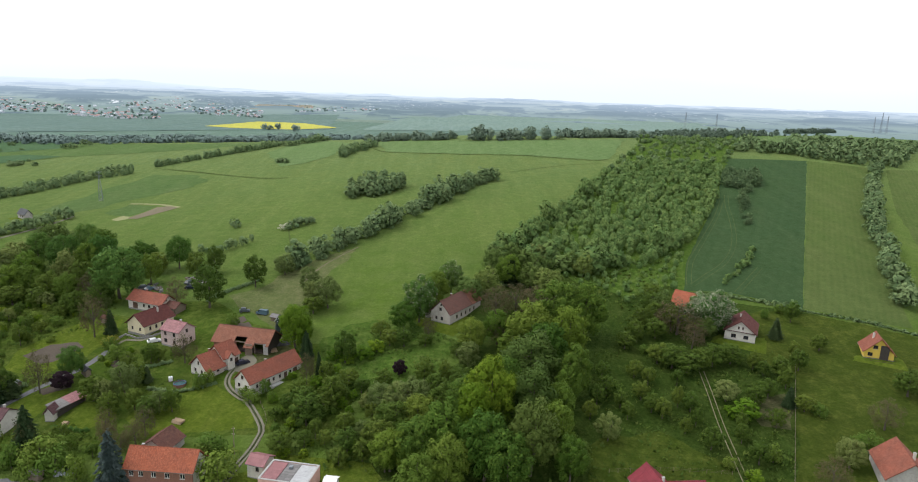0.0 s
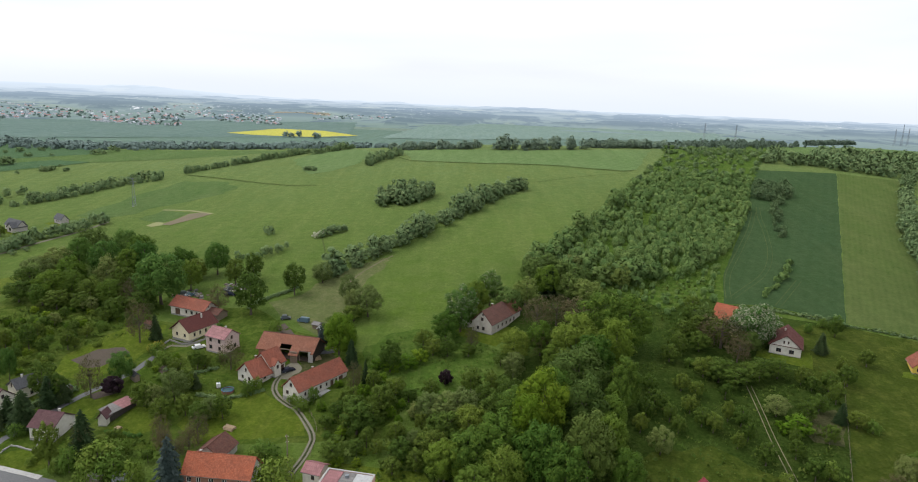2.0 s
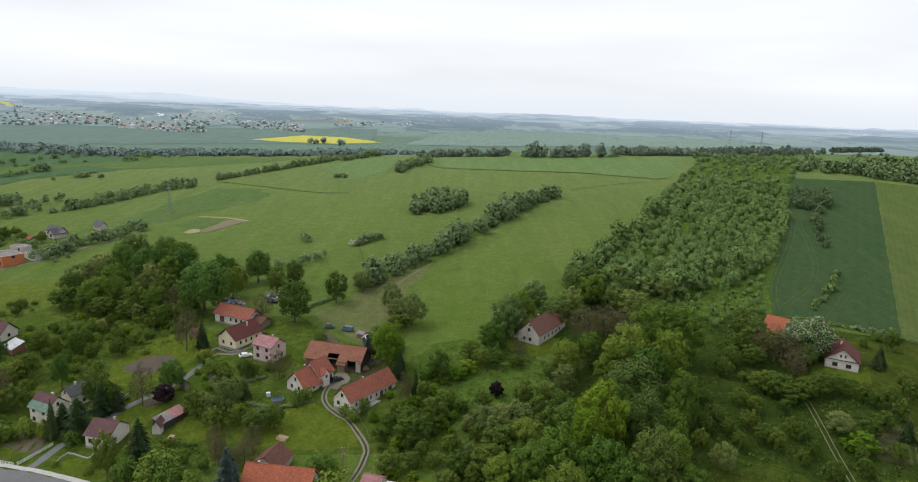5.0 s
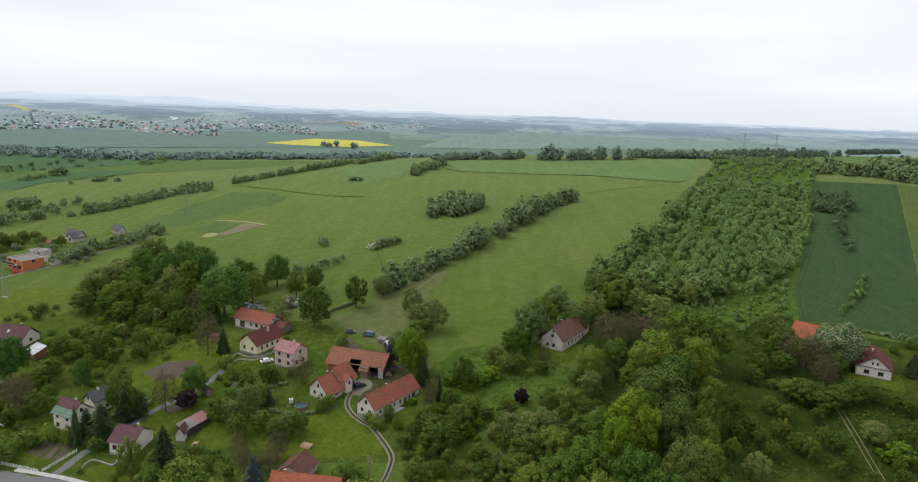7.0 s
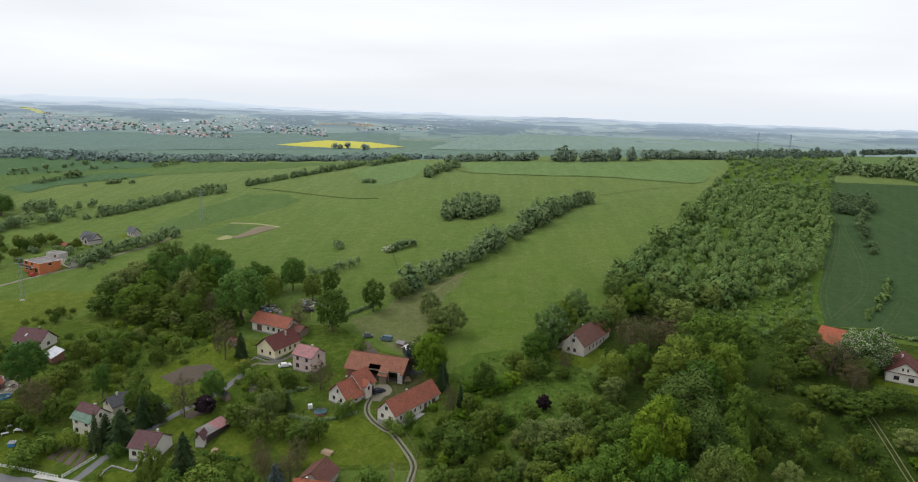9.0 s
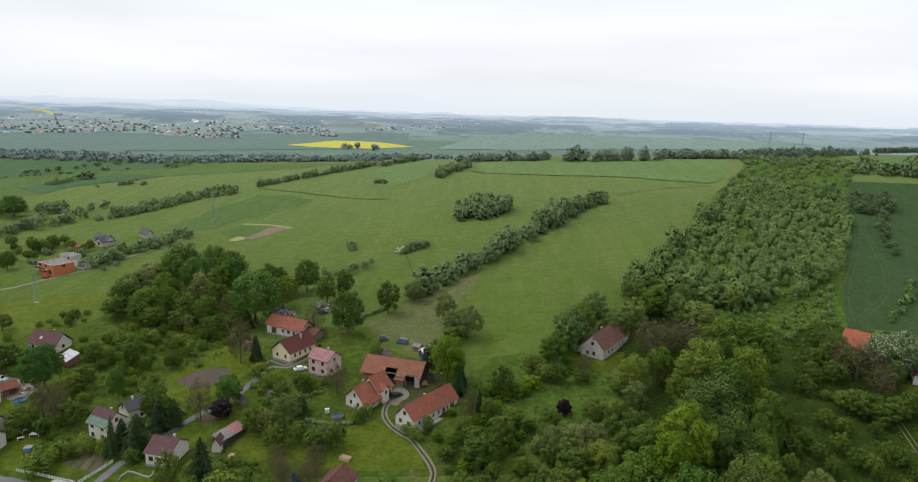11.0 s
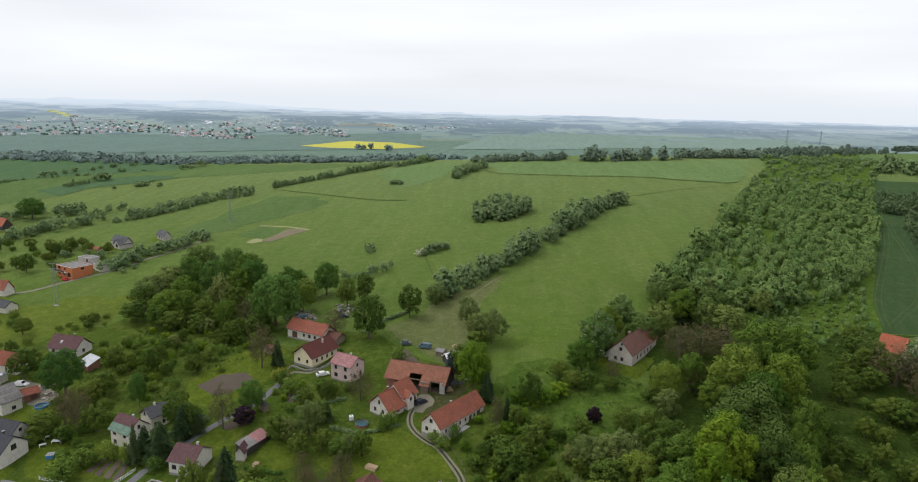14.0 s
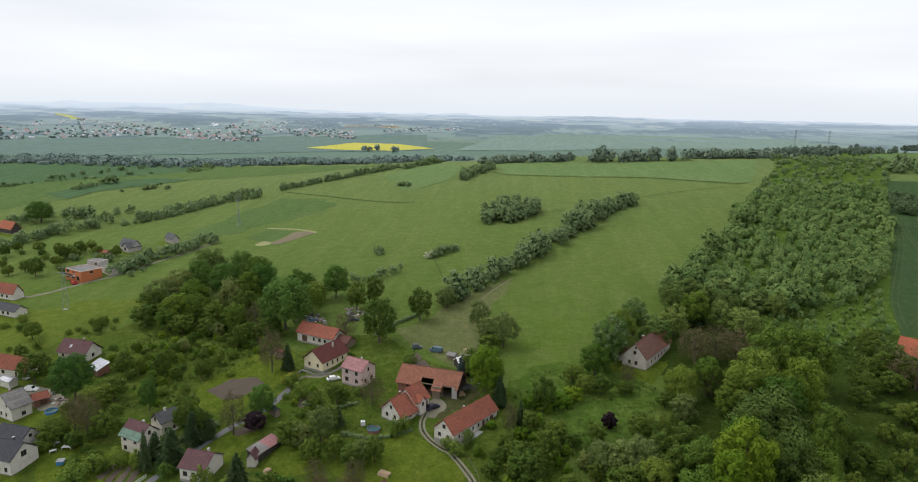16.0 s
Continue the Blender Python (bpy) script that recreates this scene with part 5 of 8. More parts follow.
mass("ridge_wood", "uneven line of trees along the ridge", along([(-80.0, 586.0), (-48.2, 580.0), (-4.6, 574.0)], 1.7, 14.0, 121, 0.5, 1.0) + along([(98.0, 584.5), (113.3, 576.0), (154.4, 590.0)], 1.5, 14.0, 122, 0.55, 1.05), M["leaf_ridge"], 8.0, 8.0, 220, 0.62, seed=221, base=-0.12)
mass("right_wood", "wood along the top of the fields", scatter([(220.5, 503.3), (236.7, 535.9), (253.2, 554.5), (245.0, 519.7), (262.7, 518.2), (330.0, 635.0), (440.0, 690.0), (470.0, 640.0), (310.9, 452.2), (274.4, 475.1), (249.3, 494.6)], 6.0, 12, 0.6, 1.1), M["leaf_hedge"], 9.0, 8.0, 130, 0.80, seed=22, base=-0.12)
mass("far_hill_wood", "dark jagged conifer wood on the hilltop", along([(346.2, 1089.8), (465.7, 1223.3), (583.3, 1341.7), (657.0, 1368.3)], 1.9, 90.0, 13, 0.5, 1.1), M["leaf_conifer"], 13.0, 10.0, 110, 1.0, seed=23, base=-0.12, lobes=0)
mass("hill_brow_wood", "broadleaf trees on the hill brow, greyed for haze", along([(150.0, 606.0), (200.0, 690.0), (290.0, 860.0), (380.0, 1010.0)], 2.6, 55.0, 113, 0.4, 0.9), M["leaf_ridge"], 8.0, 10.0, 110, 0.9, seed=123, base=-0.12)
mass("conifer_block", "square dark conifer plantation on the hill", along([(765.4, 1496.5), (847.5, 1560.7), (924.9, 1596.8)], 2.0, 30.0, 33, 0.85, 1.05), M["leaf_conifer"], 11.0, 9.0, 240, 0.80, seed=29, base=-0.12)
drape("hill_crop", [(626.8, 1370.3), (880.6, 1472.3), (1002.9, 1402.1), (900.2, 1122.6), (779.6, 1086.2), (708.7, 1112.8), (620.9, 1119.9), (265.4, 572.5)], M["dull_meadow"], 0.8, 25, "muted green field on the hilltop", 2.0)
mass("field_hedge", "hedge between the crop strips", along([(292.9, 445.5), (255.6, 387.8), (226.6, 340.4), (198.3, 287.0), (178.8, 247.4), (170.0, 226.3)], 2.8, 5.5, 14, 0.5, 1.1), M["leaf_hedge"], 7.5, 6.5, 315, 0.40, seed=24)
mass("wheat_thicket", "dark thicket reaching into the wheat field", scatter([(164.3, 394.9), (184.6, 433.7), (193.3, 430.0), (200.7, 419.3), (185.9, 389.4), (176.8, 388.5)], 4.2, 15, 0.7, 1.05) + along([(178.9, 388.7), (168.8, 369.3), (161.1, 349.7), (154.7, 332.1), (151.5, 321.3)], 3.0, 4.0, 35, 0.4, 0.8, 0.15), M["leaf_thicket"], 7.0, 6.0, 300, 0.34, seed=25, base=-0.1)
mass("wheat_bushes", "row of small bushes in the wheat", along([(138.0, 286.7), (133.0, 277.1), (125.5, 265.4), (117.3, 255.6), (109.8, 247.5)], 3.4, 1.5, 16, 0.5, 1.1), M["leaf_wood"], 3.0, 3.0, 165, 0.29, seed=26)
mass("margin_hedge", "low dark hedge line along the field margin", along([(106.8, 234.9), (117.3, 230.6), (129.5, 223.2), (144.8, 217.0), (160.6, 206.6)], 1.3, 1.0, 77, 0.6, 1.1), M["leaf_hedge"], 1.3, 2.0, 40, 0.26, seed=78, base=-0.1)
mass("margin_bushes", "bushes along the field margin", along([(106.8, 234.9), (117.0, 230.1), (123.9, 225.9), (129.5, 223.2)], 4.5, 2.0, 17, 0.4, 1.0, 0.3), M["leaf_hedge"], 3.2, 3.2, 180, 0.29, seed=27)


# ---- near trees, each one by itself ----
def plant(kind, rows, group="", label="", grow=1.0):
    for x, y, h, w in rows:
        ob = tree(kind, x, y, h * grow, w * grow, label)
        if ob and group:
            ob["group"] = group


def thicket(poly, gap, kinds, seed, group, lo=0.7, hi=1.25, keep=1.0, size=1.0):
    """Mixed trees and shrubs grown over a patch."""
    rng = random.Random(seed)
    for x, y, s in scatter(poly, gap, seed, lo, hi, keep):
        kind = rng.choice(kinds)
        th, tw = TREE_MAKERS[kind][3:5]
        ob = tree(kind, x, y, th * s * size * rng.uniform(0.85, 1.15), tw * s * size)
        if ob:
            ob["group"] = group


# oaks and broadleaf trees below the meadow
plant("olive", [(-180.9, 283.1, 17.0, 15.2)], "oak grove")
plant("oak", [(-165.5, 283.1, 16.5, 12.2), (-179.3, 270.4, 16.5, 11.8), (-162.5, 260.7, 18.5, 13.3), (-147.3, 263.2, 17.5, 12.4), (-127.2, 235.5, 21.5, 19.0), (-117.5, 267.1, 15.0, 11.2)], "oak grove")
plant("big", [(-155.2, 276.6, 15.5, 11.9), (-151.3, 258.2, 15.5, 11.1), (-171.3, 250.5, 14.5, 11.9), (-172.8, 239.8, 13.0, 11.4), (-133.3, 268.6, 12.0, 11.4), (-173.9, 235.3, 9.0, 9.3)], "oak grove")
plant("pale", [(-185.7, 265.4, 14.0, 14.3), (-190.4, 257.4, 12.0, 13.0), (-156.7, 252.8, 14.5, 10.9)], "oak grove")
plant("mid", [(-188.3, 249.1, 11.0, 10.9), (-185.4, 238.6, 9.0, 10.5), (-148.5, 248.1, 11.5, 8.6), (-156.8, 238.7, 10.5, 9.3), (-154.8, 230.2, 8.0, 8.0), (-124.0, 261.5, 10.0, 8.5), (-165.9, 231.5, 8.0, 9.6), (-131.2, 228.9, 9.0, 9.4), (-105.1, 254.7, 12.1, 8.4), (-99.3, 260.7, 12.3, 7.2), (-137.5, 223.1, 9.0, 7.6)], "oak grove")
plant("fresh", [(-165.2, 241.4, 12.5, 9.4), (-146.6, 234.7, 11.5, 9.1), (-121.8, 249.9, 12.5, 9.1)], "oak grove")
plant("brown", [(-139.1, 235.9, 11.0, 9.1)], "oak grove")
thicket([(-187.5, 217.2), (-174.5, 237.1), (-139.4, 237.7), (-122.8, 230.6), (-135.5, 218.7), (-144.1, 201.9), (-164.1, 201.2), (-174.3, 200.8)], 5.0, ["shrub", "shrub", "fruit", "bush"], 31, "overgrown garden", keep=0.36, size=0.85)
plant("brown", [(-120.1, 204.4, 15.3, 8.8), (-117.3, 170.3, 13.4, 7.1)])
plant("fir", [(-115.3, 206.1, 9.6, 4.6)])
plant("mid", [(-89.4, 226.7, 17.3, 12.5), (-78.0, 245.2, 13.4, 8.9)], "trees by the farm")
plant("bright", [(-49.4, 193.5, 15.9, 11.2)], label="broad fresh green lime tree by the barn")
plant("pale", [(-69.5, 257.5, 9.2, 9.3), (-45.2, 225.1, 12.5, 9.5), (-54.9, 238.6, 11.2, 7.8), (-51.5, 228.0, 9.7, 7.2)], "willows below the hedgerow")
plant("fruit", [(-51.9, 203.3, 10.4, 11.0), (-49.8, 221.0, 6.7, 8.5), (-32.2, 186.1, 10.6, 7.3)], "trees by the farm")
# trees round the abandoned house
plant("chestnut", [(-10.9, 213.5, 17.1, 12.0), (-0.1, 235.4, 13.7, 10.4)])
plant("big", [(-5.4, 227.7, 13.1, 9.8), (22.6, 243.6, 13.9, 10.5), (-15.7, 207.0, 10.5, 9.6)], "trees round the old house")
plant("edge", [(6.6, 227.6, 11.3, 10.9), (13.4, 235.3, 11.7, 10.4), (30.9, 240.7, 11.2, 9.7), (37.1, 235.3, 11.7, 11.3)], "trees round the old house")
plant("mid", [(-14.7, 196.1, 6.5, 6.0), (-8.6, 218.1, 8.0, 7.4), (-19.5, 196.6, 6.0, 6.0), (-8.0, 196.5, 4.6, 5.0), (2.4, 190.5, 5.0, 5.2), (-23.0, 201.9, 7.0, 6.0)], "trees round the clearing")
plant("brown", [(16.4, 215.7, 12.4, 12.5), (23.3, 218.0, 11.8, 13.9), (29.6, 218.0, 11.0, 12.6), (-6.8, 200.0, 8.6, 5.1), (34.5, 215.7, 9.8, 8.3), (16.8, 196.9, 9.1, 9.6)], "walnuts behind the old house")
plant("fir", [(23.6, 244.7, 13.0, 7.9)])
plant("plum", [(-14.6, 178.6, 5.3, 4.0)])
# the great wood in the gully
plant("big", [(44.5, 201.0, 19.5, 14.5), (40.9, 176.2, 17.0, 9.4), (36.6, 184.8, 19.5, 11.5), (35.6, 166.0, 17.0, 8.2), (48.5, 193.0, 17.5, 9.5), (44.8, 184.5, 16.0, 8.5), (15.6, 197.4, 12.0, 8.8)], "gully wood")
plant("big", [(36.2, 202.8, 20.0, 15.5), (33.0, 162.8, 13.0, 7.0), (28.5, 177.5, 18.0, 12.0), (19.0, 186.4, 11.0, 8.3), (-0.7, 141.6, 15.5, 12.5), (-7.0, 137.6, 13.5, 10.8), (9.1, 134.0, 18.0, 12.0), (14.0, 128.8, 16.0, 11.0), (-13.2, 137.0, 11.0, 8.8), (28.5, 152.5, 14.0, 9.0), (5.2, 157.0, 13.0, 10.5), (15.5, 163.5, 15.0, 11.0), (27.0, 143.0, 14.5, 9.0), (29.0, 133.0, 12.0, 8.0)], "gully wood")
plant("fresh", [(25.5, 189.4, 18.5, 15.6), (0.4, 130.9, 14.0, 10.5), (-7.7, 152.0, 10.5, 9.6), (-6.0, 127.5, 11.5, 10.0)], "gully wood")
plant("olive", [(23.4, 170.7, 18.0, 17.0), (22.1, 152.4, 19.0, 12.2), (20.1, 135.6, 19.5, 12.0)], "gully wood")
plant("bright", [(11.0, 150.0, 21.5, 13.0), (6.6, 144.4, 18.5, 9.8)], "gully wood")
plant("fresh", [(6.8, 192.4, 12.0, 9.2)], "gully wood")
plant("pale", [(6.0, 183.7, 8.5, 7.0), (-13.3, 159.1, 9.5, 8.9), (-9.4, 161.0, 10.0, 9.6), (-18.1, 160.3, 9.0, 8.2)], "gully wood")
plant("mid", [(-13.7, 150.4, 10.0, 9.1), (-1.5, 157.1, 10.0, 8.4), (31.1, 136.8, 8.5, 7.2), (-3.0, 165.0, 9.0, 7.5), (3.5, 169.5, 8.5, 7.5), (-16.5, 143.5, 9.5, 8.0)], "gully wood")
plant("fruit", [(-43.3, 161.9, 6.0, 5.8), (-24.8, 169.7, 5.5, 5.4), (-33.6, 149.2, 7.0, 4.8), (-25.8, 138.8, 6.0, 5.4), (-46.0, 156.6, 5.0, 4.7), (-20.2, 157.1, 6.0, 4.7), (-30.8, 146.7, 5.0, 4.5)], "thicket beside the lane", grow=0.84)
plant("mid", [(-33.5, 160.9, 7.0, 8.0), (-30.0, 166.2, 6.0, 5.6), (-29.0, 173.3, 6.5, 7.2), (-34.8, 155.5, 7.0, 6.6), (-41.1, 143.6, 8.0, 8.2), (-24.5, 143.7, 8.0, 7.6), (-16.5, 158.3, 7.0, 5.1), (-12.6, 149.7, 8.0, 6.6), (-35.8, 145.8, 6.0, 5.3), (-39.9, 157.4, 5.5, 5.4), (-20.4, 140.6, 7.0, 5.7), (-26.5, 152.5, 6.5, 6.0)], "thicket beside the lane", grow=0.84)
plant("pale", [(-21.3, 147.2, 8.0, 5.1), (-22.5, 161.5, 6.0, 4.5)], "thicket beside the lane", grow=0.84)
plant("fresh", [(-14.4, 136.6, 10.0, 7.3)], "thicket beside the lane", grow=0.84)
plant("bush", [(-35.9, 188.5, 4.0, 6.3), (-31.6, 186.7, 4.0, 6.2), (-26.7, 188.5, 5.0, 7.6), (-23.2, 192.9, 5.0, 7.0), (-34.0, 179.8, 4.0, 5.0), (-42.8, 170.2, 4.0, 4.4), (-48.8, 165.3, 3.0, 3.6), (-38.4, 173.3, 4.0, 5.1)], "thicket beside the lane", grow=0.84)
plant("brown", [(-40.4, 177.1, 9.0, 3.1)], "thicket beside the lane", grow=0.84)
thicket([(-42.5, 141.0), (-46.0, 158.3), (-42.3, 168.3), (-34.3, 178.1), (-24.7, 178.1), (-16.0, 167.0), (-15.5, 139.0)], 3.6, ["bush", "shrub", "shrub"], 32, "thicket beside the lane", keep=0.26, size=0.85)
thicket([(14.9, 275.5), (42.1, 265.0), (52.9, 261.7), (54.3, 249.4), (30.9, 252.3), (16.6, 255.5)], 6.0, ["edge", "edge", "pale"], 34, "wood edge")
thicket([(59.0, 212.4), (68.6, 249.5), (77.4, 238.4), (77.4, 209.7), (66.7, 193.7), (54.4, 189.8)], 5.5, ["mid", "shrub", "mid"], 35, "wood edge", keep=0.3)
plant("mid", [(-7.0, 174.5, 8.0, 6.6), (-0.9, 174.5, 7.4, 4.1), (-18.5, 172.5, 6.0, 5.0)], "trees round the clearing")
plant("fir", [(-44.7, 188.0, 10.0, 4.6), (-38.6, 177.7, 9.0, 2.5)], "firs by the farmhouse")
# orchard by the white house
plant("brown", [(77.1, 204.9, 12.5, 15.2), (79.0, 195.7, 9.0, 9.2), (116.2, 154.5, 9.0, 8.0), (89.5, 131.5, 8.8, 7.4)], "walnuts by the white house")
plant("candles", [(88.9, 208.8, 14.0, 16.5)])
plant("olive", [(84.9, 201.0, 8.5, 7.0), (74.6, 214.8, 10.0, 8.6)], "trees round the white house")
plant("mid", [(72.3, 219.5, 9.0, 8.0), (66.1, 210.4, 7.0, 6.8), (68.9, 202.2, 7.0, 7.4), (57.0, 195.0, 6.0, 6.4), (68.6, 183.4, 8.0, 9.4), (72.2, 180.6, 7.0, 9.3), (64.9, 186.3, 7.0, 6.9), (81.5, 184.6, 7.5, 7.6), (87.8, 186.4, 7.0, 7.6), (77.3, 183.5, 7.0, 7.5), (132.7, 170.1, 8.5, 8.5), (62.5, 203.5, 6.0, 5.6)], "trees round the white house")
plant("fruit", [(45.2, 168.1, 6.5, 5.7), (55.7, 178.1, 5.9, 4.8), (58.7, 174.2, 5.9, 4.7), (54.6, 166.7, 5.9, 4.8), (41.7, 164.2, 5.9, 4.7), (38.4, 157.4, 5.9, 4.3), (55.9, 160.7, 5.9, 4.9), (58.2, 158.2, 5.9, 4.9), (63.9, 163.3, 6.5, 3.6), (66.7, 161.2, 5.9, 5.0), (66.1, 154.8, 5.9, 3.4), (47.8, 162.7, 5.3, 4.1), (67.2, 174.1, 5.3, 4.1), (45.8, 176.7, 5.9, 4.8), (48.6, 157.5, 5.3, 4.0), (62.3, 151.9, 4.7, 3.1)], "orchard trees")
plant("pale", [(41.2, 148.5, 8.0, 6.3), (78.5, 166.3, 6.5, 6.9), (98.2, 139.5, 8.0, 7.0)], "orchard trees")
plant("bush", [(80.4, 159.2, 5.0, 8.6), (72.5, 133.5, 3.5, 4.5)], "orchard shrubs")
plant("fruit", [(86.0, 164.8, 5.9, 5.1), (91.4, 168.4, 5.9, 5.4), (98.7, 173.0, 7.1, 4.6), (98.6, 161.9, 5.3, 5.2), (87.4, 154.6, 5.9, 4.2), (75.5, 148.2, 5.9, 4.0), (76.4, 140.1, 6.5, 5.1), (66.7, 145.5, 6.5, 5.2), (100.2, 179.8, 6.5, 5.4), (107.4, 182.9, 7.1, 5.8), (120.5, 214.6, 7.1, 4.6), (120.2, 195.0, 5.9, 5.2), (93.5, 183.1, 5.9, 4.6), (95.0, 179.5, 5.3, 4.2), (77.9, 154.2, 4.7, 3.4), (109.5, 189.8, 5.9, 4.1)], "orchard trees")
plant("fir", [(95.3, 163.9, 6.5, 3.9), (109.3, 202.4, 8.0, 4.7)], "orchard firs")
plant("shrub", [(125.3, 222.2, 4.5, 4.3), (119.9, 222.0, 3.4, 3.4), (68.6, 138.8, 3.1, 2.8), (101.8, 159.9, 3.8, 3.8), (106.4, 146.1, 4.9, 5.9), (80.4, 141.1, 4.8, 3.7), (112.3, 217.1, 3.7, 2.9)], "orchard shrubs")
# gardens
plant("oak", [(-148.0, 179.8, 10.9, 4.9), (-112.7, 178.5, 10.6, 7.1)], "garden trees")
plant("oak", [(-175.3, 184.6, 16.2, 11.9)], label="broad dark garden tree")
plant("mid", [(-196.5, 194.2, 11.5, 9.9), (-154.4, 198.5, 9.7, 5.0), (-163.7, 200.4, 7.0, 3.5), (-169.2, 201.0, 8.6, 7.0), (-162.8, 185.2, 8.6, 7.6), (-166.0, 163.4, 8.0, 8.7), (-152.8, 166.8, 8.8, 7.3), (-130.1, 168.8, 12.7, 7.5), (-125.6, 168.2, 9.2, 6.1), (-141.6, 199.0, 7.6, 4.9), (-163.3, 180.3, 8.4, 7.7)], "garden trees")
plant("brown", [(-158.7, 167.3, 13.2, 8.5), (-164.4, 169.8, 10.7, 6.7)], "garden trees")
plant("fir", [(-133.0, 153.7, 11.8, 3.3), (-135.2, 154.7, 5.3, 2.4), (-126.4, 165.0, 10.3, 5.4), (-88.9, 175.7, 5.3, 3.3), (-44.8, 189.3, 8.6, 4.5)], "garden firs")
plant("fir", [(-127.4, 156.0, 11.1, 7.8), (-133.4, 158.8, 8.1, 4.8)], "garden firs")
plant("spruce", [(-57.3, 204.7, 7.7, 4.8)])
plant("plum", [(-112.4, 172.5, 5.8, 5.8)], label="dark purple-leaved plum by the street")
plant("pale", [(-91.8, 168.6, 10.5, 7.4), (-96.4, 166.0, 7.0, 5.2), (-78.7, 160.5, 6.5, 5.5)], "garden willows")
plant("fruit", [(-91.7, 159.2, 6.9, 6.0), (-86.0, 161.9, 6.6, 5.2), (-38.7, 160.4, 7.9, 7.6), (-80.6, 158.1, 6.4, 5.9), (-75.2, 160.7, 7.3, 5.1), (-99.9, 166.5, 7.6, 6.9), (-93.0, 186.8, 6.5, 5.2), (-98.2, 183.4, 5.5, 5.2), (-92.0, 175.0, 7.0, 6.6), (-41.9, 167.1, 6.1, 5.2), (-35.9, 175.6, 6.8, 4.8)], "garden trees")
plant("brown", [(-86.4, 148.1, 9.5, 5.2), (-77.6, 150.1, 8.4, 6.2), (-82.3, 186.7, 9.6, 7.6), (-104.2, 143.9, 11.3, 5.0), (-41.4, 173.9, 10.2, 4.1), (-102.4, 228.7, 11.0, 8.5)], "bare budding garden trees")
plant("mid", [(-110.0, 139.7, 13.3, 5.7), (-37.1, 154.5, 9.2, 8.4), (-32.1, 163.6, 9.6, 7.4)], "garden trees")
plant("shrub", [(-52.0, 168.9, 4.9, 3.1), (-49.3, 165.2, 3.3, 2.1), (-146.7, 152.7, 4.9, 5.7), (-141.2, 155.3, 5.0, 4.9), (-136.0, 154.7, 4.9, 3.6), (-148.3, 147.2, 5.6, 7.3), (-126.4, 151.9, 4.0, 3.8), (-166.5, 160.2, 4.3, 4.8), (-75.4, 210.4, 5.1, 4.6), (-104.1, 213.3, 5.2, 5.6), (-104.8, 189.4, 4.7, 5.3), (-109.3, 194.3, 4.9, 4.4), (-54.7, 165.6, 3.3, 4.6), (-57.3, 167.8, 3.3, 3.7), (-72.2, 172.0, 5.2, 3.5), (-70.4, 174.8, 4.0, 3.6)], "garden shrubs")
plant("shrub", [(-115.2, 140.6, 2.4, 2.2), (-125.4, 143.0, 2.0, 1.6), (-114.8, 143.3, 2.2, 2.0), (-107.4, 138.0, 3.0, 3.2)], "garden shrubs")
plant("spruce", [(-76.1, 130.6, 15.9, 7.0)])
plant("brown", [(-84.4, 145.0, 8.2, 5.0), (-78.0, 145.7, 7.5, 6.0), (-80.7, 143.6, 6.0, 5.6)], "bare budding garden trees")
plant("fir", [(-103.8, 143.7, 13.5, 6.7), (-124.1, 168.2, 7.2, 5.0)], "garden firs")
plant("shrub", [(-97.6, 139.3, 7.8, 8.5), (-92.4, 136.2, 6.9, 7.0), (-98.1, 135.3, 5.4, 5.5), (-57.7, 141.8, 6.3, 7.2), (-52.8, 133.0, 8.0, 8.2), (-59.2, 140.1, 4.7, 4.3), (-104.3, 138.4, 6.2, 5.6), (-94.7, 143.6, 5.6, 5.2), (-86.4, 134.2, 6.1, 4.7)], "garden shrubs")
thicket([(-175.2, 179.7), (-160.8, 183.6), (-150.3, 171.9), (-149.3, 161.2), (-160.7, 160.5)], 5.0, ["fruit", "shrub"], 38, "garden shrubs", keep=0.35)
thicket([(-270.2, 296.4), (-268.0, 303.4), (-280.0, 319.3), (-270.9, 324.2), (-252.1, 316.2), (-255.0, 328.0), (-282.2, 340.1), (-295.9, 334.7)], 5.0, ["fruit", "mid", "shrub"], 90, "far gardens", keep=0.8)
thicket([(-172.2, 200.9), (-154.8, 218.1), (-126.3, 222.5), (-126.8, 208.4), (-134.7, 199.3), (-136.9, 184.7), (-146.0, 184.3)], 5.2, ["shrub", "shrub", "shrub", "fruit"], 91, "overgrown garden", keep=0.4, size=0.8)
thicket([(-297.7, 296.2), (-272.3, 288.1), (-284.4, 324.2), (-319.0, 346.0), (-331.2, 334.7)], 7.0, ["fruit", "shrub", "mid"], 39, "far gardens", keep=0.6)
mass("road_hedge", "bushes along the meadow road", along([(-237.0, 300.7), (-233.1, 316.9), (-225.4, 331.4), (-218.7, 343.9), (-214.3, 352.7)], 1.8, 10.0, 41, 0.5, 1.15) + along([(-223.6, 296.4), (-254.1, 314.3), (-277.6, 324.2)], 5.0, 8.0, 42, 0.5, 1.0), M["leaf_hedge"], 5.5, 5.0, 285, 0.34, seed=41)
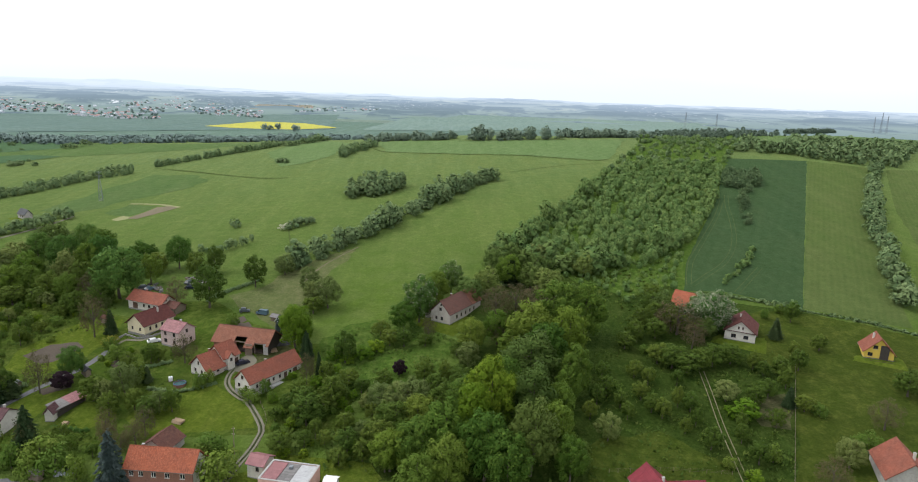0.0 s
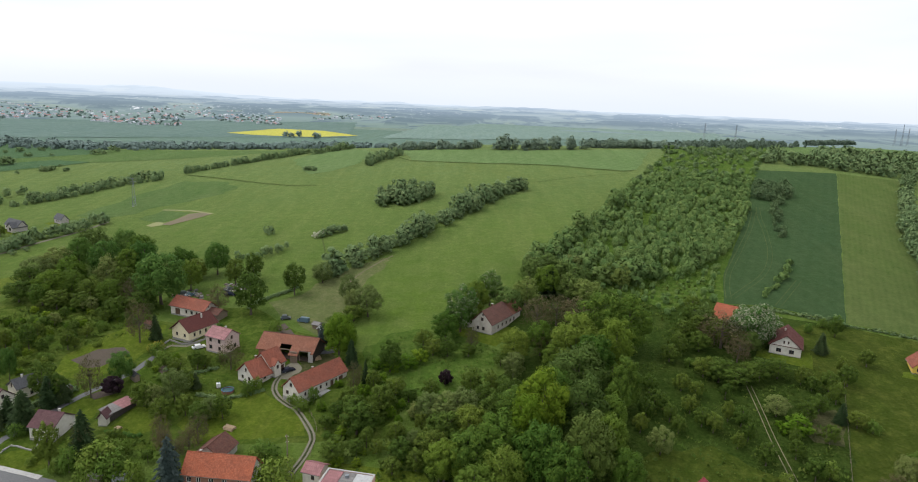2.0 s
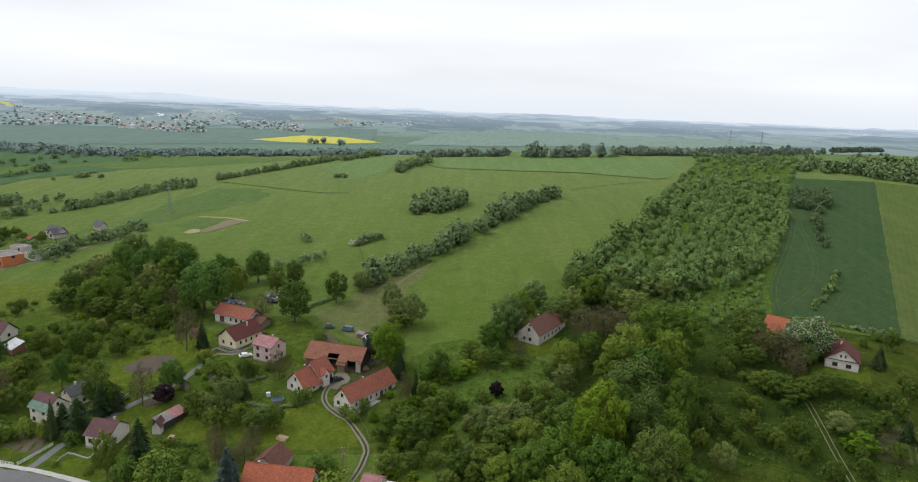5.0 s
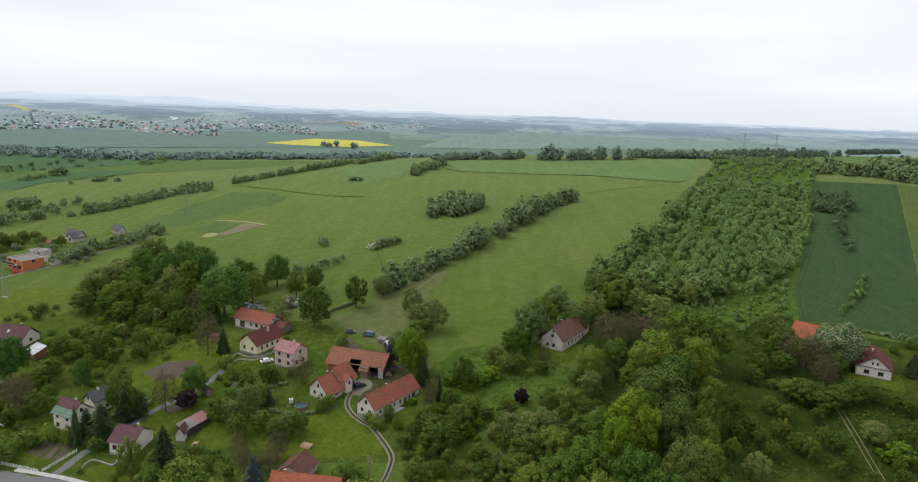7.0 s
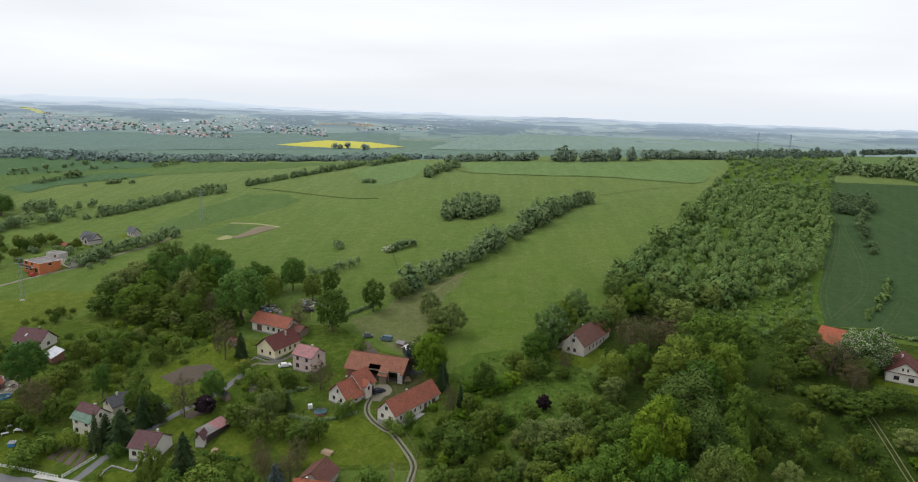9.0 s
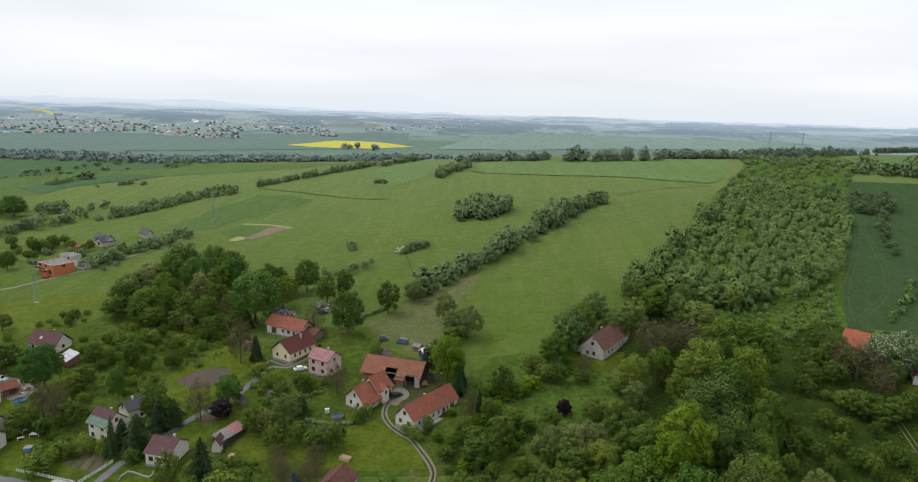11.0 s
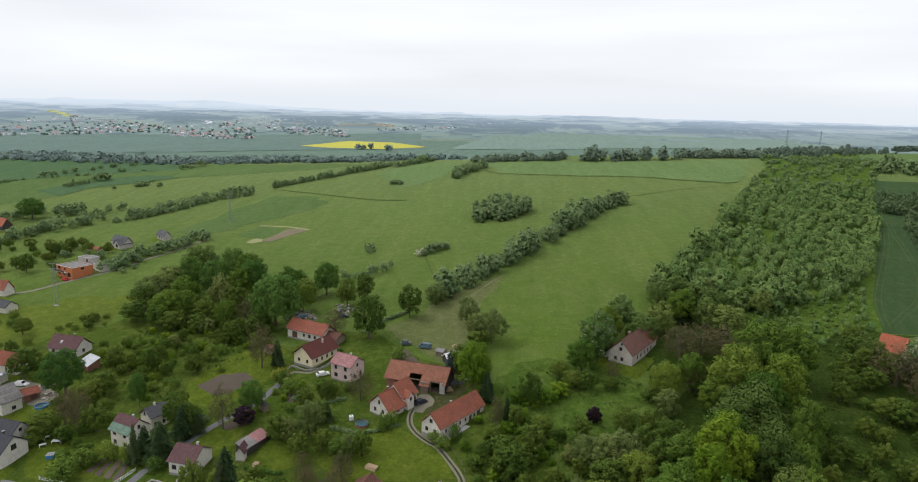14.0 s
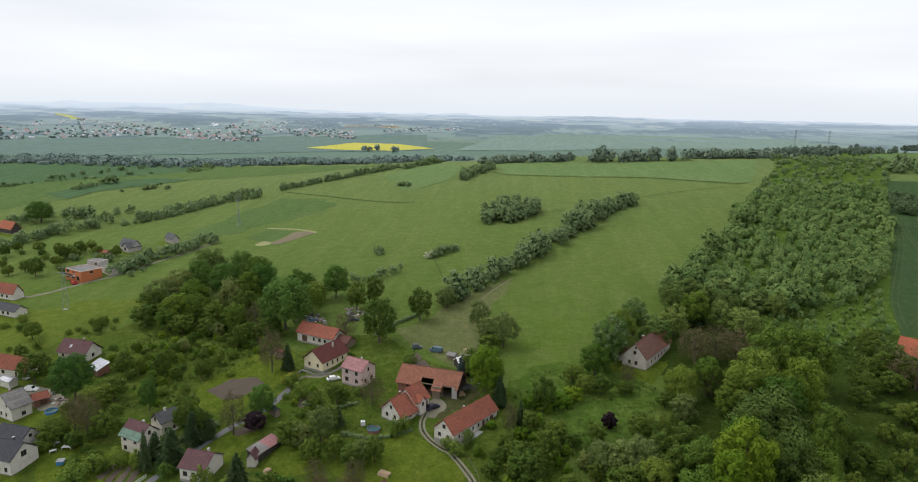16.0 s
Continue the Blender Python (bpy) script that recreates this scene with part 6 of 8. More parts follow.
mass("far_garden_hedges", "hedges and trees of the far gardens", along([(-336.0, 340.2), (-330.7, 360.4), (-321.6, 373.3), (-308.7, 391.1)], 2.0, 12.0, 43, 0.5, 1.1) + along([(-362.6, 370.7), (-370.6, 399.4), (-357.5, 415.1), (-331.0, 408.2)], 2.8, 16.0, 44, 0.5, 1.2) + along([(-319.2, 406.3), (-316.2, 417.4), (-311.8, 427.2)], 6.0, 4.0, 45, 0.6, 1.0) + along([(-286.8, 397.6), (-279.0, 418.8), (-270.3, 442.0), (-245.1, 473.5)], 3.2, 7.0, 46, 0.6, 1.0), M["leaf_hedge"], 6.5, 6.0, 270, 0.38, seed=42)
plant("oak", [(-358.0, 399.3, 14.8, 15.5)], label="round dark lone tree behind the gardens")
mass("valley_row", "row of low bushes between the valley fields", along([(-474.6, 508.7), (-467.7, 526.4), (-444.7, 539.2), (-424.4, 549.6)], 4.5, 2.5, 147, 0.5, 1.0, 0.2), M["leaf_hedge"], 3.0, 4.2, 110, 0.36, seed=143)
mass("wedge_row", "short row of bushes beside the crop wedge", along([(-410.8, 499.6), (-403.0, 504.4), (-400.3, 513.7)], 3.2, 2.5, 148, 0.8, 1.1), M["leaf_hedge"], 5.2, 4.6, 150, 0.36, seed=144)
mass("valley_lone_bushes", "lone bushes on the valley meadows", [(x, y, k) for x, y, k in [(-399.8, 526.0, 1.5), (-394.6, 526.1, 1.7), (-392.1, 528.8, 1.4), (-407.6, 570.8, 0.9), (-404.0, 571.5, 0.7), (-351.1, 507.3, 1.0), (-347.4, 509.6, 0.9), (-345.8, 521.5, 0.6), (-361.4, 491.9, 0.6), (-390.1, 579.6, 0.6), (-358.1, 589.4, 1.0), (-354.8, 594.1, 1.3), (-350.8, 596.1, 0.8), (-354.2, 615.4, 1.3), (-348.2, 615.4, 0.9)]], M["leaf_hedge"], 4.4, 5.4, 150, 0.40, seed=145)
mass("valley_bushes", "bushes along the valley field", along([(-481.4, 507.4), (-468.5, 538.2), (-448.3, 564.1), (-435.4, 596.6), (-418.8, 618.5)], 7.0, 6.0, 47, 0.5, 1.0, 0.35), M["leaf_hedge"], 5.0, 6.5, 180, 0.48, seed=43)


# ---- houses ----
def panel(name, outline, holes, origin, u, inward, thick, material, parent):
    """A wall of real thickness with openings through it. outline and holes in (along u, up)."""
    bm = bmesh.new()
    o, u, inward = Vector(origin), Vector(u), Vector(inward)
    edges = []
    for loop in [outline] + [[(a - w / 2, z), (a + w / 2, z), (a + w / 2, z + h), (a - w / 2, z + h)] for a, z, w, h in holes]:
        vs = [bm.verts.new(o + u * p[0] + Vector((0, 0, p[1]))) for p in loop]
        edges += [bm.edges.new((vs[i], vs[(i + 1) % len(vs)])) for i in range(len(vs))]
    bmesh.ops.triangle_fill(bm, use_beauty=True, edges=edges)
    ex = bmesh.ops.extrude_face_region(bm, geom=bm.faces[:])
    for v in ex["geom"]:
        if isinstance(v, bmesh.types.BMVert):
            v.co += inward * thick
    bmesh.ops.recalc_face_normals(bm, faces=bm.faces[:])
    return part(name, bm, material, parent)


def window(a, z, w, h, origin, u, inward, parent, paint, door=False):
    """A window set in its opening: frame with a mullion, pane and sill; or a door leaf."""
    o, u, inward = Vector(origin), Vector(u), Vector(inward)
    m = Matrix((u, inward, (0, 0, 1))).transposed().to_4x4()
    m.translation = o + u * a + Vector((0, 0, z)) + inward * 0.10
    t = 0.09
    if door:
        bm = box(-w / 2, 0, 0, w / 2, 0.06, h, bevel=0.01)
        box(-w / 2 + 0.12, -0.02, 0.15, w / 2 - 0.12, 0.0, h * 0.45, bm)
        box(-w / 2 + 0.12, -0.02, h * 0.52, w / 2 - 0.12, 0.0, h - 0.12, bm)
        part("door", bm, paint, parent).matrix_basis = m
        return
    bm = bmesh.new()
    box(-w / 2, 0, 0, -w / 2 + t, 0.07, h, bm)
    box(w / 2 - t, 0, 0, w / 2, 0.07, h, bm)
    box(-w / 2 + t, 0, 0, w / 2 - t, 0.07, t, bm)
    box(-w / 2 + t, 0, h - t, w / 2 - t, 0.07, h, bm)
    box(-0.04, 0, t, 0.04, 0.07, h - t, bm)
    win = part("window", bm, paint, parent)
    win.matrix_basis = m
    part("pane", box(-w / 2 + t, 0.03, t, w / 2 - t, 0.045, h - t), M["glass"], win)
    part("sill", box(-w / 2 - 0.05, -0.18, -0.07, w / 2 + 0.05, 0.0, -0.005), M["concrete"], win)


def roof_slab(name, x0, x1, y0, y1, m, material, parent, thick=0.17, label=""):
    """A roof slope with real thickness in its own plane: x along the ridge, y down the slope."""
    bm = bmesh.new()
    nx_, ny_ = max(2, int((x1 - x0) / 2.0)), max(2, int((y1 - y0) / 1.6))
    rng = random.Random(int(x1 * 31 + y1 * 17))
    top = [[bm.verts.new((x0 + (x1 - x0) * i / nx_, y0 + (y1 - y0) * j / ny_, thick + (rng.uniform(-0.045, 0.035) if 0 < i < nx_ else 0))) for j in range(ny_ + 1)] for i in range(nx_ + 1)]
    for i in range(nx_):
        for j in range(ny_):
            bm.faces.new((top[i][j], top[i + 1][j], top[i + 1][j + 1], top[i][j + 1]))
    rim = [top[i][0] for i in range(nx_ + 1)] + [top[nx_][j] for j in range(1, ny_ + 1)] + [top[i][ny_] for i in range(nx_ - 1, -1, -1)] + [top[0][j] for j in range(ny_ - 1, 0, -1)]
    low = [bm.verts.new((v.co.x, v.co.y, 0)) for v in rim]
    for i in range(len(rim)):
        j = (i + 1) % len(rim)
        bm.faces.new((rim[j], rim[i], low[i], low[j]))
    bm.faces.new(low)
    bmesh.ops.recalc_face_normals(bm, faces=bm.faces[:])
    ob = part(name, bm, material, parent, label)
    ob.matrix_basis = m
    return ob


def slope_matrix(ridge, run, rise, side):
    k = math.hypot(run, rise)
    c, s = run / k, rise / k
    if side < 0:
        m = Matrix(((-1, 0, 0), (0, -c, -s), (0, -s, c))).transposed().to_4x4()
    else:
        m = Matrix(((1, 0, 0), (0, c, -s), (0, s, c))).transposed().to_4x4()
    m.translation = (0, 0, ridge)
    return m


def terrace(x, y, yaw, ln, w, m, dz=0.0):
    """The levelled, grassed ground that a house on the slope stands on."""
    bm = bmesh.new()
    mat = at(x, y, yaw, dz)
    rings = []
    for grow, top in ((m * 0.6, True), (m, True), (m + 2.2, False), (m + 2.8, False)):
        pts = []
        a, b = ln / 2 + grow, w / 2 + grow
        k = 6
        edge = [(-a + 2 * a * i / k, -b) for i in range(k)] + [(a, -b + 2 * b * i / k) for i in range(k)] + [(a - 2 * a * i / k, b) for i in range(k)] + [(-a, b - 2 * b * i / k) for i in range(k)]
        for px, py in edge:
            q = mat @ Vector((px, py, -0.06))
            if not top:
                q.z = terr(q.x, q.y) - (0.02 if grow < m + 2.5 else 0.5)
            pts.append(bm.verts.new(q))
        rings.append(pts)
    for p, q in zip(rings, rings[1:]):
        for i in range(len(p)):
            j = (i + 1) % len(p)
            bm.faces.new((p[i], q[i], q[j], p[j]))
    bm.faces.new(rings[0])
    bmesh.ops.recalc_face_normals(bm, faces=bm.faces[:])
    return tagged(link("terrace", bm, M["lawn"], smooth=True), "levelled grassy ground round a house", "ground", kind="structure")


def house(name, label, x, y, yaw, ln, w, eave, ridge, wall, roof, wins=None, doors=None, paint="frame_brown", chimneys=((0.2, 0.3),), over=0.4, plinth="plinth",
          gable=None, shift=0.0, category="house", pad=1.8, roof_over=None, split=None, stack="brick_wall", dz=0.0, base=-1.6):
    """A gabled house. wins and doors: per wall (f, b, l, r) rows of (along, sill height, width, height). shift: metres the house reaches back beyond its placed depth."""
    n = Vector((-math.sin(radians(yaw)), math.cos(radians(yaw)), 0))
    x, y = x + n.x * shift, y + n.y * shift
    ob = thing(name, at(x, y, yaw, dz), label, category)
    if pad and plinth:
        terrace(x, y, yaw, ln, w, pad, dz)
    wins, doors = wins or {}, doors or {}
    hw, hl, th = w / 2, ln / 2, 0.35
    top = ridge - 0.12
    sides = {"f": ((0, -hw, 0), (1, 0, 0), (0, 1, 0), hl), "b": ((0, hw, 0), (-1, 0, 0), (0, -1, 0), hl),
             "l": ((-hl, 0, 0), (0, -1, 0), (1, 0, 0), hw), "r": ((hl, 0, 0), (0, 1, 0), (-1, 0, 0), hw)}
    for key, (o, u, inw, half) in sides.items():
        holes = list(wins.get(key, ())) + list(doors.get(key, ()))
        lim = half if key in "fb" else half - th - 0.003
        if key in "fb":
            outline = [(-lim, base), (lim, base), (lim, eave), (-lim, eave)]
        else:
            outline = [(-lim, base), (lim, base), (lim, eave), (0, top), (-lim, eave)]
        panel("wall", outline, holes, o, u, inw, th, M[gable] if gable and key in "lr" else M[wall], ob)
        for a in wins.get(key, ()):
            window(*a, o, u, inw, ob, M[paint])
        for a in doors.get(key, ()):
            window(*a, o, u, inw, ob, M["frame_brown"], True)
    if plinth:
        bm = bmesh.new()
        e = 0.04
        for x0, y0, x1, y1 in ((-hl - e, -hw - e, hl + e, -hw - 0.002), (-hl - e, hw + 0.002, hl + e, hw + e), (-hl - e, -hw - 0.002, -hl - 0.002, hw + 0.002), (hl + 0.002, -hw - 0.002, hl + e, hw + 0.002)):
            box(x0, y0, base, x1, y1, 0.12, bm)
        part("plinth", bm, M[plinth], ob)
    rise = ridge - eave
    run = math.hypot(hw, rise)
    ext = roof_over or (over, over)
    for side in (-1, 1):
        m = slope_matrix(ridge, hw, rise, side)
        e0, e1 = (hl + over, hl + over)
        if split and side < 0:
            roof_slab("roof", -e0, e1, 0.0, run * split[0], m, M[roof], ob)
            roof_slab("lower_roof", -e0, e1, run * split[0] + 0.01, run + split[2], m, M[split[1]], ob, label="green sheet-metal lower roof")
        else:
            roof_slab("roof", -e0, e1, 0.0, run + ext[0 if side < 0 else 1], m, M[roof], ob)
    part("ridge_cap", tube((-hl - over - 0.02, 0, ridge + 0.16), (hl + over + 0.02, 0, ridge + 0.16), 0.13, 0.13, 6), M[roof], ob)
    for side in (-1, 1):
        c = math.hypot(hw, rise)
        g = ext[0 if side < 0 else 1] + (split[2] - over if split and side < 0 else 0)
        yy, zz = side * (hw + g * hw / c + 0.06), eave - g * rise / c
        part("gutter", tube((-hl - over, yy, zz), (hl + over, yy, zz), 0.07, 0.07, 6), M["felt"], ob)
    for u, v in chimneys:
        cx, cy = u * ln, v * hw
        zr = ridge - abs(cy) / hw * rise
        ch = part("chimney", box(cx - 0.26, cy - 0.26, zr - 0.4, cx + 0.26, cy + 0.26, max(ridge + 0.45, zr + 0.8), bevel=0.03), M[stack], ob)
        part("chimney_cap", box(cx - 0.32, cy - 0.32, max(ridge + 0.45, zr + 0.8) + 0.002, cx + 0.32, cy + 0.32, max(ridge + 0.45, zr + 0.8) + 0.1, bevel=0.02), M["concrete"], ch)
    return ob


def mono_shed(name, label, x, y, yaw, ln, w, low, high, wall, roofs):
    """A shed under one sloping roof that falls towards its front; roofs: (from, to, material) along its length."""
    ob = thing(name, at(x, y, yaw), label, "shed")
    hl, hw = ln / 2, w / 2
    bm = bmesh.new()
    lo = [bm.verts.new(q) for q in ((-hl, -hw, -1.2), (hl, -hw, -1.2), (hl, hw, -1.2), (-hl, hw, -1.2))]
    hi = [bm.verts.new(q) for q in ((-hl, -hw, low), (hl, -hw, low), (hl, hw, high), (-hl, hw, high))]
    for q in ((0, 1), (1, 2), (2, 3), (3, 0)):
        bm.faces.new((lo[q[0]], lo[q[1]], hi[q[1]], hi[q[0]]))
    bm.faces.new(hi)
    part("body", bm, M[wall], ob)
    rise = (high - low) / w
    for a, b, m in roofs:
        bm = box(a * ln - (0.25 if a <= -0.5 else -0.01), -hw - 0.35, 0.03, b * ln + (0.25 if b >= 0.5 else -0.01), hw + 0.25, 0.12)
        for v in bm.verts:
            v.co.z += low + (v.co.y + hw) * rise
        part("roof", bm, M[m], ob)
    part("door", box(-hl * 0.35, -hw - 0.06, -0.2, -hl * 0.35 + 0.9, -hw - 0.004, min(1.75, low - 0.1)), M["dark_wood"], ob)
    for u in (-hl + 0.05, hl - 0.05):
        part("post", box(u - 0.06, -hw - 0.1, -1.0, u + 0.06, -hw - 0.003, low), M["wood"], ob)
    return ob


def row(n, ln, z, w, h, off=0.0):
    return [(off + ln * ((i + 0.5) / n - 0.5), z, w, h) for i in range(n)]


def skylight(ob, u, d, ridge, hw, eave, side=-1):
    m = slope_matrix(ridge, hw, ridge - eave, side)
    part("skylight", box(u - 0.4, d - 0.6, 0.12, u + 0.4, d + 0.6, 0.24, bevel=0.02), M["tin"], ob).matrix_basis = m


# the farm
long_farm = house("long_farmhouse", "long low white farmhouse with a weathered red tiled roof", -53.3, 177.1, 57.2, 19.4, 6.6, 3.0, 6.2, "white", "tile_red",
      wins={"f": [(-7.2, 0.9, 0.8, 1.1), (-4.6, 0.9, 0.8, 1.1), (-1.2, 0.9, 0.8, 1.1), (1.2, 0.9, 0.8, 1.1), (5.2, 0.9, 0.8, 1.1)], "l": [(-1.5, 0.9, 1.1, 1.2), (1.4, 0.9, 1.1, 1.2), (0.0, 3.5, 1.1, 1.2)]},
      doors={"f": [(-3.0, 0.0, 1.0, 2.0), (3.4, 0.0, 1.3, 2.1), (7.2, 0.0, 1.7, 2.2)]}, chimneys=((-0.05, 0.1),), pad=0)
part("paving", box(-9.6, -5.0, -0.5, 9.9, -3.36, 0.04, bevel=0.02), M["concrete"], long_farm, "worn concrete paving along the wall")
farm = (-73.2, 181.2, 56.0)
house("farmhouse", "white gabled farmhouse with red tiles beside the yard", *farm, 6.0, 7.6, 2.9, 6.3, "white", "tile_red",
      wins={"l": [(-1.6, 0.9, 1.1, 1.2), (1.5, 0.9, 1.0, 1.2), (0.0, 3.4, 0.9, 1.2)], "f": [(-2.0, 0.9, 1.0, 1.2), (1.0, 0.9, 1.0, 1.2)]}, chimneys=((0.3, 0.35),), over=0.5, roof_over=(1.2, 0.4), pad=0)
c30, s30 = math.cos(radians(farm[2])), math.sin(radians(farm[2]))
house("farmhouse_wing", "taller red-tiled wing joined to the white farmhouse", farm[0] + c30 * 6.0 - s30 * 0.3, farm[1] + s30 * 6.0 + c30 * 0.3, farm[2] + 3, 6.0, 7.6, 3.4, 6.9, "white", "tile_red",
      wins={"f": [(-1.9, 0.9, 1.0, 1.2)], "r": [(1.0, 0.9, 1.0, 1.2)]}, doors={"f": [(1.4, 0.0, 2.2, 2.3)]}, chimneys=(), pad=0)
house("dormer_gable", "small white gabled entrance dormer with red tiles", farm[0] + c30 * 5.2 + s30 * 3.6, farm[1] + s30 * 5.2 - c30 * 3.6, farm[2] + 90, 2.2, 2.4, 3.9, 5.4, "white", "tile_red",
      wins={"l": [(0.0, 2.6, 0.9, 1.1)]}, chimneys=(), over=0.25, pad=0)



def barn(x, y, yaw, ln, w):
    """The open-fronted barn: posts, dark boards, a big rusty tiled roof with a cut-away bay."""
    n = Vector((-math.sin(radians(yaw)), math.cos(radians(yaw)), 0))
    ob = thing("barn", at(x, y, yaw), "large open-fronted barn with a rusty tiled roof", "barn")
    hl, hw, eave, ridge = ln / 2, w / 2, 3.2, 6.4
    panel("wall", [(-hl, -1.5), (hl, -1.5), (hl, eave), (-hl, eave)], [], (0, hw, 0), (-1, 0, 0), (0, -1, 0), 0.2, M["dark_wood"], ob)
    panel("gable_wall", [(-hw + 0.21, -1.5), (hw - 0.21, -1.5), (hw - 0.21, eave), (0, ridge - 0.1), (-hw + 0.21, eave)], [], (hl, 0, 0), (0, 1, 0), (-1, 0, 0), 0.2, M["dark_wood"], ob)
    panel("gable_wall", [(-hw + 0.21, -1.5), (hw - 0.21, -1.5), (hw - 0.21, eave), (0, ridge - 0.1), (-hw + 0.21, eave)], [], (-hl, 0, 0), (0, -1, 0), (1, 0, 0), 0.2, M["brick_wall"], ob)
    panel("front_wall", [(-hl, -1.5), (-hl + 8.0, -1.5), (-hl + 8.0, eave), (-hl, eave)], [(-hl + 4, 0.0, 2.4, 2.4)], (0, -hw, 0), (1, 0, 0), (0, 1, 0), 0.25, M["brick_wall"], ob)
    panel("front_wall", [(2.2, -1.5), (4.6, -1.5), (4.6, eave), (2.2, eave)], [], (0, -hw - 1.2, 0), (1, 0, 0), (0, 1, 0), 0.25, M["wood"], ob)
    panel("front_wall", [(hl - 1.6, -1.5), (hl, -1.5), (hl, eave), (hl - 1.6, eave)], [], (0, -hw, 0), (1, 0, 0), (0, 1, 0), 0.25, M["concrete"], ob)
    for px in (-2.4, 2.3, 4.8, 8.4):
        part("post", box(px - 0.12, -hw + 0.1, -1.0, px + 0.12, -hw + 0.34, eave, bevel=0.01), M["wood"], ob)
    part("floor", box(-hl + 0.25, -hw + 0.3, -0.3, hl - 0.25, hw - 0.25, 0.02), M["soil"], ob)
    rise = ridge - eave
    run = math.hypot(hw, rise)
    m = slope_matrix(ridge, hw, rise, -1)
    # the front slope in strips: it reaches lower over the middle bay and is cut back beside it
    for x0, x1, d in ((-hl - 0.5, -2.0, run + 1.3), (-2.0, 1.8, run - 1.8), (1.8, 5.0, run + 2.2), (5.0, 9.0, run - 0.1), (9.0, hl + 0.5, run + 0.9)):
        roof_slab("roof", -x1 + 0.002, -x0 - 0.002, 0.0, d, m, M["tile_barn"], ob)
    roof_slab("roof", -hl - 0.5, hl + 0.5, 0.0, run + 0.4, slope_matrix(ridge, hw, rise, 1), M["tile_barn"], ob)
    part("ridge_cap", tube((-hl - 0.5, 0, ridge + 0.16), (hl + 0.5, 0, ridge + 0.16), 0.14, 0.14, 6), M["tile_rust"], ob)
    part("beam", box(-2.4, -hw + 0.12, eave - 0.3, hl, -hw + 0.32, eave - 0.02), M["wood"], ob)


barn(-66.0, 197.3, -11.9, 19.0, 9.0)
house("cream_house", "cream house with a maroon tiled roof by the street", -104.0, 211.2, 66.1, 12.2, 7.9, 3.4, 6.6, "cream", "tile_maroon",
      wins={"f": row(4, 10, 1.0, 0.9, 1.3), "l": [(-1.8, 1.0, 1.0, 1.2), (1.8, 1.0, 1.0, 1.2)]}, chimneys=((0.15, -0.35),), over=0.7, stack="grey_render", pad=0)
house("upper_house", "white house with a red tiled roof and open porch", -111.1, 227.6, -22.0, 15.9, 7.0, 3.3, 5.9, "white", "tile_red",
      wins={"f": [(-0.4, 1.0, 0.9, 1.3), (2.2, 1.0, 1.2, 1.3), (4.6, 1.0, 1.0, 1.3)], "r": [(-1.0, 3.9, 0.8, 1.0), (1.4, 1.0, 1.0, 1.2)]}, doors={"f": [(-4.6, 0.0, 2.4, 2.4)]}, chimneys=((-0.2, 0.3),), over=0.6, pad=0)
house("woodshed", "low dark brown-roofed shed joined to the house", -101.0, 224.0, -22, 5.0, 5.0, 2.2, 3.6, "wood", "tile_rust", chimneys=(), plinth=None, category="shed")
house("pink_house", "two-storey dusty pink house with a faded pink roof", -89.9, 200.2, -24.0, 7.9, 6.8, 5.1, 7.4, "pink", "tile_pink",
      wins={"f": [(-2.0, 0.8, 1.4, 1.4), (1.8, 0.8, 1.1, 1.3), (-2.0, 3.3, 1.1, 1.3), (1.8, 3.3, 1.1, 1.3)], "r": [(-1.5, 1.0, 1.0, 1.3), (1.5, 1.0, 1.0, 1.3), (0.0, 4.2, 1.0, 1.3)]}, chimneys=((0.1, 0.2),), stack="grey_render", over=0.35, pad=0)
# houses by the street
house("street_house", "white bungalow with a maroon tiled roof by the street", -118.2, 154.2, -7, 6.9, 8.0, 3.4, 5.9, "white", "tile_plum",
      wins={"f": [(-2.0, 1.0, 1.3, 1.3), (0.3, 1.0, 1.0, 1.3), (2.1, 1.0, 1.0, 1.3)], "l": [(0.0, 1.0, 1.2, 1.3)]}, chimneys=((0.22, 0.25),), paint="frame_brown", stack="grey_render", pad=0)
house("annex", "white annex with a maroon roof beside the bungalow", -106.4, 158.1, 91.7, 2.7, 2.3, 2.4, 4.0, "white", "tile_plum", chimneys=(), category="shed", pad=0)
mono_shed("long_shed", "long low shed with felt and rusty tin roof", -105.4, 163.1, 69.8, 9.0, 3.4, 1.9, 2.6, "dark_wood", ((-0.5, -0.02, "felt"), (-0.02, 0.5, "tile_pink")))
house("green_roof_house", "two-storey pale house with a maroon and green roof", -139.9, 162.8, -20.3, 7.4, 6.2, 5.0, 7.8, "pale_render", "tile_plum",
      wins={"f": [(-2.2, 0.6, 1.3, 1.3), (1.8, 0.6, 1.3, 1.3), (-2.2, 3.2, 1.3, 1.3), (1.8, 3.2, 1.3, 1.3)], "r": [(0.0, 5.0, 0.9, 1.2)]}, chimneys=((0.15, 0.15),), split=(0.62, "green_roof", 0.7), stack="grey_render", over=0.3)
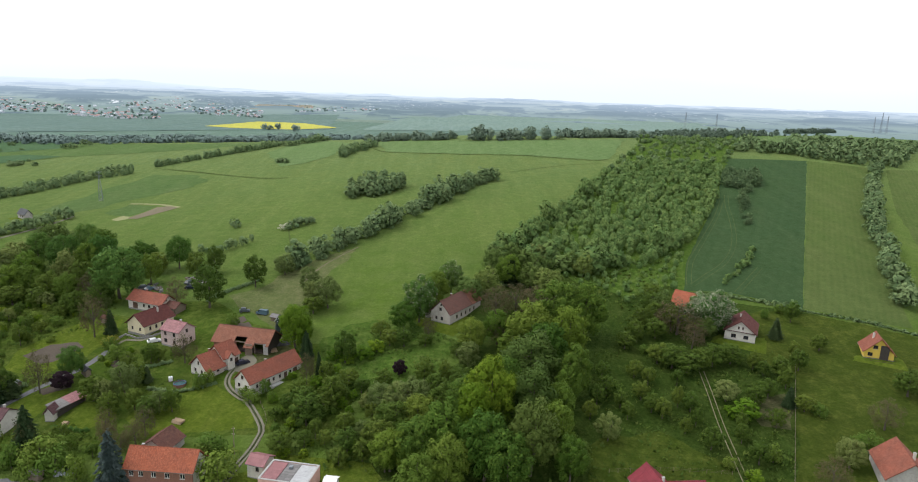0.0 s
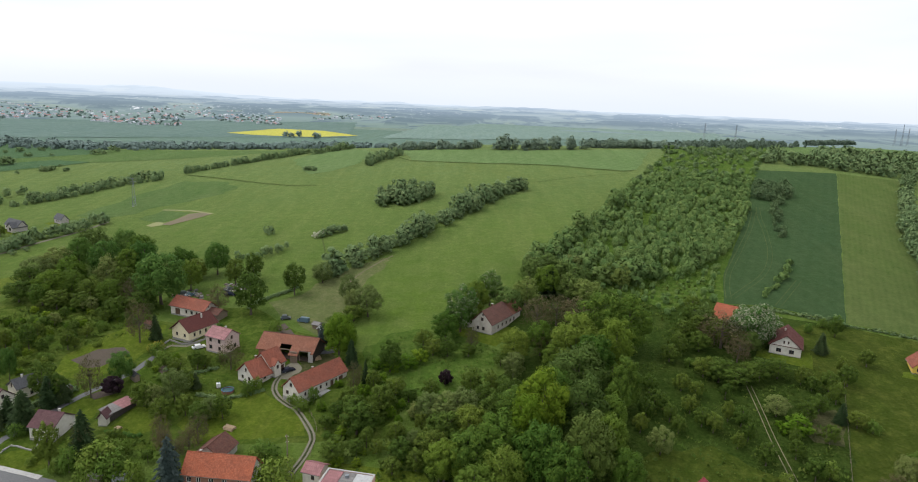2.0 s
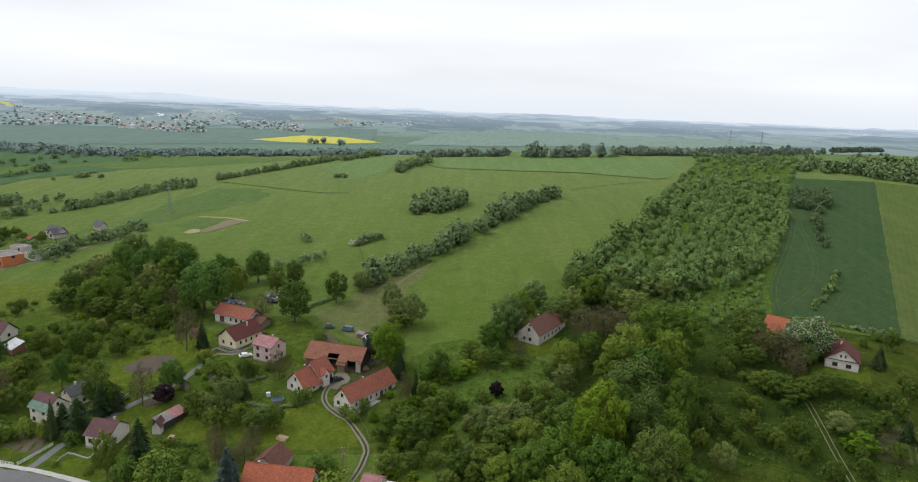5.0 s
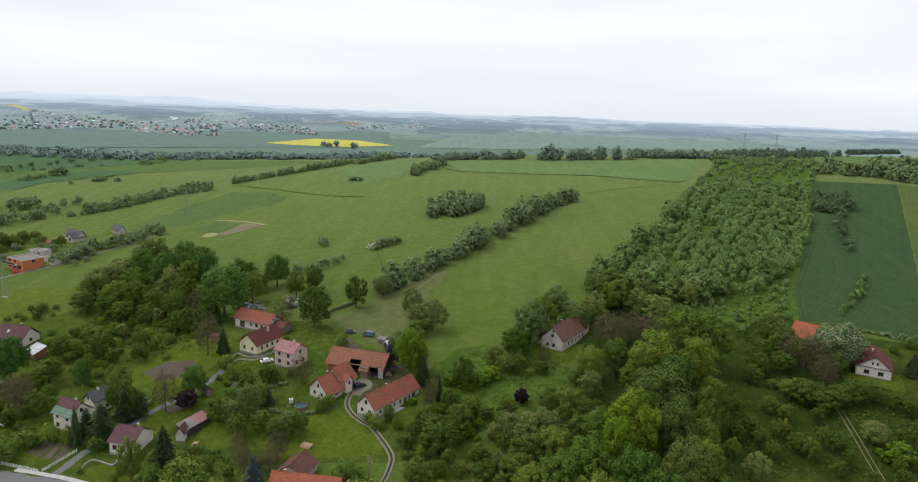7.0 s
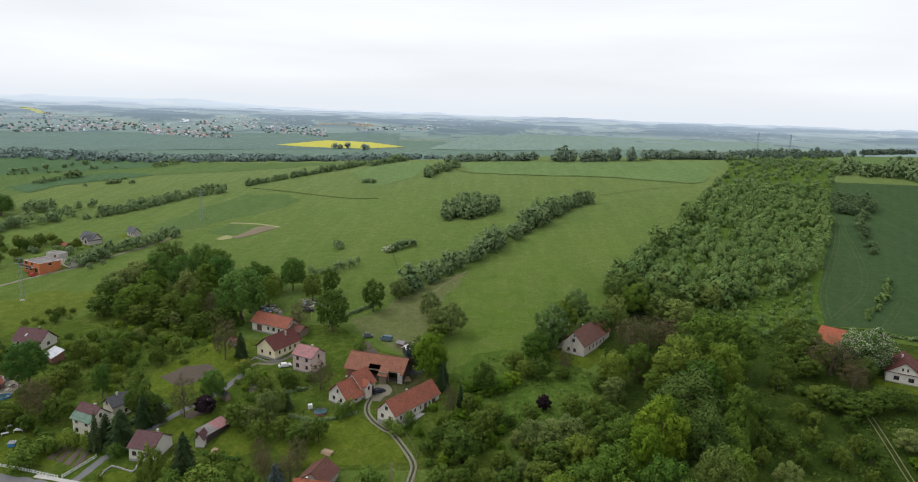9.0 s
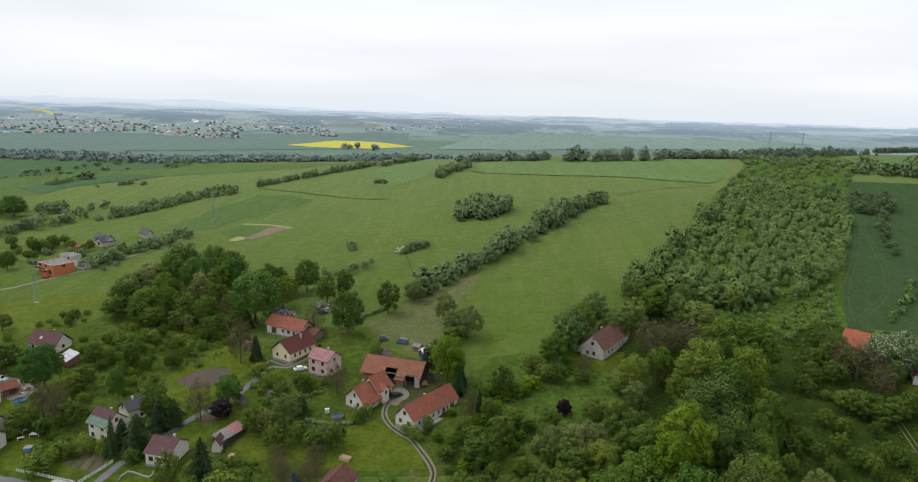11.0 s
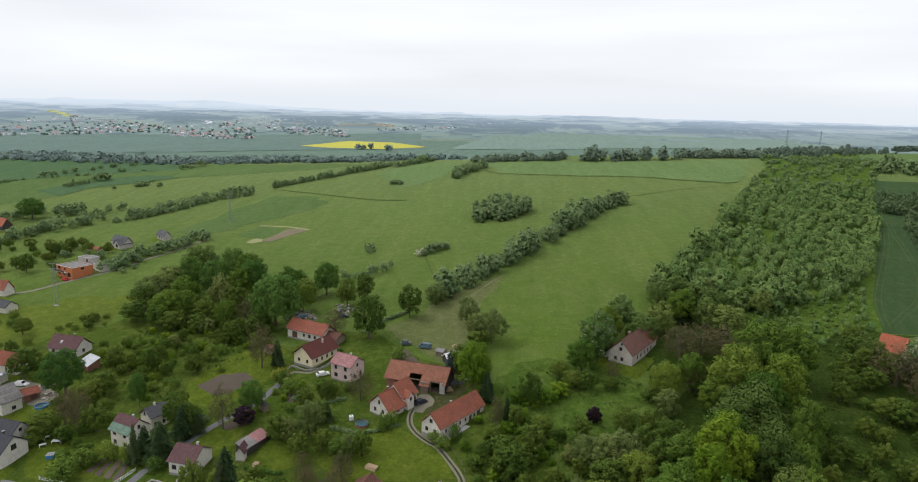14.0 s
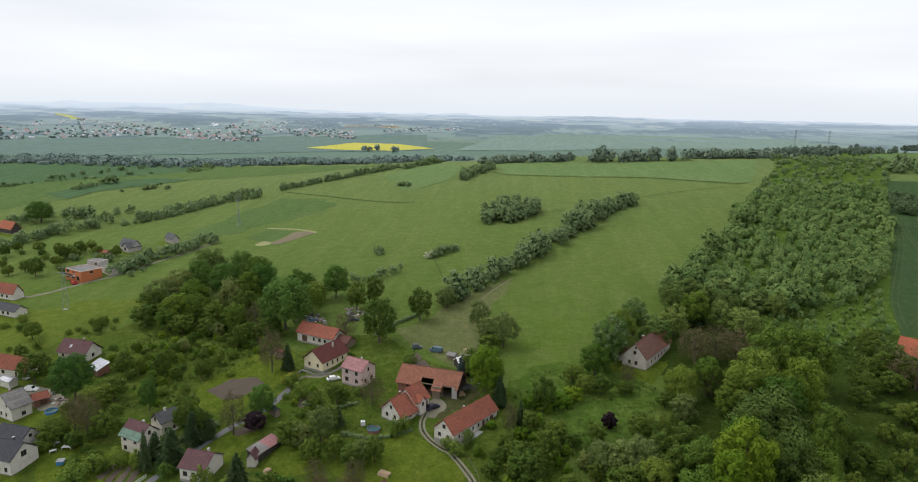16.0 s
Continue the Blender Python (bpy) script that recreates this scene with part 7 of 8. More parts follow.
house("grey_roof_house", "small pale house with a grey shingle roof", -137.9, 171.5, 63.0, 5.6, 5.0, 3.8, 5.8, "pale_render", "slate",
      wins={"l": [(0.6, 0.8, 1.0, 1.2), (-0.5, 3.6, 0.9, 1.3)], "f": [(-1.5, 0.8, 0.9, 1.2), (1.0, 0.8, 0.9, 1.2)]}, chimneys=((0.0, 0.0),), stack="white")
d_at = (-167.5, 152.9, -8.6, 13.3, 2.9)
house("dark_roof_house", "modern white house with an anthracite tiled roof", d_at[0] - 5.4, d_at[1], d_at[2], 13.0, 8.0, 4.2, 7.2, "white", "dark_roof",
      wins={"f": row(5, 12, 0.7, 1.1, 1.3), "r": [(0.0, 3.4, 1.6, 1.6)]}, chimneys=((0.2, 0.2),), shift=1.5, stack="dark_wood", over=0.5)
house("dark_roof_wing", "rear wing of the white house under dark tiles", d_at[0] - 7.0, d_at[1] + 8.2, d_at[2], 9.0, 6.0, 4.4, 6.6, "white", "dark_roof",
      wins={"r": [(0.0, 4.0, 1.0, 1.0)]}, chimneys=(), over=0.5)
house("white_gable_house", "old white house with a pale grey roof", -189.0, 176.6, 69.0, 5.7, 8.7, 4.0, 7.4, "white", "felt",
      wins={"l": [(-1.2, 0.8, 1.0, 1.2), (1.4, 0.8, 1.0, 1.2), (2.0, 3.8, 0.9, 1.2)], "f": [(0.5, 0.8, 1.2, 1.2)]}, chimneys=((0.0, 0.2),))
house("lean_to", "low porch with a red tiled roof and posts", -185.6, 183.0, 51.4, 3.9, 4.2, 2.2, 3.4, "brick_wall", "tile_red", chimneys=(), plinth=None, category="shed",
      doors={"f": [(0.5, 0.0, 1.8, 1.9)]})
house("red_roof_barn", "long white barn with an old red roof", -207.7, 198.5, -8.9, 13.6, 4.7, 3.0, 6.6, "white", "tile_red", wins={"f": [(-3.0, 1.0, 1.4, 1.2), (2.5, 1.0, 1.0, 1.2)]}, chimneys=(), shift=1.2, category="barn")
house("small_garage", "small white garage with a pale roof", -204.4, 191.7, -18.9, 5.0, 2.7, 2.4, 3.0, "white", "tin", chimneys=(), shift=0.8, category="garage")
maroon = house("meadow_house", "white house with a plum-brown roof at the meadow edge", -194.0, 212.8, -9.0, 11.4, 7.4, 2.9, 6.2, "white", "tile_plum",
               wins={"f": row(3, 11, 1.0, 1.1, 1.3), "r": [(0.0, 1.0, 1.2, 1.2)]}, chimneys=((0.1, 0.3),), over=0.6)
skylight(maroon, 1.5, 2.6, 6.2, 3.7, 2.9)
mono_shed("tin_shed", "garden shed with a pale tin lean-to roof", -179.5, 202.2, -28.2, 6.1, 4.0, 2.0, 3.6, "brick_wall", ((-0.5, 0.5, "tin"),))
# the modern houses beside the meadow road


def flat_house(name, label, x, y, yaw, ln, w, h, wall, wins, category="house"):
    ob = thing(name, at(x, y, yaw), label, category)
    hl, hw = ln / 2, w / 2
    for key, o, u, inw, lim in (("f", (0, -hw, 0), (1, 0, 0), (0, 1, 0), hl), ("b", (0, hw, 0), (-1, 0, 0), (0, -1, 0), hl), ("l", (-hl, 0, 0), (0, -1, 0), (1, 0, 0), hw - 0.35), ("r", (hl, 0, 0), (0, 1, 0), (-1, 0, 0), hw - 0.35)):
        panel("wall", [(-lim, -1.5), (lim, -1.5), (lim, h), (-lim, h)], wins.get(key, []), o, u, inw, 0.34, M[wall], ob)
        for a in wins.get(key, []):
            window(*a, o, u, inw, ob, M["frame_brown"])
    part("roof", box(-hl + 0.36, -hw + 0.36, h - 0.35, hl - 0.36, hw - 0.36, h - 0.15), M["felt"], ob)
    bm = bmesh.new()
    for x0, y0, x1, y1 in ((-hl - 0.05, -hw - 0.05, hl + 0.05, -hw + 0.38), (-hl - 0.05, hw - 0.38, hl + 0.05, hw + 0.05), (-hl - 0.05, -hw + 0.38, -hl + 0.38, hw - 0.38), (hl - 0.38, -hw + 0.38, hl + 0.05, hw - 0.38)):
        box(x0, y0, h + 0.002, x1, y1, h + 0.08, bm)
    part("coping", bm, M["concrete"], ob)
    return ob


orange_at = (-250.0, 292.4, -24.4, 13.4, 9.9)
orange_house = flat_house("orange_house", "modern flat-roofed house clad in orange brick", *orange_at, 5.0, "orange_wall", {"f": [(-4.2, 0.8, 2.0, 1.4), (-0.5, 0.8, 2.0, 1.4), (3.8, 0.4, 2.4, 2.0), (-4.2, 3.4, 2.4, 1.4), (0.5, 3.4, 1.4, 1.2)], "r": [(0, 3.4, 1.6, 1.2)]})
part("balcony", box(-orange_at[3] / 2, -orange_at[4] / 2 - 1.6, 2.4, orange_at[3] * 0.2, -orange_at[4] / 2 - 0.003, 2.6), M["concrete"], orange_house, "pale concrete balcony")
part("balcony_rail", box(-orange_at[3] / 2, -orange_at[4] / 2 - 1.6, 2.6, orange_at[3] * 0.2, -orange_at[4] / 2 - 1.5, 3.4), M["dark_wood"], orange_house)
flat_house("grey_block", "pale grey flat-roofed annex", -251.4, 304.9, -12.3, 8.3, 5.0, 5.0, "grey_render", {"f": [(1.5, 3.0, 1.2, 1.2)]})
flat_house("white_garage", "white flat-roofed garage by the road", -242.1, 300.2, -34.5, 10.6, 4.0, 2.7, "white", {"f": [(0, 0.6, 1.2, 1.0)]}, "garage")
grey_at = (-256.5, 337.5, -29.8, 13.3, 5.0)
house("bungalow_wing", "front gable of the grey-roofed bungalow", grey_at[0] + 3.2, grey_at[1] - 1.6, grey_at[2] + 90, 7.0, 6.0, 2.6, 5.0, "grey_render", "slate", wins={"l": [(0, 0.7, 2.0, 1.8)]}, chimneys=(), pad=0)
house("garden_hut", "red-roofed garden hut beside the hedges", -262.3, 326.2, -26.6, 6.9, 3.6, 2.2, 3.4, "wood", "tile_red", chimneys=(), plinth=None, category="shed")
house("grey_bungalow", "grey-roofed pale bungalow by the meadow", *grey_at, 2.8, 5.6, "grey_render", "slate", wins={"f": row(3, 10, 0.8, 1.4, 1.3)}, chimneys=(), shift=1.5)
house("road_house", "small grey-roofed house behind bushes", -239.3, 350.8, -34.4, 8.5, 3.9, 2.6, 5.0, "grey_render", "slate", wins={"f": row(2, 5, 0.8, 1.2, 1.2)}, chimneys=(), shift=1.0)
house("far_red_house", "dark wooden house with an orange-red roof", -360.4, 373.4, -21.6, 14.3, 5.8, 3.0, 7.0, "dark_wood", "tile_orange", chimneys=(), shift=2.0)
house("edge_house", "white house with a red roof behind garden trees", -267.5, 265.3, -13.2, 10.9, 4.8, 3.0, 6.6, "white", "tile_red", wins={"f": row(2, 6, 0.9, 1.2, 1.2)}, chimneys=(), shift=1.5)
house("edge_bungalow", "white bungalow with a black roof behind a hedge", -251.4, 247.4, -16.2, 11.7, 5.2, 2.6, 4.6, "white", "dark_roof", wins={"f": row(2, 6, 0.7, 1.4, 1.3)}, chimneys=(), shift=1.5)
# the old house by the gully
ruin_at = (2.1, 219.7, 58.9, 21.6, 7.8)
house("abandoned_house", "abandoned farmhouse with peeling plaster and red tiles", *ruin_at, 3.7, 7.7, "ruin_wall", "tile_old",
      wins={"l": [(0.6, 0.9, 1.0, 1.3), (-1.6, 0.9, 0.9, 1.2), (0.0, 4.2, 1.0, 1.2), (0.2, 6.0, 0.6, 0.8)], "f": row(5, 15, 0.9, 1.0, 1.3)}, doors={}, chimneys=((-0.12, 0.2),), over=0.45)
rn_c, rn_s = math.cos(radians(ruin_at[2])), math.sin(radians(ruin_at[2]))
fresh = thing("roof_patch", at(ruin_at[0], ruin_at[1], ruin_at[2]), "newer red tiles over the front of the old roof", "roof patch")
roof_slab("tiles", -ruin_at[3] / 2 - 0.48, -ruin_at[3] / 2 + 6.6, 0.0, math.hypot(ruin_at[4] / 2, 4.0) + 0.5, slope_matrix(7.80, ruin_at[4] / 2, 4.0, -1), M["tile_barn"], fresh, 0.16)
house("side_shed", "crumbling plastered lean-to beside the old house", ruin_at[0] - rn_c * 5.5 - rn_s * 6.0, ruin_at[1] - rn_s * 5.5 + rn_c * 6.0, ruin_at[2], 5.0, 4.5, 2.4, 3.4, "ruin_wall", "tile_rust", chimneys=(), category="shed")
# houses by the orchard
white_house = house("white_house", "white gabled house with a maroon tiled roof and dark windows", 98.9, 205.2, 62.7, 12.5, 9.4, 3.1, 6.7, "white", "tile_maroon",
      wins={"l": [(-1.9, 0.8, 1.5, 1.3), (1.9, 0.8, 1.5, 1.3), (-0.6, 3.9, 0.5, 1.0), (0.7, 3.9, 0.5, 1.0)], "f": row(3, 8, 0.9, 1.0, 1.3)}, chimneys=((0.05, 0.15),), over=0.5, stack="white")
part("cornice", box(-6.6, -4.9, 3.02, -6.253, 4.9, 3.14, bevel=0.02), M["tile_maroon"], white_house)
house("orange_roof_barn", "barn with a bright orange-red tiled roof behind trees", 84.6, 222.3, -40.0, 7.0, 9.7, 3.0, 7.0, "white", "tile_orange", chimneys=(), shift=1.5, category="barn")
yellow = house("yellow_house", "yellow house with a steep red roof and dark balcony", 137.8, 193.4, 68.4, 7.6, 8.2, 2.3, 6.6, "yellow", "tile_red",
               wins={"l": [(-2.4, 0.7, 1.4, 1.2), (-1.2, 3.2, 1.3, 1.2)], "f": row(2, 6, 0.7, 1.0, 1.2)}, chimneys=((0.1, 0.3),), over=0.6, stack="white")
part("balcony_wall", box(-4.05, -2.6, 0.0, -3.803, -0.2, 4.6), M["dark_wood"], yellow)
part("terrace", box(-5.8, -4.1, -1.4, -3.85, 4.1, -0.1), M["dark_wood"], yellow)
part("terrace_rail", box(-5.8, -4.1, 0.75, -5.7, 4.1, 0.85), M["dark_wood"], yellow)
# houses at the near edge
house("orange_roof_house", "two-storey brick and plaster house with orange tiles", -65.2, 134.4, -4.0, 16.0, 7.0, 4.6, 8.1, "brick_wall", "tile_orange", paint="frame_white", gable="white",
      wins={"f": [(-6.5, 2.6, 1.1, 1.3), (-4.2, 2.6, 1.1, 1.3), (-1.2, 2.6, 1.2, 1.3), (2.0, 2.6, 1.2, 1.3), (5.6, 2.6, 1.2, 1.3)], "r": [(0.0, 4.6, 1.0, 1.2)]}, chimneys=((-0.33, 0.1),), over=0.4, stack="brick_wall")
house("red_roof_shed", "shed with an old rusty-red tiled roof", -70.6, 144.6, 78.0, 7.2, 7.0, 2.6, 4.9, "grey_render", "tile_rust", chimneys=(), category="shed")
p_at = (-35.5, 130.8, -9.8, 11.0, 4.4)
flat = flat_house("flat_roof_house", "salmon flat-roofed house with a white roof sheet", p_at[0], p_at[1], p_at[2], 11.5, 8.0, 4.6, "salmon", {"f": row(3, 9, 2.4, 1.2, 1.2)})
part("roof_sheet", box(1.6, -3.4, 4.46, 5.3, 3.4, 4.56, bevel=0.02), M["pale_sheet"], flat, "white roofing sheet")
part("roof_felt", box(-1.5, -3.4, 4.46, 1.4, 3.4, 4.54, bevel=0.02), M["felt"], flat, "grey roofing felt")
part("red_roof", box(-5.3, -3.4, 4.46, -1.7, 3.4, 4.60, bevel=0.02), M["tile_pink"], flat, "faded red roof part")
part("vent_box", box(-0.6, 1.0, 4.57, 0.2, 1.8, 5.2, bevel=0.03), M["steel"], flat)
house("narrow_house", "narrow white outbuilding with a red and white lean-to roof", -44.1, 135.2, -16.1, 4.2, 4.6, 3.6, 4.8, "white", "tile_pink", wins={"f": [(0.5, 1.8, 0.9, 1.2)]}, chimneys=(), shift=1.2, category="outbuilding")
house("corner_house", "house with a large weathered red tiled roof", 108.0, 135.6, 72.2, 12.6, 9.9, 3.2, 7.8, "grey_render", "tile_red", wins={"l": row(2, 6, 1.0, 1.2, 1.2)}, chimneys=((-0.1, -0.3),), stack="white")
house("crimson_roof_house", "house under a crimson sheet-metal roof", 47.0, 127.5, 99.3, 9.0, 7.8, 3.5, 6.9, "white", "tile_crimson", chimneys=((-0.2, -0.2),), stack="white")
house("crimson_annex", "low annex under a crimson sheet roof", 54.5, 128.6, 5.0, 8.0, 5.0, 2.8, 4.4, "white", "tile_crimson", chimneys=())


# ---- cars ----
def car(label, x, y, yaw, paint, ln=4.3, w=1.75, h=1.45, van=False):
    ob = thing("van" if van else "car", at(x, y, yaw), label, "van" if van else "car")
    hw = w / 2
    if van:
        prof = [(-ln / 2, 0.35), (-ln / 2, h * 0.98), (ln * 0.22, h), (ln * 0.36, h * 0.62), (ln / 2, h * 0.52), (ln / 2, 0.35)]
        glass = [(ln * 0.0, h * 0.62), (ln * 0.0, h * 0.92), (ln * 0.215, h * 0.93), (ln * 0.33, h * 0.62)]
    else:
        prof = [(-ln / 2, 0.3), (-ln / 2, 0.85), (-ln * 0.42, 0.95), (-ln * 0.3, h), (ln * 0.1, h), (ln * 0.26, 0.95), (ln * 0.47, 0.78), (ln / 2, 0.3)]
        glass = [(-ln * 0.37, 0.97), (-ln * 0.285, h - 0.08), (ln * 0.09, h - 0.08), (ln * 0.215, 0.97)]

    def slab(pr, half, taper):
        bm = bmesh.new()
        sides = []
        for s in (-1, 1):
            sides.append([bm.verts.new((px, s * (half - (taper if pz > 0.96 else 0)), pz)) for px, pz in pr])
        bm.faces.new(sides[0])
        bm.faces.new(sides[1][::-1])
        for i in range(len(pr)):
            j = (i + 1) % len(pr)
            bm.faces.new((sides[0][j], sides[0][i], sides[1][i], sides[1][j]))
        bmesh.ops.recalc_face_normals(bm, faces=bm.faces[:])
        return bm
    bm = slab(prof, hw, 0.12)
    bmesh.ops.bevel(bm, geom=bm.edges[:], offset=0.05, segments=2, affect="EDGES")
    part("body", bm, paint, ob)
    part("side_windows", slab(glass, hw + 0.012, 0.12), M["car_glass"], ob)
    if not van:
        for nm, pr in (("rear_window", ((-ln * 0.405, 0.97), (-ln * 0.31, h - 0.07))), ("windscreen", ((ln * 0.245, 0.97), (ln * 0.115, h - 0.07)))):
            bm = bmesh.new()
            vs = [bm.verts.new((px + (0.03 if px > 0 else -0.03), s * (hw - 0.2), pz + 0.03)) for (px, pz) in pr for s in (-1, 1)]
            bm.faces.new((vs[0], vs[1], vs[3], vs[2]))
            part(nm, bm, M["car_glass"], ob)
    for sx in (-0.31, 0.31):
        for sy in (-1, 1):
            wh = part("wheel", tube((sx * ln, sy * (hw - 0.18), 0.31), (sx * ln, sy * (hw + 0.01), 0.31), 0.31, 0.31, 14), M["rubber"], ob)
            part("rim", tube((sx * ln, sy * (hw + 0.012), 0.31), (sx * ln, sy * (hw + 0.03), 0.31), 0.19, 0.17, 10), M["steel"], wh)
    return ob




(cx, cy), = [(-64.0, 185.8)]
car("dark navy car parked in the farmyard", cx, cy, 40, M["car_navy"])
(cx, cy), = [(-75.2, 222.7)]
car("old grey off-road car standing in the meadow", cx, cy, 15, M["car_grey"], 3.7, 1.7, 1.7)
(cx, cy), = [(-68.1, 220.4)]
car("blue-grey delivery van standing in the meadow", cx, cy, 165, M["car_teal"], 4.3, 1.8, 1.95, True)
(cx, cy), = [(-98.1, 200.4)]
car("white car parked beside the pink house", cx, cy, 35, M["car_white"])
(cx, cy), = [(-194.4, 189.9)]
car("white car parked in front of the white house", cx, cy, 5, M["car_white"], 4.5, 1.8, 1.6)
(cx, cy), = [(-249.5, 284.4)]
car("red car parked in front of the orange house", cx, cy, 150, M["car_red"])
for (cx, cy), a, pt in zip([(-122.9, 246.0), (-119.8, 243.9), (-103.8, 244.7), (-106.7, 250.1)], (20, 60, 10, 80), ("car_grey", "car_teal", "car_navy", "car_grey")):
    car("old scrapped car among the junk behind the house", cx, cy, a, M[pt])["group"] = "scrap cars"

# ---- pools, tank and garden things ----


def pool(label, x, y, r, h, wall):
    ob = thing("pool", at(x, y), label, "pool")
    bm = bmesh.new()
    n = 28
    rings = []
    for rad, z in ((r, -0.5), (r, h), (r - 0.08, h), (r - 0.08, h - 0.25)):
        rings.append([bm.verts.new((rad * math.cos(6.2832 * i / n), rad * math.sin(6.2832 * i / n), z)) for i in range(n)])
    for a, b in zip(rings, rings[1:]):
        for i in range(n):
            bm.faces.new((a[i], a[(i + 1) % n], b[(i + 1) % n], b[i]))
    part("pool_wall", bm, wall, ob)
    bm = bmesh.new()
    bm.faces.new([bm.verts.new(((r - 0.08) * math.cos(6.2832 * i / n), (r - 0.08) * math.sin(6.2832 * i / n), h - 0.22)) for i in range(n)])
    part("water", bm, M["pool_water"], ob, "greenish blue pool water")
    bm = bmesh.new()
    for i in range(n):
        a0, a1 = 6.2832 * i / n, 6.2832 * (i + 1) / n
        tube((r * math.cos(a0), r * math.sin(a0), h + 0.03), (r * math.cos(a1), r * math.sin(a1), h + 0.03), 0.06, 0.06, 5, bm)
    part("rim", bm, M["blue"], ob)
    return ob


(cx, cy), = [(-78.7, 174.1)]
pool("round garden pool with a reddish wall and blue rim", cx, cy, 1.75, 0.8, M["brick_wall"])
(cx, cy), = [(-178.3, 178.3)]
pool("round blue inflatable pool on the lawn", cx, cy, 1.8, 0.6, M["blue"])
(cx, cy), = [(-82.3, 176.3)]
ob = thing("water_tank", at(cx, cy, 30), "white plastic water tank in a steel cage on a pallet", "tank")
part("tank", box(-0.55, -0.5, 0.18, 0.55, 0.5, 1.5, bevel=0.06), M["white_paint"], ob)
part("pallet", box(-0.6, -0.55, -0.3, 0.6, 0.55, 0.15), M["wood"], ob)
for i in range(5):
    part("cage_bar", box(-0.6 + 0.29 * i, -0.56, 0.18, -0.57 + 0.29 * i, -0.53, 1.5), M["steel"], ob)
part("lid", tube((0, 0, 1.5), (0, 0, 1.58), 0.18, 0.17, 12), M["blue"], ob)

(cx, cy), = [(-157.7, 155.3)]
ob = thing("blue_bin", at(cx, cy, 20), "blue square garden container with a pale lid", "container")
part("body", box(-0.9, -0.9, -0.3, 0.9, 0.9, 1.0, bevel=0.05), M["blue"], ob)
part("lid", box(-0.95, -0.95, 1.003, 0.95, 0.95, 1.1, bevel=0.03), M["tin"], ob)


def table(label, x, y, yaw, w, d):
    ob = thing("garden_table", at(x, y, yaw), label, "table")
    part("tabletop", box(-w / 2, -d / 2, 0.7, w / 2, d / 2, 0.78, bevel=0.02), M["white_paint"], ob)
    for sx in (-1, 1):
        for sy in (-1, 1):
            part("leg", box(sx * (w / 2 - 0.12) - 0.04, sy * (d / 2 - 0.12) - 0.04, -0.4, sx * (w / 2 - 0.12) + 0.04, sy * (d / 2 - 0.12) + 0.04, 0.7), M["white_paint"], ob)


for (cx, cy), a in zip([(-160.5, 161.6), (-163.3, 159.6), (-164.8, 162.9)], (10, 40, 70)):
    table("white garden table on the lawn", cx, cy, a, 2.6 if a == 10 else 1.7, 1.7 if a == 10 else 0.9)

# sheds and huts
house("garden_hut", "small grey-roofed garden hut beside the street", -109.6, 180.4, -40.1, 3.5, 1.5, 1.9, 2.6, "wood", "slate", chimneys=(), plinth=None, category="hut", over=0.25, base=-0.9)
house("white_hut", "small hut with a white sheet roof behind the barn", -58.5, 211.5, 38, 3.6, 3.2, 1.7, 2.9, "dark_wood", "white_paint", chimneys=(), plinth=None, category="hut", over=0.3, base=-0.9)
house("timber_store", "low wooden timber store behind the barn", -61.9, 215.7, -23.8, 2.7, 2.3, 1.6, 2.2, "wood", "felt", chimneys=(), plinth=None, category="hut", over=0.3, base=-0.9)
house("brown_hut", "brown wooden garden hut under trees", -121.6, 215.3, -23.9, 3.9, 2.1, 1.9, 2.6, "wood", "tile_rust", chimneys=(), plinth=None, category="hut", over=0.25, base=-0.9)
house("hedge_hut", "small garden hut with a pale roof behind the hedge", -126.2, 173.8, -28.2, 2.7, 1.2, 1.8, 2.4, "wood", "tin", chimneys=(), plinth=None, category="hut", over=0.25, base=-0.9)
house("white_store", "low white store with a flat white roof", -26.1, 131.0, -7.8, 2.8, 2.7, 2.4, 2.8, "white", "white_paint", chimneys=(), plinth=None, category="hut", over=0.2)
house("grey_store", "small grey-roofed garden store", -96.0, 134.7, -15.2, 3.1, 1.6, 1.9, 2.5, "wood", "felt", chimneys=(), plinth=None, category="hut", over=0.25, base=-0.9)


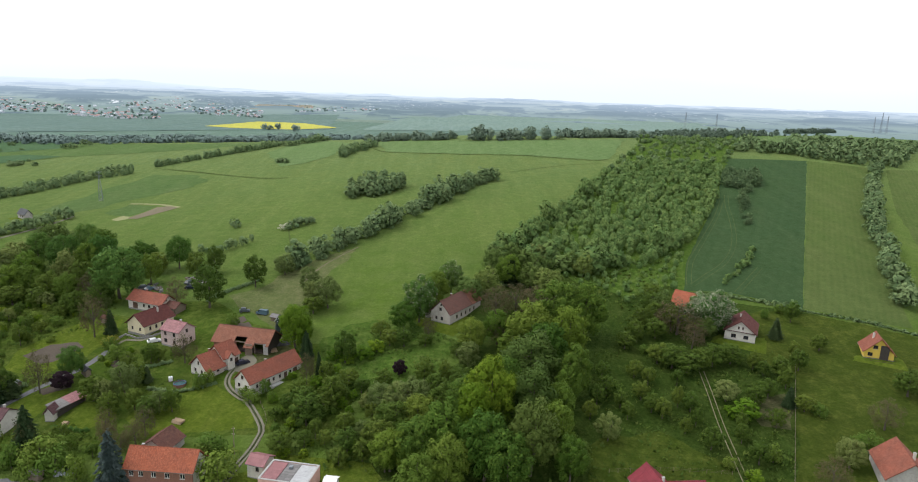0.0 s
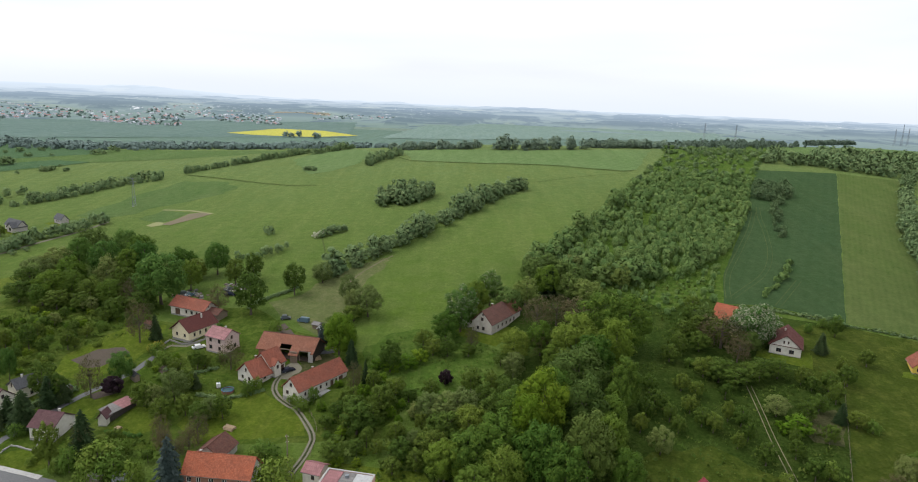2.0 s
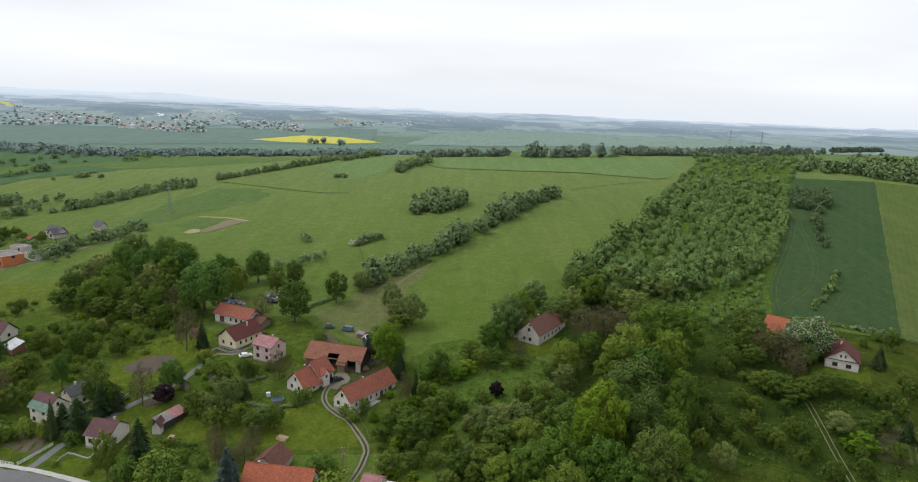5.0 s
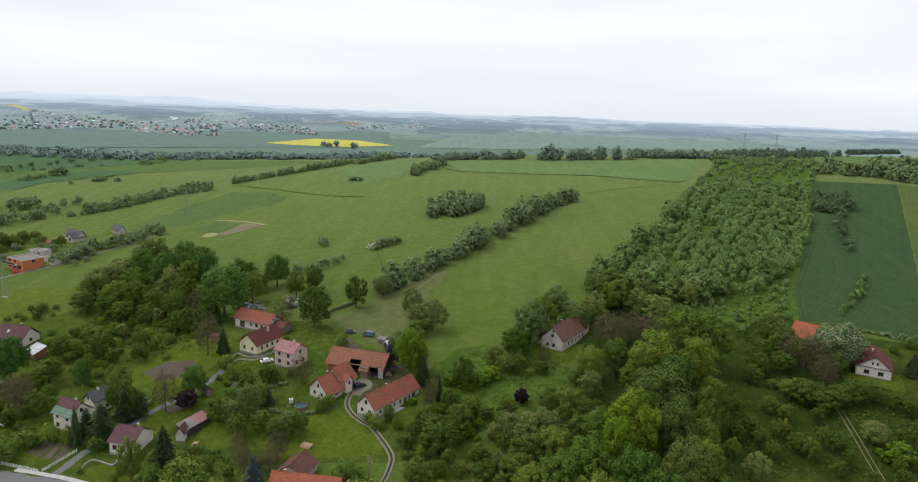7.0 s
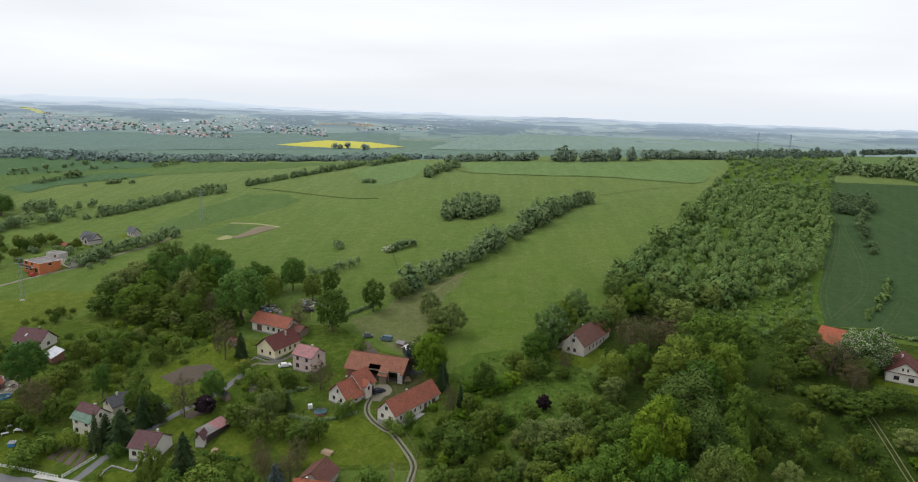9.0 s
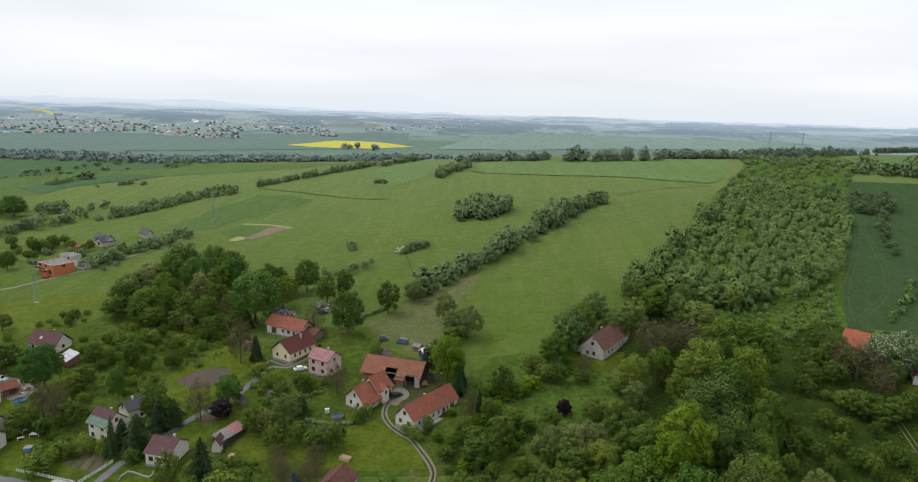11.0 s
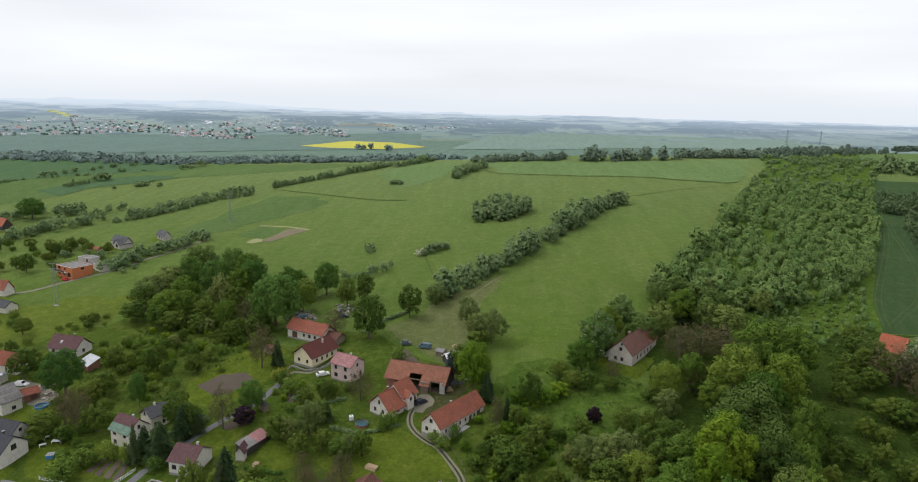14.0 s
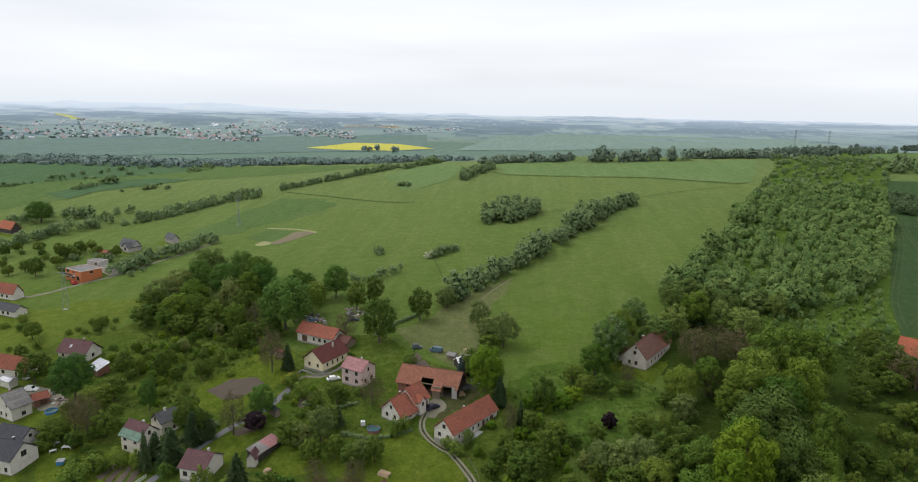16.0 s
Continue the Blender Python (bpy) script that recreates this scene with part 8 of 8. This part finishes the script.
def tunnel(x, y, yaw, ln, r):
    """A greenhouse tunnel of grey film over hoops."""
    ob = thing("greenhouse_tunnel", at(x, y, yaw), "grey film greenhouse tunnel among weeds", "greenhouse")
    bm = bmesh.new()
    n = 12
    rows = []
    for i in range(9):
        px = -ln / 2 + ln * i / 8
        k = r * (0.97 + 0.05 * (i % 2))
        rows.append([bm.verts.new((px, k * math.cos(math.pi * j / n), k * math.sin(math.pi * j / n) - 0.25)) for j in range(n + 1)])
    for a, b in zip(rows, rows[1:]):
        for j in range(n):
            bm.faces.new((a[j], b[j], b[j + 1], a[j + 1]))
    bm.faces.new(rows[0])
    bm.faces.new(rows[-1][::-1])
    part("film", bm, M["tin"], ob)
    for i in range(0, 9, 2):
        px = -ln / 2 + ln * i / 8
        bm = bmesh.new()
        for j in range(n):
            a0, a1 = math.pi * j / n, math.pi * (j + 1) / n
            tube((px, (r + 0.03) * math.cos(a0), (r + 0.03) * math.sin(a0) - 0.25), (px, (r + 0.03) * math.cos(a1), (r + 0.03) * math.sin(a1) - 0.25), 0.03, 0.03, 4, bm)
        part("hoop", bm, M["steel"], ob)


(cx, cy), = [(-90.0, 137.0)]
tunnel(cx, cy, 10, 5.0, 1.5)


def log_pile(label, x, y, yaw, ln, rows, r=0.16):
    ob = thing("log_pile", at(x, y, yaw), label, "log pile")
    rng = random.Random(int(x * 10))
    for k in range(rows):
        for i in range(rows + 4 - k):
            px = (i - (rows + 3 - k) / 2) * 2 * r
            s = rng.uniform(-0.15, 0.15)
            part("log", tube((px, -ln / 2 + s, r * (1 + 1.75 * k) - 0.05), (px, ln / 2 + s, r * (1 + 1.75 * k) - 0.05), r * rng.uniform(0.8, 1.0), r * rng.uniform(0.7, 1.0), 7), M["log"], ob)


for (cx, cy), a, ln in zip([(-71.6, 156.2), (-101.5, 155.4), (-56.5, 193.7), (-57.1, 221.2), (-53.8, 218.4)], (70, 80, 20, 60, 10), (3.0, 1.4, 2.4, 3.0, 2.4)):
    log_pile("pile of cut pale timber lying in the grass", cx, cy, a, ln, 3)


def junk_heap(label, x, y, r, n, seed):
    """A heap of mixed boards, sheets and boxes."""
    ob = thing("scrap_heap", at(x, y), label, "scrap heap")
    rng = random.Random(seed)
    for i in range(n):
        bm = box(-rng.uniform(0.2, 0.9), -rng.uniform(0.2, 0.6), 0, rng.uniform(0.2, 0.9), rng.uniform(0.2, 0.6), rng.uniform(0.1, 0.7), bevel=0.03)
        px, py = rng.uniform(-r, r), rng.uniform(-r, r)
        o = part(rng.choice(("crate", "sheet", "board")), bm, M[rng.choice(("junk", "wood", "felt", "junk", "dark_wood", "concrete"))], ob)
        o.matrix_basis = Matrix.Translation((px, py, terr(x + px, y + py) - terr(x, y) - 0.08)) @ Euler((rng.uniform(-0.3, 0.3), rng.uniform(-0.3, 0.3), rng.uniform(0, 3))).to_matrix().to_4x4()


for i, (cx, cy) in enumerate([(-124.4, 244.4), (-117.9, 246.1), (-115.1, 242.4), (-104.0, 249.0), (-107.5, 254.7), (-58.5, 216.2), (-54.1, 200.3), (-185.8, 188.5), (-186.6, 185.8), (-180.9, 184.7), (-122.0, 247.7), (-101.9, 251.9)]):
    junk_heap("heap of old boards, sheets and scrap", cx, cy, 2.4, 12, 100 + i)
(cx, cy), = [(-54.5, 198.5)]
ob = thing("tarpaulin", at(cx, cy, 20), "grey tarpaulin laid over a low heap", "tarpaulin")
bm = bmesh.new()
bmesh.ops.create_grid(bm, x_segments=12, y_segments=8, size=1.0)
for v in bm.verts:
    v.co = Vector((v.co.x * 2.6, v.co.y * 1.6, 0.75 * (1 - max(abs(v.co.x), abs(v.co.y)) ** 2) + 0.12 * noise.noise(v.co * 3) - 0.05))
part("sheet", bm, M["slate"], ob)

# ---- fences and hedges ----


def picket_fence(pts, label, h=1.0, gap=0.45, paint="white_paint"):
    line = curve_points(pts, 2.0)
    ob = thing("picket_fence", Matrix.Translation((line[0].x, line[0].y, terr(line[0].x, line[0].y))), label, "fence")
    o = ob.matrix_basis.translation
    for a, b in zip(line, line[1:]):
        d = (b - a).normalized()
        ang = math.atan2(d.y, d.x)
        za, zb = terr(a.x, a.y), terr(b.x, b.y)
        part("post", box(a.x - o.x - 0.06, a.y - o.y - 0.06, za - o.z - 0.4, a.x - o.x + 0.06, a.y - o.y + 0.06, za - o.z + h + 0.1), M["concrete"], ob)
        for z in (0.25, 0.8):
            part("rail", tube((a.x - o.x, a.y - o.y, za - o.z + z * h), (b.x - o.x, b.y - o.y, zb - o.z + z * h), 0.035, 0.035, 5), M[paint], ob)
        k = max(1, int((b - a).length / gap))
        for i in range(k):
            s = (i + 0.5) / k
            q = a.lerp(b, s)
            z = za + (zb - za) * s - o.z
            bm = box(-0.06, -0.015, 0.08, 0.06, 0.015, h)
            sl = part("slat", bm, M[paint], ob)
            sl.matrix_basis = Matrix.Translation((q.x - o.x, q.y - o.y, z)) @ Matrix.Rotation(ang, 4, "Z")


def wire_fence(pts, label, h=1.2, gap=3.0):
    line = curve_points(pts, gap)
    ob = thing("wire_fence", Matrix.Translation((line[0].x, line[0].y, terr(line[0].x, line[0].y))), label, "fence")
    o = ob.matrix_basis.translation
    for a in line:
        z = terr(a.x, a.y) - o.z
        part("post", tube((a.x - o.x, a.y - o.y, z - 0.4), (a.x - o.x, a.y - o.y, z + h), 0.06, 0.05, 6), M["wood"], ob)
    for k in (0.35, 0.65, 0.95):
        bm = bmesh.new()
        for a, b in zip(line, line[1:]):
            tube((a.x - o.x, a.y - o.y, terr(a.x, a.y) - o.z + h * k), (b.x - o.x, b.y - o.y, terr(b.x, b.y) - o.z + h * k), 0.015, 0.015, 3, bm, False)
        part("wire", bm, M["wood"], ob)


def clipped_hedge(pts, label, h, w, seed):
    ps = along(pts, 0.9, w * 0.4, seed, 0.85, 1.15)
    mass("clipped_hedge", label, ps, M["leaf_hedge"] if seed % 2 else M["leaf_dark"], h, w, 160, 0.13, "hedge", seed, base=0.0)


picket_fence([(-154.3, 146.7), (-146.0, 145.1), (-135.9, 142.9)], "white picket fence beside the village road")
picket_fence([(-135.2, 143.1), (-133.4, 147.0), (-131.5, 151.6)], "white picket fence along the vegetable garden")
wire_fence([(112.4, 194.8), (96.6, 162.9), (81.8, 133.2)], "thin wire fence along the orchard edge")
wire_fence([(39.1, 136.7), (54.7, 137.4), (68.4, 136.4)], "thin wire fence behind the near house")
wire_fence([(-52.2, 164.4), (-48.2, 156.3), (-47.3, 145.5)], "post and wire fence beside the lane", 1.0)
wire_fence([(-110.3, 199.5), (-103.9, 203.5), (-99.0, 206.7)], "post and wire fence along the garden")
clipped_hedge([(-131.6, 165.3), (-128.5, 168.9), (-124.0, 174.4)], "dark clipped hedge beside the street", 1.6, 1.8, 51)
clipped_hedge([(-103.5, 153.9), (-98.5, 152.9), (-93.8, 152.4)], "low dark clipped hedge on the lawn", 1.0, 1.2, 52)
clipped_hedge([(-104.4, 211.2), (-97.1, 217.3)], "low hedge under the house wall", 0.9, 1.0, 54)
clipped_hedge([(-86.9, 172.0), (-77.5, 170.4), (-68.6, 174.1)], "low hedge across the garden", 1.0, 1.2, 55)
clipped_hedge([(-102.8, 186.3), (-94.7, 183.6), (-86.9, 187.1)], "low hedge of the vegetable garden", 1.0, 1.2, 57)
clipped_hedge([(-92.2, 231.3), (-89.6, 238.7), (-82.2, 246.7), (-78.5, 252.2)], "dark ditch hedge beside the grazed slope", 1.2, 1.8, 59)
for rows in ([(-111.2, 197.7, 3.8, 3.3), (-112.6, 197.3, 3.2, 2.2), (-110.1, 198.8, 3.6, 2.2)],):
    plant("yellow", rows, "flowering shrubs")

def low_wall(pts, label, h=0.6, w=0.3):
    """A low garden wall of separate lengths that follow the ground."""
    line = curve_points(pts, 2.2)
    ob = thing("garden_wall", Matrix.Translation((line[0].x, line[0].y, terr(line[0].x, line[0].y))), label, "wall")
    o = ob.matrix_basis.translation
    for a, b in zip(line, line[1:]):
        d = (b - a).to_2d()
        z = 0.5 * (terr(a.x, a.y) + terr(b.x, b.y)) - o.z
        bm = box(0.005, -w / 2, z - 0.6, d.length - 0.005, w / 2, z + h, bevel=0.03)
        bmesh.ops.rotate(bm, verts=bm.verts, cent=(0, 0, 0), matrix=Matrix.Rotation(math.atan2(d.y, d.x), 3, "Z"))
        bmesh.ops.translate(bm, verts=bm.verts, vec=(a.x - o.x, a.y - o.y, 0))
        part("wall_length", bm, M["plinth"], ob)


low_wall([(-125.8, 143.2), (-125.5, 148.1), (-118.7, 146.2), (-119.0, 148.8)], "low stone edging round the front garden", 0.4, 0.35)
low_wall([(-111.0, 199.6), (-110.5, 205.8), (-105.1, 202.9), (-100.2, 204.6), (-96.2, 211.1)], "low pale concrete wall along the path below the cream house")

# more growth in the gardens
thicket([(-168.1, 228.1), (-156.4, 234.3), (-142.1, 238.7), (-130.2, 236.9), (-125.4, 229.1), (-141.4, 222.1), (-158.6, 217.1)], 4.8, ["mid", "pale", "bush"], 97, "overgrown garden", keep=0.8, size=0.6)
thicket([(-177.3, 215.2), (-165.9, 226.2), (-140.4, 229.7), (-123.1, 222.6), (-129.1, 213.7), (-149.8, 208.9), (-165.0, 199.2)], 4.2, ["bush", "bush", "shrub", "fruit"], 93, "overgrown garden", keep=0.75, size=0.85)
thicket([(-144.1, 198.2), (-142.4, 184.4), (-146.0, 181.1), (-153.5, 187.2), (-154.1, 201.6)], 4.0, ["bush", "shrub"], 94, "overgrown garden", keep=0.7, size=0.8)
thicket([(-111.7, 185.9), (-106.2, 196.1), (-99.9, 200.0), (-91.4, 196.8), (-99.2, 186.5), (-104.7, 177.1)], 4.6, ["bush", "shrub"], 95, "farm garden shrubs", keep=0.5, size=0.6)
thicket([(-55.6, 188.7), (-45.9, 199.0), (-40.2, 189.6), (-44.7, 177.7), (-52.5, 174.5)], 4.4, ["bush", "bush", "shrub"], 96, "farm garden shrubs", keep=0.6, size=0.7)
thicket([(-176.3, 200.7), (-157.2, 222.6), (-137.5, 223.1), (-146.1, 201.9), (-151.6, 184.0), (-162.6, 183.5)], 7.5, ["shrub", "fruit", "shrub"], 81, "overgrown garden", keep=0.7, size=0.9)
thicket([(-166.2, 165.5), (-150.2, 167.7), (-139.1, 154.5), (-146.8, 150.6), (-155.4, 153.5)], 4.6, ["shrub", "shrub", "fruit"], 82, "garden shrubs", keep=0.4, size=0.8)
thicket([(-107.2, 186.1), (-99.3, 198.2), (-85.1, 194.3), (-87.8, 183.9), (-97.7, 171.9)], 5.0, ["shrub", "shrub", "fruit"], 83, "farm garden shrubs", keep=0.7, size=0.75)
thicket([(-69.3, 169.6), (-57.9, 166.6), (-51.1, 160.0), (-51.9, 153.5), (-62.8, 159.2)], 30.0, ["shrub"], 84, "farm garden shrubs", size=0.5)
thicket([(-112.5, 150.8), (-100.2, 153.0), (-84.2, 145.8), (-80.6, 133.5), (-101.2, 133.7)], 4.4, ["shrub", "shrub", "fruit"], 86, "near garden shrubs", keep=0.75, size=0.85)
thicket([(-213.9, 227.9), (-214.6, 235.2), (-200.3, 243.2), (-193.2, 234.6), (-206.2, 227.1)], 4.0, ["shrub", "shrub", "fruit"], 87, "meadow edge bushes", keep=0.9, size=0.75)
thicket([(-227.8, 215.8), (-223.8, 228.1), (-213.6, 225.9), (-207.5, 216.5), (-213.8, 207.5)], 6.0, ["mid", "shrub"], 88, "garden trees", keep=0.8, size=0.8)
thicket([(-244.8, 235.4), (-240.4, 242.3), (-231.8, 238.0), (-234.6, 229.3)], 5.0, ["shrub"], 89, "meadow edge bushes", keep=0.9)
for bed in ([(-106.3, 186.1), (-103.0, 192.2), (-99.6, 190.3), (-102.8, 183.8)], [(-119.0, 172.1), (-113.0, 176.1), (-110.1, 173.4), (-115.9, 169.3)], [(-78.3, 215.4), (-74.6, 219.3), (-72.0, 215.7), (-75.2, 211.5)], [(-76.5, 211.9), (-71.1, 214.5), (-68.3, 210.0), (-72.9, 207.5)]):
    drape("vegetable_bed", bed, M["soil"], 0.16, 2, "small dug vegetable bed in the grass", 0.2)

# poles and masts


def pole(label, x, y, h):
    ob = thing("utility_pole", at(x, y), label, "pole")
    part("pole", tube((0, 0, -0.5), (0, 0, h), 0.14, 0.09, 8), M["wood"], ob)
    part("crossarm", box(-0.4, -0.06, h - 0.7, 0.4, 0.06, h - 0.58), M["wood"], ob)
    for s in (-0.32, 0.0, 0.32):
        part("insulator", tube((s, 0, h - 0.58), (s, 0, h - 0.4), 0.05, 0.03, 6), M["white_paint"], ob)


for x, y, h, w in [(-52.3, 143.0, 6.2, 0.6)] + [(-52.8, 144.4, 6.7, 0.6)]:
    pole("weathered wooden utility pole beside the lane", x, y, h)


def mast(label, x, y, h, base=1.5, bars=8, r=0.06):
    """A lattice mast: four tapering legs with cross bracing and two arms."""
    ob = thing("lattice_mast", at(x, y, 25), label, "mast")
    part("footing", box(-base, -base, -1.0, base, base, 0.12, bevel=0.05), M["plinth"], ob)

    def leg(i, s):
        k = base * (1 - 0.82 * s)
        return Vector(((-k, k, k, -k)[i], (-k, -k, k, k)[i], h * s))
    for i in range(4):
        part("leg", tube(leg(i, 0), leg(i, 1), r * 1.3, r, 5), M["steel"], ob)
    for b in range(bars):
        s0, s1 = b / bars, (b + 1) / bars
        for i in range(4):
            j = (i + 1) % 4
            bm = tube(leg(i, s0), leg(j, s1), r * 0.6, r * 0.6, 4, None, False)
            tube(leg(j, s0), leg(i, s1), r * 0.6, r * 0.6, 4, bm, False)
            part("brace", bm, M["steel"], ob)
    for z in (0.86, 0.98):
        part("arm", box(-base * 1.6, -0.12, h * z - 0.1, base * 1.6, 0.12, h * z + 0.1), M["steel"], ob)


for x, y, h, r in [(-215.9, 387.9, 17.9, 0.075), (-230.9, 254.5, 18.6, 0.026)]:
    mast("grey lattice power mast standing in the meadow", x, y, h, 1.1, 8, r)
for x, y, h, w in [(1090.0, 1665.6, 53.2, 12.1), (1110.3, 1673.6, 44.6, 12.1), (1065.7, 1656.1, 41.2, 12.0), (428.4, 1218.7, 43.3, 6.6), (507.4, 1269.9, 41.8, 6.9)]:
    mast("far grey lattice power mast on the hill", x, y, h, 2.2, 7, 0.13)


# ---- weeds and tall grass ----
def weeds(name, label, poly, gap, seed, size, keep=1.0):
    rng = np.random.default_rng(seed)
    out = []
    for x, y, s in scatter(poly, gap, seed, 0.6, 1.6, keep):
        if noise.noise(Vector((x / 9, y / 9, seed))) < -0.12:
            continue
        n = 7
        a = rng.random(n) * 6.2832
        d = np.stack([np.cos(a), np.sin(a), 0.5 + rng.random(n)], 1)
        side = np.stack([-np.sin(a), np.cos(a), 0 * a], 1)
        p = np.array((x, y, terr(x, y))) + np.stack([rng.normal(size=n), rng.normal(size=n), 0 * a], 1) * 0.3 * s
        k = size * s * (0.5 + 0.7 * rng.random(n))[:, None]
        out.append(np.stack([p - np.array((0, 0, 0.05)), p + side * k * 0.45 + d * k * 0.5, p + d * k, p - side * k * 0.45 + d * k * 0.5], 1))
    return tagged(new(name, blades_mesh(name, np.concatenate(out), M["leaf_weed"])), label, "weeds", kind="stuff")


weeds("garden_weeds", "tall weeds and grass in the overgrown gardens", [(-182.4, 200.5), (-183.2, 231.7), (-141.7, 237.7), (-123.2, 225.8), (-130.3, 207.1), (-142.2, 198.3), (-139.1, 184.6), (-158.7, 180.5)], 1.5, 61, 0.55)
weeds("orchard_weeds", "tall grass under the orchard trees", [(31.6, 161.7), (45.8, 193.4), (78.1, 193.9), (69.1, 134.9), (32.7, 132.4)], 1.6, 63, 0.45)
weeds("slope_weeds", "tall grass in the rough orchard", [(78.8, 180.1), (107.0, 194.6), (105.5, 180.8), (82.9, 135.1), (70.4, 133.0)], 1.6, 64, 0.5)
weeds("farm_weeds", "weeds round the farm gardens", [(-106.3, 186.1), (-99.9, 200.0), (-83.2, 193.7), (-79.5, 178.5), (-87.3, 160.0), (-97.3, 161.7)], 1.4, 65, 0.4)
weeds("corner_weeds", "weeds in the near garden", [(-113.3, 152.0), (-102.5, 156.9), (-83.3, 146.9), (-79.2, 133.5), (-101.2, 133.7)], 1.3, 66, 0.45)
weeds("scrub_weeds", "tall weeds and grass below the young wood", [(50.0, 258.0), (74.0, 268.0), (102.0, 280.0), (88.0, 240.0), (78.0, 218.0), (60.0, 205.0), (56.0, 232.0)], 1.7, 69, 0.6)
weeds("clearing_weeds", "tall grass and weeds in the clearing", [(-41.2, 197.6), (-26.4, 214.0), (-7.0, 208.8), (1.6, 199.8), (-2.5, 180.0), (-10.4, 163.2), (-25.9, 166.1), (-37.9, 178.0)], 1.7, 68, 0.5)
weeds("gully_weeds", "undergrowth on the wood floor", [(-42.2, 138.0), (-43.9, 167.1), (-22.2, 179.3), (2.5, 185.9), (32.5, 167.2), (32.7, 132.4)], 2.0, 67, 0.7)


# ---- the far village ----
def far_village(name, label, clusters, seed):
    """Hundreds of small gabled houses too far off to count, in one mesh with walls and three roof colours."""
    rng = random.Random(seed)
    bm = bmesh.new()
    for x, y in clusters:
        ln, w, e, r = rng.uniform(5, 9), rng.uniform(4.5, 6.5), rng.uniform(2.0, 3.6), rng.uniform(1.6, 2.6)
        m = at(x, y, rng.uniform(0, 180), -0.5)
        v = [bm.verts.new(m @ Vector(p)) for p in ((-ln / 2, -w / 2, 0), (ln / 2, -w / 2, 0), (ln / 2, w / 2, 0), (-ln / 2, w / 2, 0), (-ln / 2, -w / 2, e), (ln / 2, -w / 2, e), (ln / 2, w / 2, e), (-ln / 2, w / 2, e), (-ln / 2, 0, e + r), (ln / 2, 0, e + r))]
        for q in ((0, 1, 5, 4), (2, 3, 7, 6), (1, 2, 6, 9, 5), (3, 0, 4, 8, 7)):
            bm.faces.new([v[i] for i in q]).material_index = 0
        k = rng.choice((1, 1, 2, 2, 3))
        for q in ((4, 5, 9, 8), (6, 7, 8, 9)):
            bm.faces.new([v[i] for i in q]).material_index = k
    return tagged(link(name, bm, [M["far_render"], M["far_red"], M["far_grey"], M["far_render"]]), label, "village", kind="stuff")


HAMLETS = [
    ([(-1450.5, 1513.7), (-1595.3, 2136.0), (-1067.3, 1706.7), (-843.8, 1339.1), (-899.5, 1186.2), (-990.9, 1023.0)], 170),
    ([(-1012.7, 1616.8), (-943.2, 1922.8), (-755.2, 1688.2), (-541.3, 1187.4), (-611.5, 1179.5), (-737.1, 1242.0)], 90),
    ([(-843.2, 1892.2), (-740.9, 2067.1), (-503.3, 1699.6), (-414.3, 1383.4), (-575.8, 1470.6)], 80),
    ([(-1159.2, 2330.4), (-1073.4, 2734.2), (-836.4, 2115.2), (-943.2, 1922.8)], 50),
    ([(-611.4, 2230.1), (-311.8, 2912.5), (-240.6, 2195.7), (-432.1, 1800.9)], 60)]


def strew(seed, share):
    """Places spread unevenly over the hamlets."""
    rng = random.Random(seed)
    out = []
    for poly, n in HAMLETS:
        k = 0
        while k < n * share:
            a, b, c = rng.choice(poly), rng.choice(poly), rng.choice(poly)
            s, t = rng.random(), rng.random()
            x, y = a[0] + (b[0] - a[0]) * s + (c[0] - a[0]) * t * (1 - s), a[1] + (b[1] - a[1]) * s + (c[1] - a[1]) * t * (1 - s)
            if inside(x, y, poly):
                out.append((x, y))
                k += 1
    return out


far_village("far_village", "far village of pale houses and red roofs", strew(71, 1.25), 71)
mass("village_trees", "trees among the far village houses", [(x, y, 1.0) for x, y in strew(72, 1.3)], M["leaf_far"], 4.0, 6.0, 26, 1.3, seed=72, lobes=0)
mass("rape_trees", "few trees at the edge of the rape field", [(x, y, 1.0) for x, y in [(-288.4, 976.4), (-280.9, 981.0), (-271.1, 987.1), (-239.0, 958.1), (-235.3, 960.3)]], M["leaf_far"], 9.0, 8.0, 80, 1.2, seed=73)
